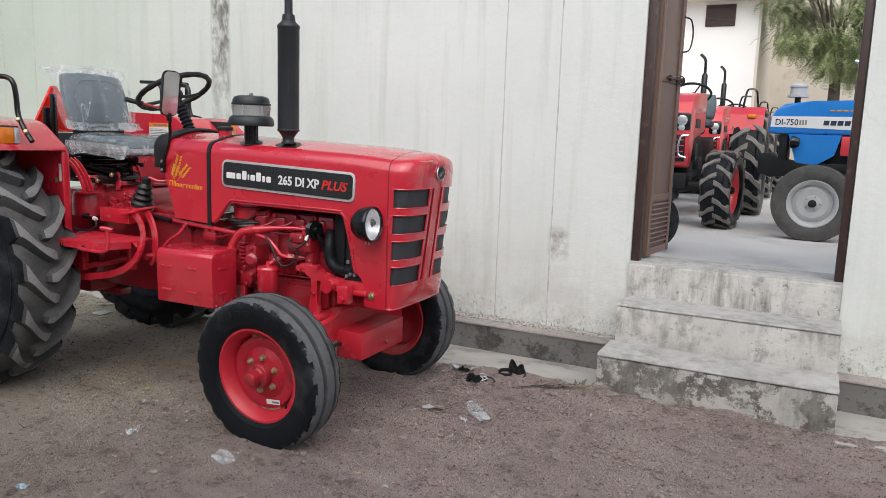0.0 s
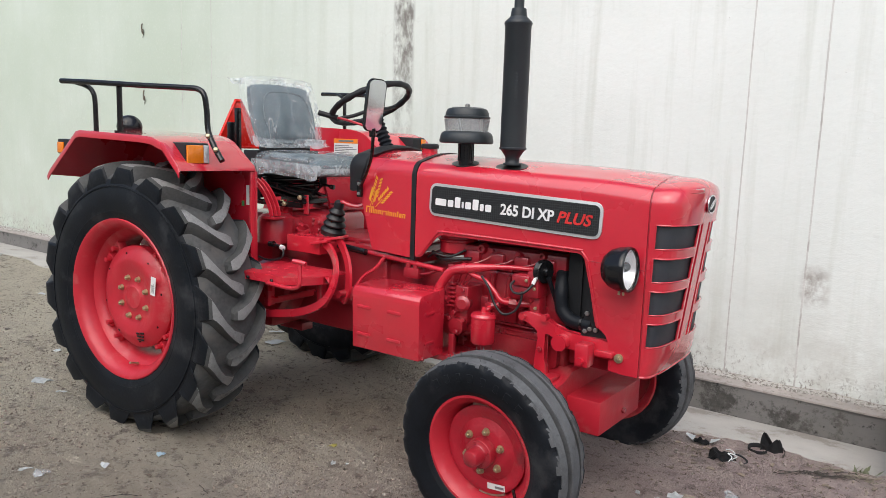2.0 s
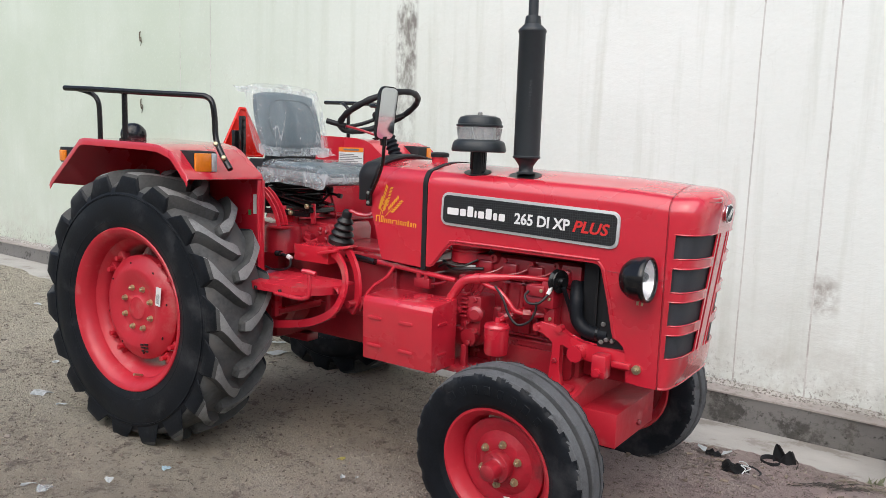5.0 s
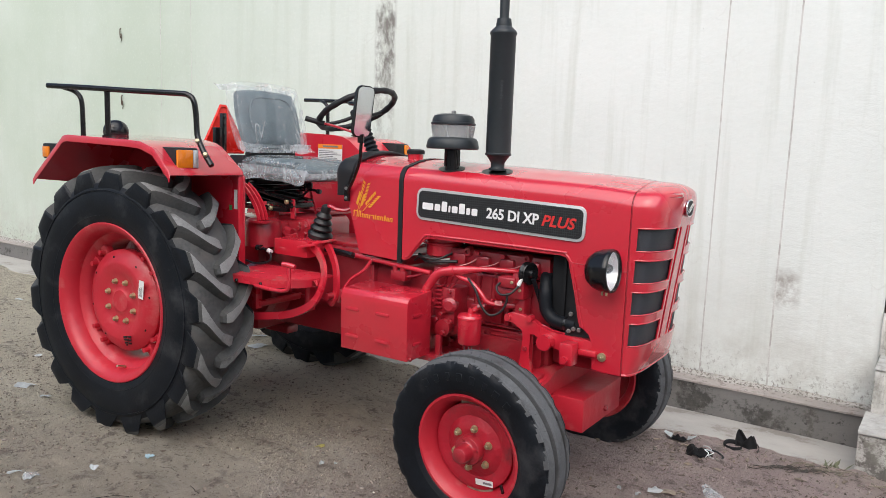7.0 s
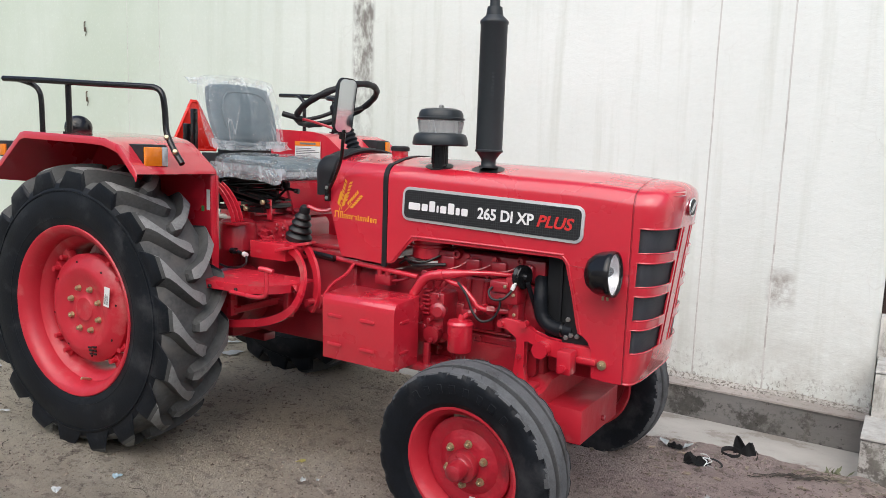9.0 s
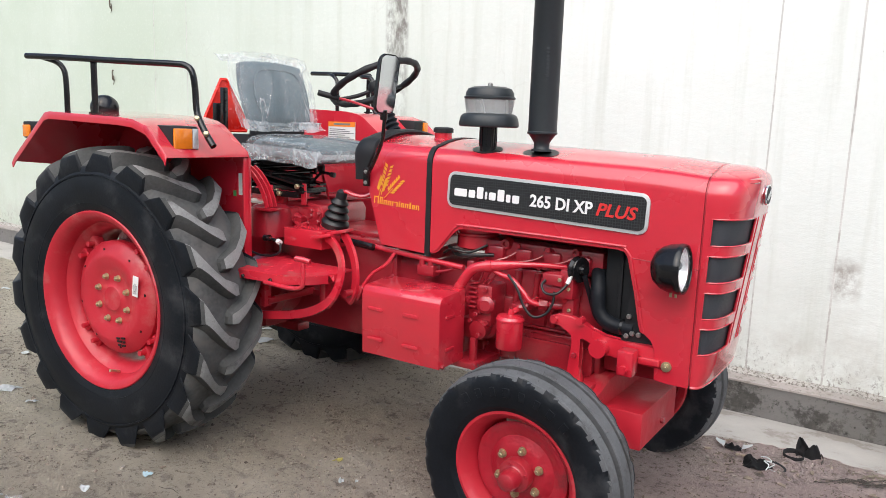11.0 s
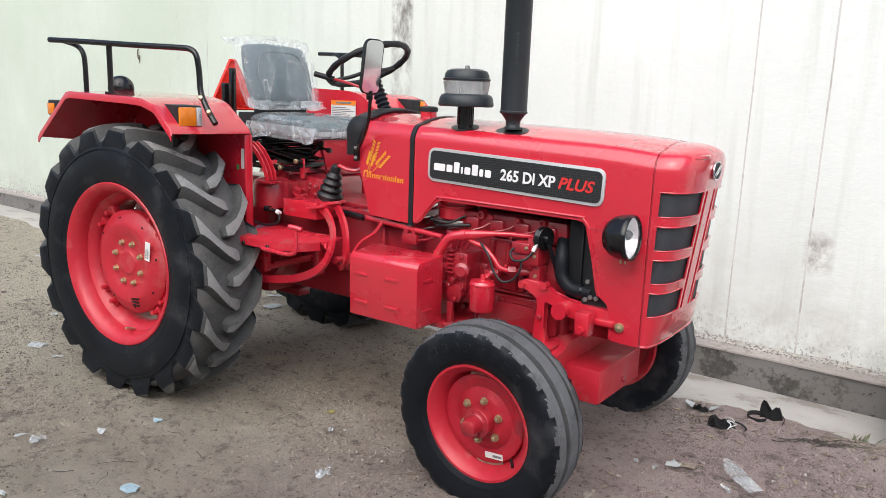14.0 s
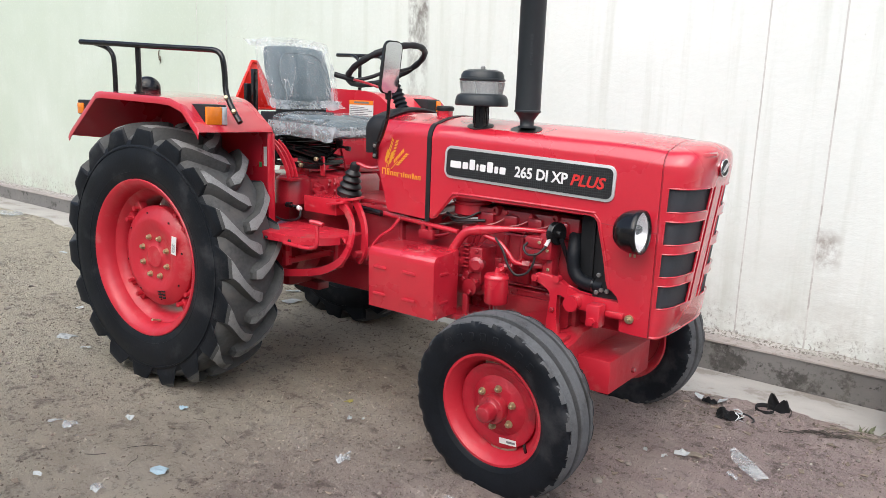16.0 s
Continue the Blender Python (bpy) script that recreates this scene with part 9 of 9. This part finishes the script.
def standing_cloth(x, y, turn):
    """A folded piece of black cloth that stands up in two points, with a curled strap."""
    cl = thing("cloth_piece", pose(x, y, ground_height(x, y) - 0.004, 0, 0, turn), "folded black cloth piece standing in two points, with a curled strap", "litter", "litter on the earth")
    for x0, x1, peak, h, lean, bow in ((-0.036, 0.034, -0.026, 0.074, 0.034, 0.012), (-0.012, 0.060, 0.032, 0.056, 0.030, -0.010)):
        bm = bmesh.new()
        rows = []
        for v in (0, 0.2, 0.4, 0.6, 0.8, 0.93, 1.0):
            w = 1 - v ** 1.8 * 0.80
            rows.append([(peak * v + (x0 + (x1 - x0) * u) * (1 - v) + (u - 0.5) * (x1 - x0) * (w - (1 - v)), lean * v + bow * math.sin(math.pi * u) * (1 - 0.5 * v) + 0.004 * math.sin(9 * u + 5 * v), h * v + 0.002) for u in np.linspace(0, 1, 9)])
        rings(bm, rows, closed=False, caps=False)
        bmesh.ops.solidify(bm, geom=list(bm.faces), thickness=0.003)
        part("flap", bm, FABRIC, cl, smooth=60)
    bm = bmesh.new()
    ring = [(-0.045 + 0.042 * math.cos(a), -0.022 + 0.040 * math.sin(a), 0.013 + 0.004 * math.sin(a)) for a in np.linspace(0.5, 5.9, 12)]
    tube(bm, ring, 0.0022, 8, 3, 0.011)
    part("strap", bm, FABRIC, cl)
    bm = bmesh.new()
    bar(bm, [(0.058, 0.004, 0.030), (0.068, -0.012, 0.018), (0.062, -0.040, 0.006)], 0.012, 0.0025, (1, 0.3, 0.2))
    part("frayed_end", bm, TWIG, cl, "frayed tan end")


standing_cloth(-1.300, 3.765, 8)


def sow_stones():
    """Pebbles and clods, the larger as things by themselves."""
    rnd = random.Random(21)
    bm = bmesh.new()
    bmesh.ops.create_icosphere(bm, subdivisions=2, radius=1.0)
    for v in bm.verts:
        v.co *= 1 + 0.35 * noise.noise(v.co * 1.3)
    meshes = []
    for k in range(3):
        b2 = bm.copy()
        for v in b2.verts:
            v.co *= 1 + 0.25 * noise.noise(v.co * 1.7 + Vector((k * 5, 0, 0)))
            v.co.z *= 0.6
        me = bpy.data.meshes.new("pebble")
        b2.to_mesh(me)
        b2.free()
        me.materials.append(STONE)
        me.shade_smooth()
        meshes.append(me)
    for k in range(260):
        x, y = rnd.uniform(-6.2, 1.0), rnd.uniform(0.9, 3.95)
        if -4.6 < x < -3.2 and 1.95 < y < 2.5:
            continue
        s = rnd.choice((0.006, 0.007, 0.008, 0.009, 0.010, 0.012, 0.014, 0.018))
        ob = new("pebble", rnd.choice(meshes))
        ob.matrix_world = Matrix.Translation((x, y, ground_height(x, y) + s * 0.15)) @ Matrix.Rotation(rnd.uniform(0, 6), 4, "Z") @ Matrix.Diagonal((s * rnd.uniform(0.8, 1.4), s, s * rnd.uniform(0.6, 1.0), 1))
        tagged(ob, "small grey-brown pebble half sunk in the earth", "stone", "pebbles on the earth")
    verts, faces = [], []
    for k in range(34000):
        x, y = rnd.uniform(-6.8, 1.1), rnd.uniform(0.8, 3.9)
        if noise.noise(Vector((x * 1.1, y * 1.1, 4))) + rnd.uniform(-0.5, 0.5) < -0.05:
            continue
        s = rnd.choice((0.0015, 0.002, 0.002, 0.0025, 0.003, 0.003, 0.004, 0.004, 0.005, 0.006, 0.008))
        z = ground_height(x, y)
        a, t = rnd.uniform(0, 6.28), rnd.uniform(0.5, 1.6)
        i = len(verts)
        for q in range(4):
            b = a + q * 1.57
            verts.append((x + s * math.cos(b) * (t if q % 2 else 1), y + s * math.sin(b) * (t if q % 2 else 1), z - 0.001))
        verts.append((x + rnd.uniform(-s, s) * 0.4, y + rnd.uniform(-s, s) * 0.4, z + s * rnd.uniform(0.6, 1.3)))
        faces += [(i, i + 1, i + 4), (i + 1, i + 2, i + 4), (i + 2, i + 3, i + 4), (i + 3, i, i + 4)]
    me = bpy.data.meshes.new("gravel")
    me.from_pydata(verts, [], faces)
    me.materials.append(GRAVEL)
    tagged(new("gravel", me), "fine grit and clods scattered on the earth", "gravel", kind="stuff")


def crumb_soil():
    """Crumbs of earth, each of its own tone."""
    m, n, l, b = nodes_of("soil_crumbs", 0.96)
    tone = n.new("ShaderNodeNewGeometry").outputs["Random Per Island"]
    co = n.new("ShaderNodeTexCoord").outputs["Object"]
    # the dark end of the tones includes painted shade of the clods
    c = blend(n, l, span(n, l, tone, 0.0, 0.8), (0.085, 0.066, 0.052), (0.25, 0.205, 0.168))
    c = blend(n, l, span(n, l, tone, 0.988, 0.992), c, (0.46, 0.42, 0.37))
    l.new(blend(n, l, span(n, l, noise_node(n, l, co, 90, 4), 0.4, 0.7, 0.0, 0.4), c, (0.13, 0.10, 0.08)), b.inputs["Base Color"])
    return m


GRAVEL = crumb_soil()
sow_stones()


def drop_twigs():
    rnd = random.Random(5)
    for k in range(60):
        if k < 36:
            x = rnd.gauss(-1.05, 0.062)
            y = 3.66 + 0.38 * (x + 1.05) + rnd.gauss(0, 0.014)
        else:
            x, y = rnd.uniform(-5.5, 0.6), rnd.uniform(1.2, 3.75)
        a, ln = rnd.gauss(0.36, 0.18) if k < 36 else rnd.uniform(0, 6.28), rnd.uniform(0.05, 0.13)
        bm = bmesh.new()
        pts = []
        for q in range(4):
            u = (q / 3 - 0.5) * ln
            px, py = x + u * math.cos(a) + rnd.uniform(-0.006, 0.006), y + u * math.sin(a) + rnd.uniform(-0.006, 0.006)
            pts.append((px - x, py - y, ground_height(px, py) - ground_height(x, y) + 0.004 + rnd.uniform(0, 0.008)))
        tube(bm, pts, rnd.uniform(0.0008, 0.0018), 5, 3)
        ob = part("twig", bm, TWIG, None)
        ob.matrix_world = pose(x, y, ground_height(x, y))
        tagged(ob, "thin dry brown twig on the earth", "twig", "twigs on the earth")


drop_twigs()
DRY_GRASS = surface("dry_grass_stalk", (0.23, 0.20, 0.155), 0.9, var=0.35, scale=30, bump=0.4)


def drop_stalks():
    """Broken dry stalks swept against the foot of the steps."""
    rnd = random.Random(15)
    for k in range(64):
        x, y = rnd.choice((rnd.gauss(-0.45, 0.22), rnd.gauss(0.12, 0.16), rnd.gauss(-0.95, 0.1))), 3.745 - abs(rnd.gauss(0, 0.05))
        a, ln = rnd.gauss(0.0, 0.5), rnd.uniform(0.03, 0.10)
        bm = bmesh.new()
        z0 = ground_height(x, y)
        pts = []
        for q in range(4):
            u = (q / 3 - 0.5) * ln
            px, py = x + u * math.cos(a) + rnd.uniform(-0.004, 0.004), y + u * math.sin(a) + rnd.uniform(-0.004, 0.004)
            pts.append((px - x, py - y, ground_height(px, py) - z0 + 0.003 + rnd.uniform(0, 0.010)))
        tube(bm, pts, rnd.uniform(0.0010, 0.0022), 5, 3)
        ob = part("stalk", bm, DRY_GRASS, None)
        ob.matrix_world = pose(x, y, z0)
        tagged(ob, "broken dry grass stalk at the foot of the steps", "straw", "stalks by the steps")


drop_stalks()


def grow_weeds():
    rnd = random.Random(12)
    for cx, cy, n in ((-0.93, 3.80, 26), (0.42, 3.80, 22)):
        verts, faces = [], []
        for _ in range(n):
            a, ln, lean = rnd.uniform(0, 6.28), rnd.uniform(0.02, 0.055), rnd.uniform(0.4, 1.0)
            bx, by = rnd.gauss(0, 0.02), rnd.gauss(0, 0.02)
            d = Vector((math.cos(a) * lean, math.sin(a) * lean, 1 - lean * 0.5)).normalized()
            sd = d.cross(Vector((0, 0, 1))).normalized() * rnd.uniform(0.003, 0.008)
            o = Vector((bx, by, 0))
            i = len(verts)
            verts += [o, o + d * ln * 0.5 + sd, o + d * ln, o + d * ln * 0.5 - sd]
            faces.append((i, i + 1, i + 2, i + 3))
        me = bpy.data.meshes.new("weed")
        me.from_pydata(verts, [], faces)
        me.materials.append(WEED)
        ob = new("weed", me)
        ob.matrix_world = pose(cx, cy, ground_height(cx, cy) - 0.003)
        tagged(ob, "small green weed at the foot of the wall", "plant", "weeds by the steps")


WEED = surface("weed_green", (0.13, 0.14, 0.08), 0.7, var=0.3, scale=40, bump=0.1)
grow_weeds()


def scatter_flakes(name, material, label, count, seed, sizes, thin):
    """Chips of dry leaf and plaster, thickest along the wall and the foot of the steps."""
    rnd = random.Random(seed)
    verts, faces = [], []
    for k in range(count):
        if rnd.random() < 0.55:
            x, y = rnd.uniform(-2.6, 0.7), 3.74 - abs(rnd.gauss(0, 0.45))
        else:
            x, y = rnd.uniform(-6.5, 1.0), rnd.uniform(1.0, 3.8)
        z = ground_height(x, y)
        s, t, a = rnd.choice(sizes), rnd.uniform(0.35, 0.85) if thin else rnd.uniform(0.5, 1.0), rnd.gauss(0.25, 0.7)
        ux, uy = math.cos(a), math.sin(a)
        i = len(verts)
        for p, q in ((-1, -0.7), (1, -0.5), (0.85, 0.8), (-0.6, 0.6)):
            p, q = p * rnd.uniform(0.7, 1.1), q * rnd.uniform(0.7, 1.1) * t
            px, py = x + s * (p * ux - q * uy), y + s * (p * uy + q * ux)
            h = max(ground_height(px, py), z) + rnd.uniform(0.002, 0.003 + s * 0.35)
            verts += [(px, py, h), (px, py, h - 0.0015)]
        faces += [(i, i + 2, i + 4, i + 6), (i + 7, i + 5, i + 3, i + 1)] + [(i + 2 * j, i + 2 * j + 1, i + (2 * j + 3) % 8, i + (2 * j + 2) % 8) for j in range(4)]
    me = bpy.data.meshes.new(name)
    me.from_pydata(verts, [], faces)
    me.materials.append(material)
    tagged(new(name, me), label, "debris", kind="stuff")


scatter_flakes("leaf_debris", surface("dry_leaf", (0.19, 0.15, 0.115), 0.9, var=0.6, scale=7, fine=40, bump=0.3), "dry brown leaf bits scattered on the earth", 1500, 41, (0.002, 0.003, 0.004, 0.005, 0.007, 0.009, 0.018), True)
scatter_flakes("plaster_chips", surface("plaster_chip", (0.30, 0.27, 0.235), 0.9, var=0.5, scale=7, fine=40, bump=0.3), "pale plaster chips scattered on the earth", 80, 42, (0.004, 0.006, 0.008, 0.011), False)


def build_bike_mirror():
    """Only the head of the mirror shows; its stalk runs down out of sight."""
    mi = thing("motorbike_mirror", pose(-1.383, 0.302, 0), "black motorbike rear-view mirror with a dark teal reflection painted on its glass", "mirror")
    m = basis((-0.015, -0.01, 0.966), (0.62, 0.75, -0.10), Vector((0.80, -0.35, 0.45)).cross(Vector((0.62, 0.75, -0.10))))
    solid("mirror_case", lambda bm: prism(bm, round_rect(0.15, 0.105, 0.04, 7), 0.026, m @ pose(0, 0, -0.03), 0.009), BLACK, mi, "glossy black mirror case")
    solid("mirror_rim", lambda bm: tube(bm, [m @ Vector((x, y, -0.003)) for x, y in round_rect(0.136, 0.091, 0.035, 7)] + [m @ Vector((0.068, 0.0105, -0.003))], 0.005, 8, 0), BLACK, mi)
    solid("mirror_glass", lambda bm: prism(bm, round_rect(0.134, 0.089, 0.034, 7), 0.002, m @ pose(0, 0, -0.004)), DARK_MIRROR, mi, "mirror glass painted with its dark teal reflection")
    solid("mirror_stalk", lambda bm: tube(bm, [m @ Vector((-0.02, -0.03, -0.025)), (-0.03, 0.02, 0.82), (-0.04, 0.05, 0.5), (-0.04, 0.05, 0.0)], 0.007, 8), BLACK, mi)


build_bike_mirror()
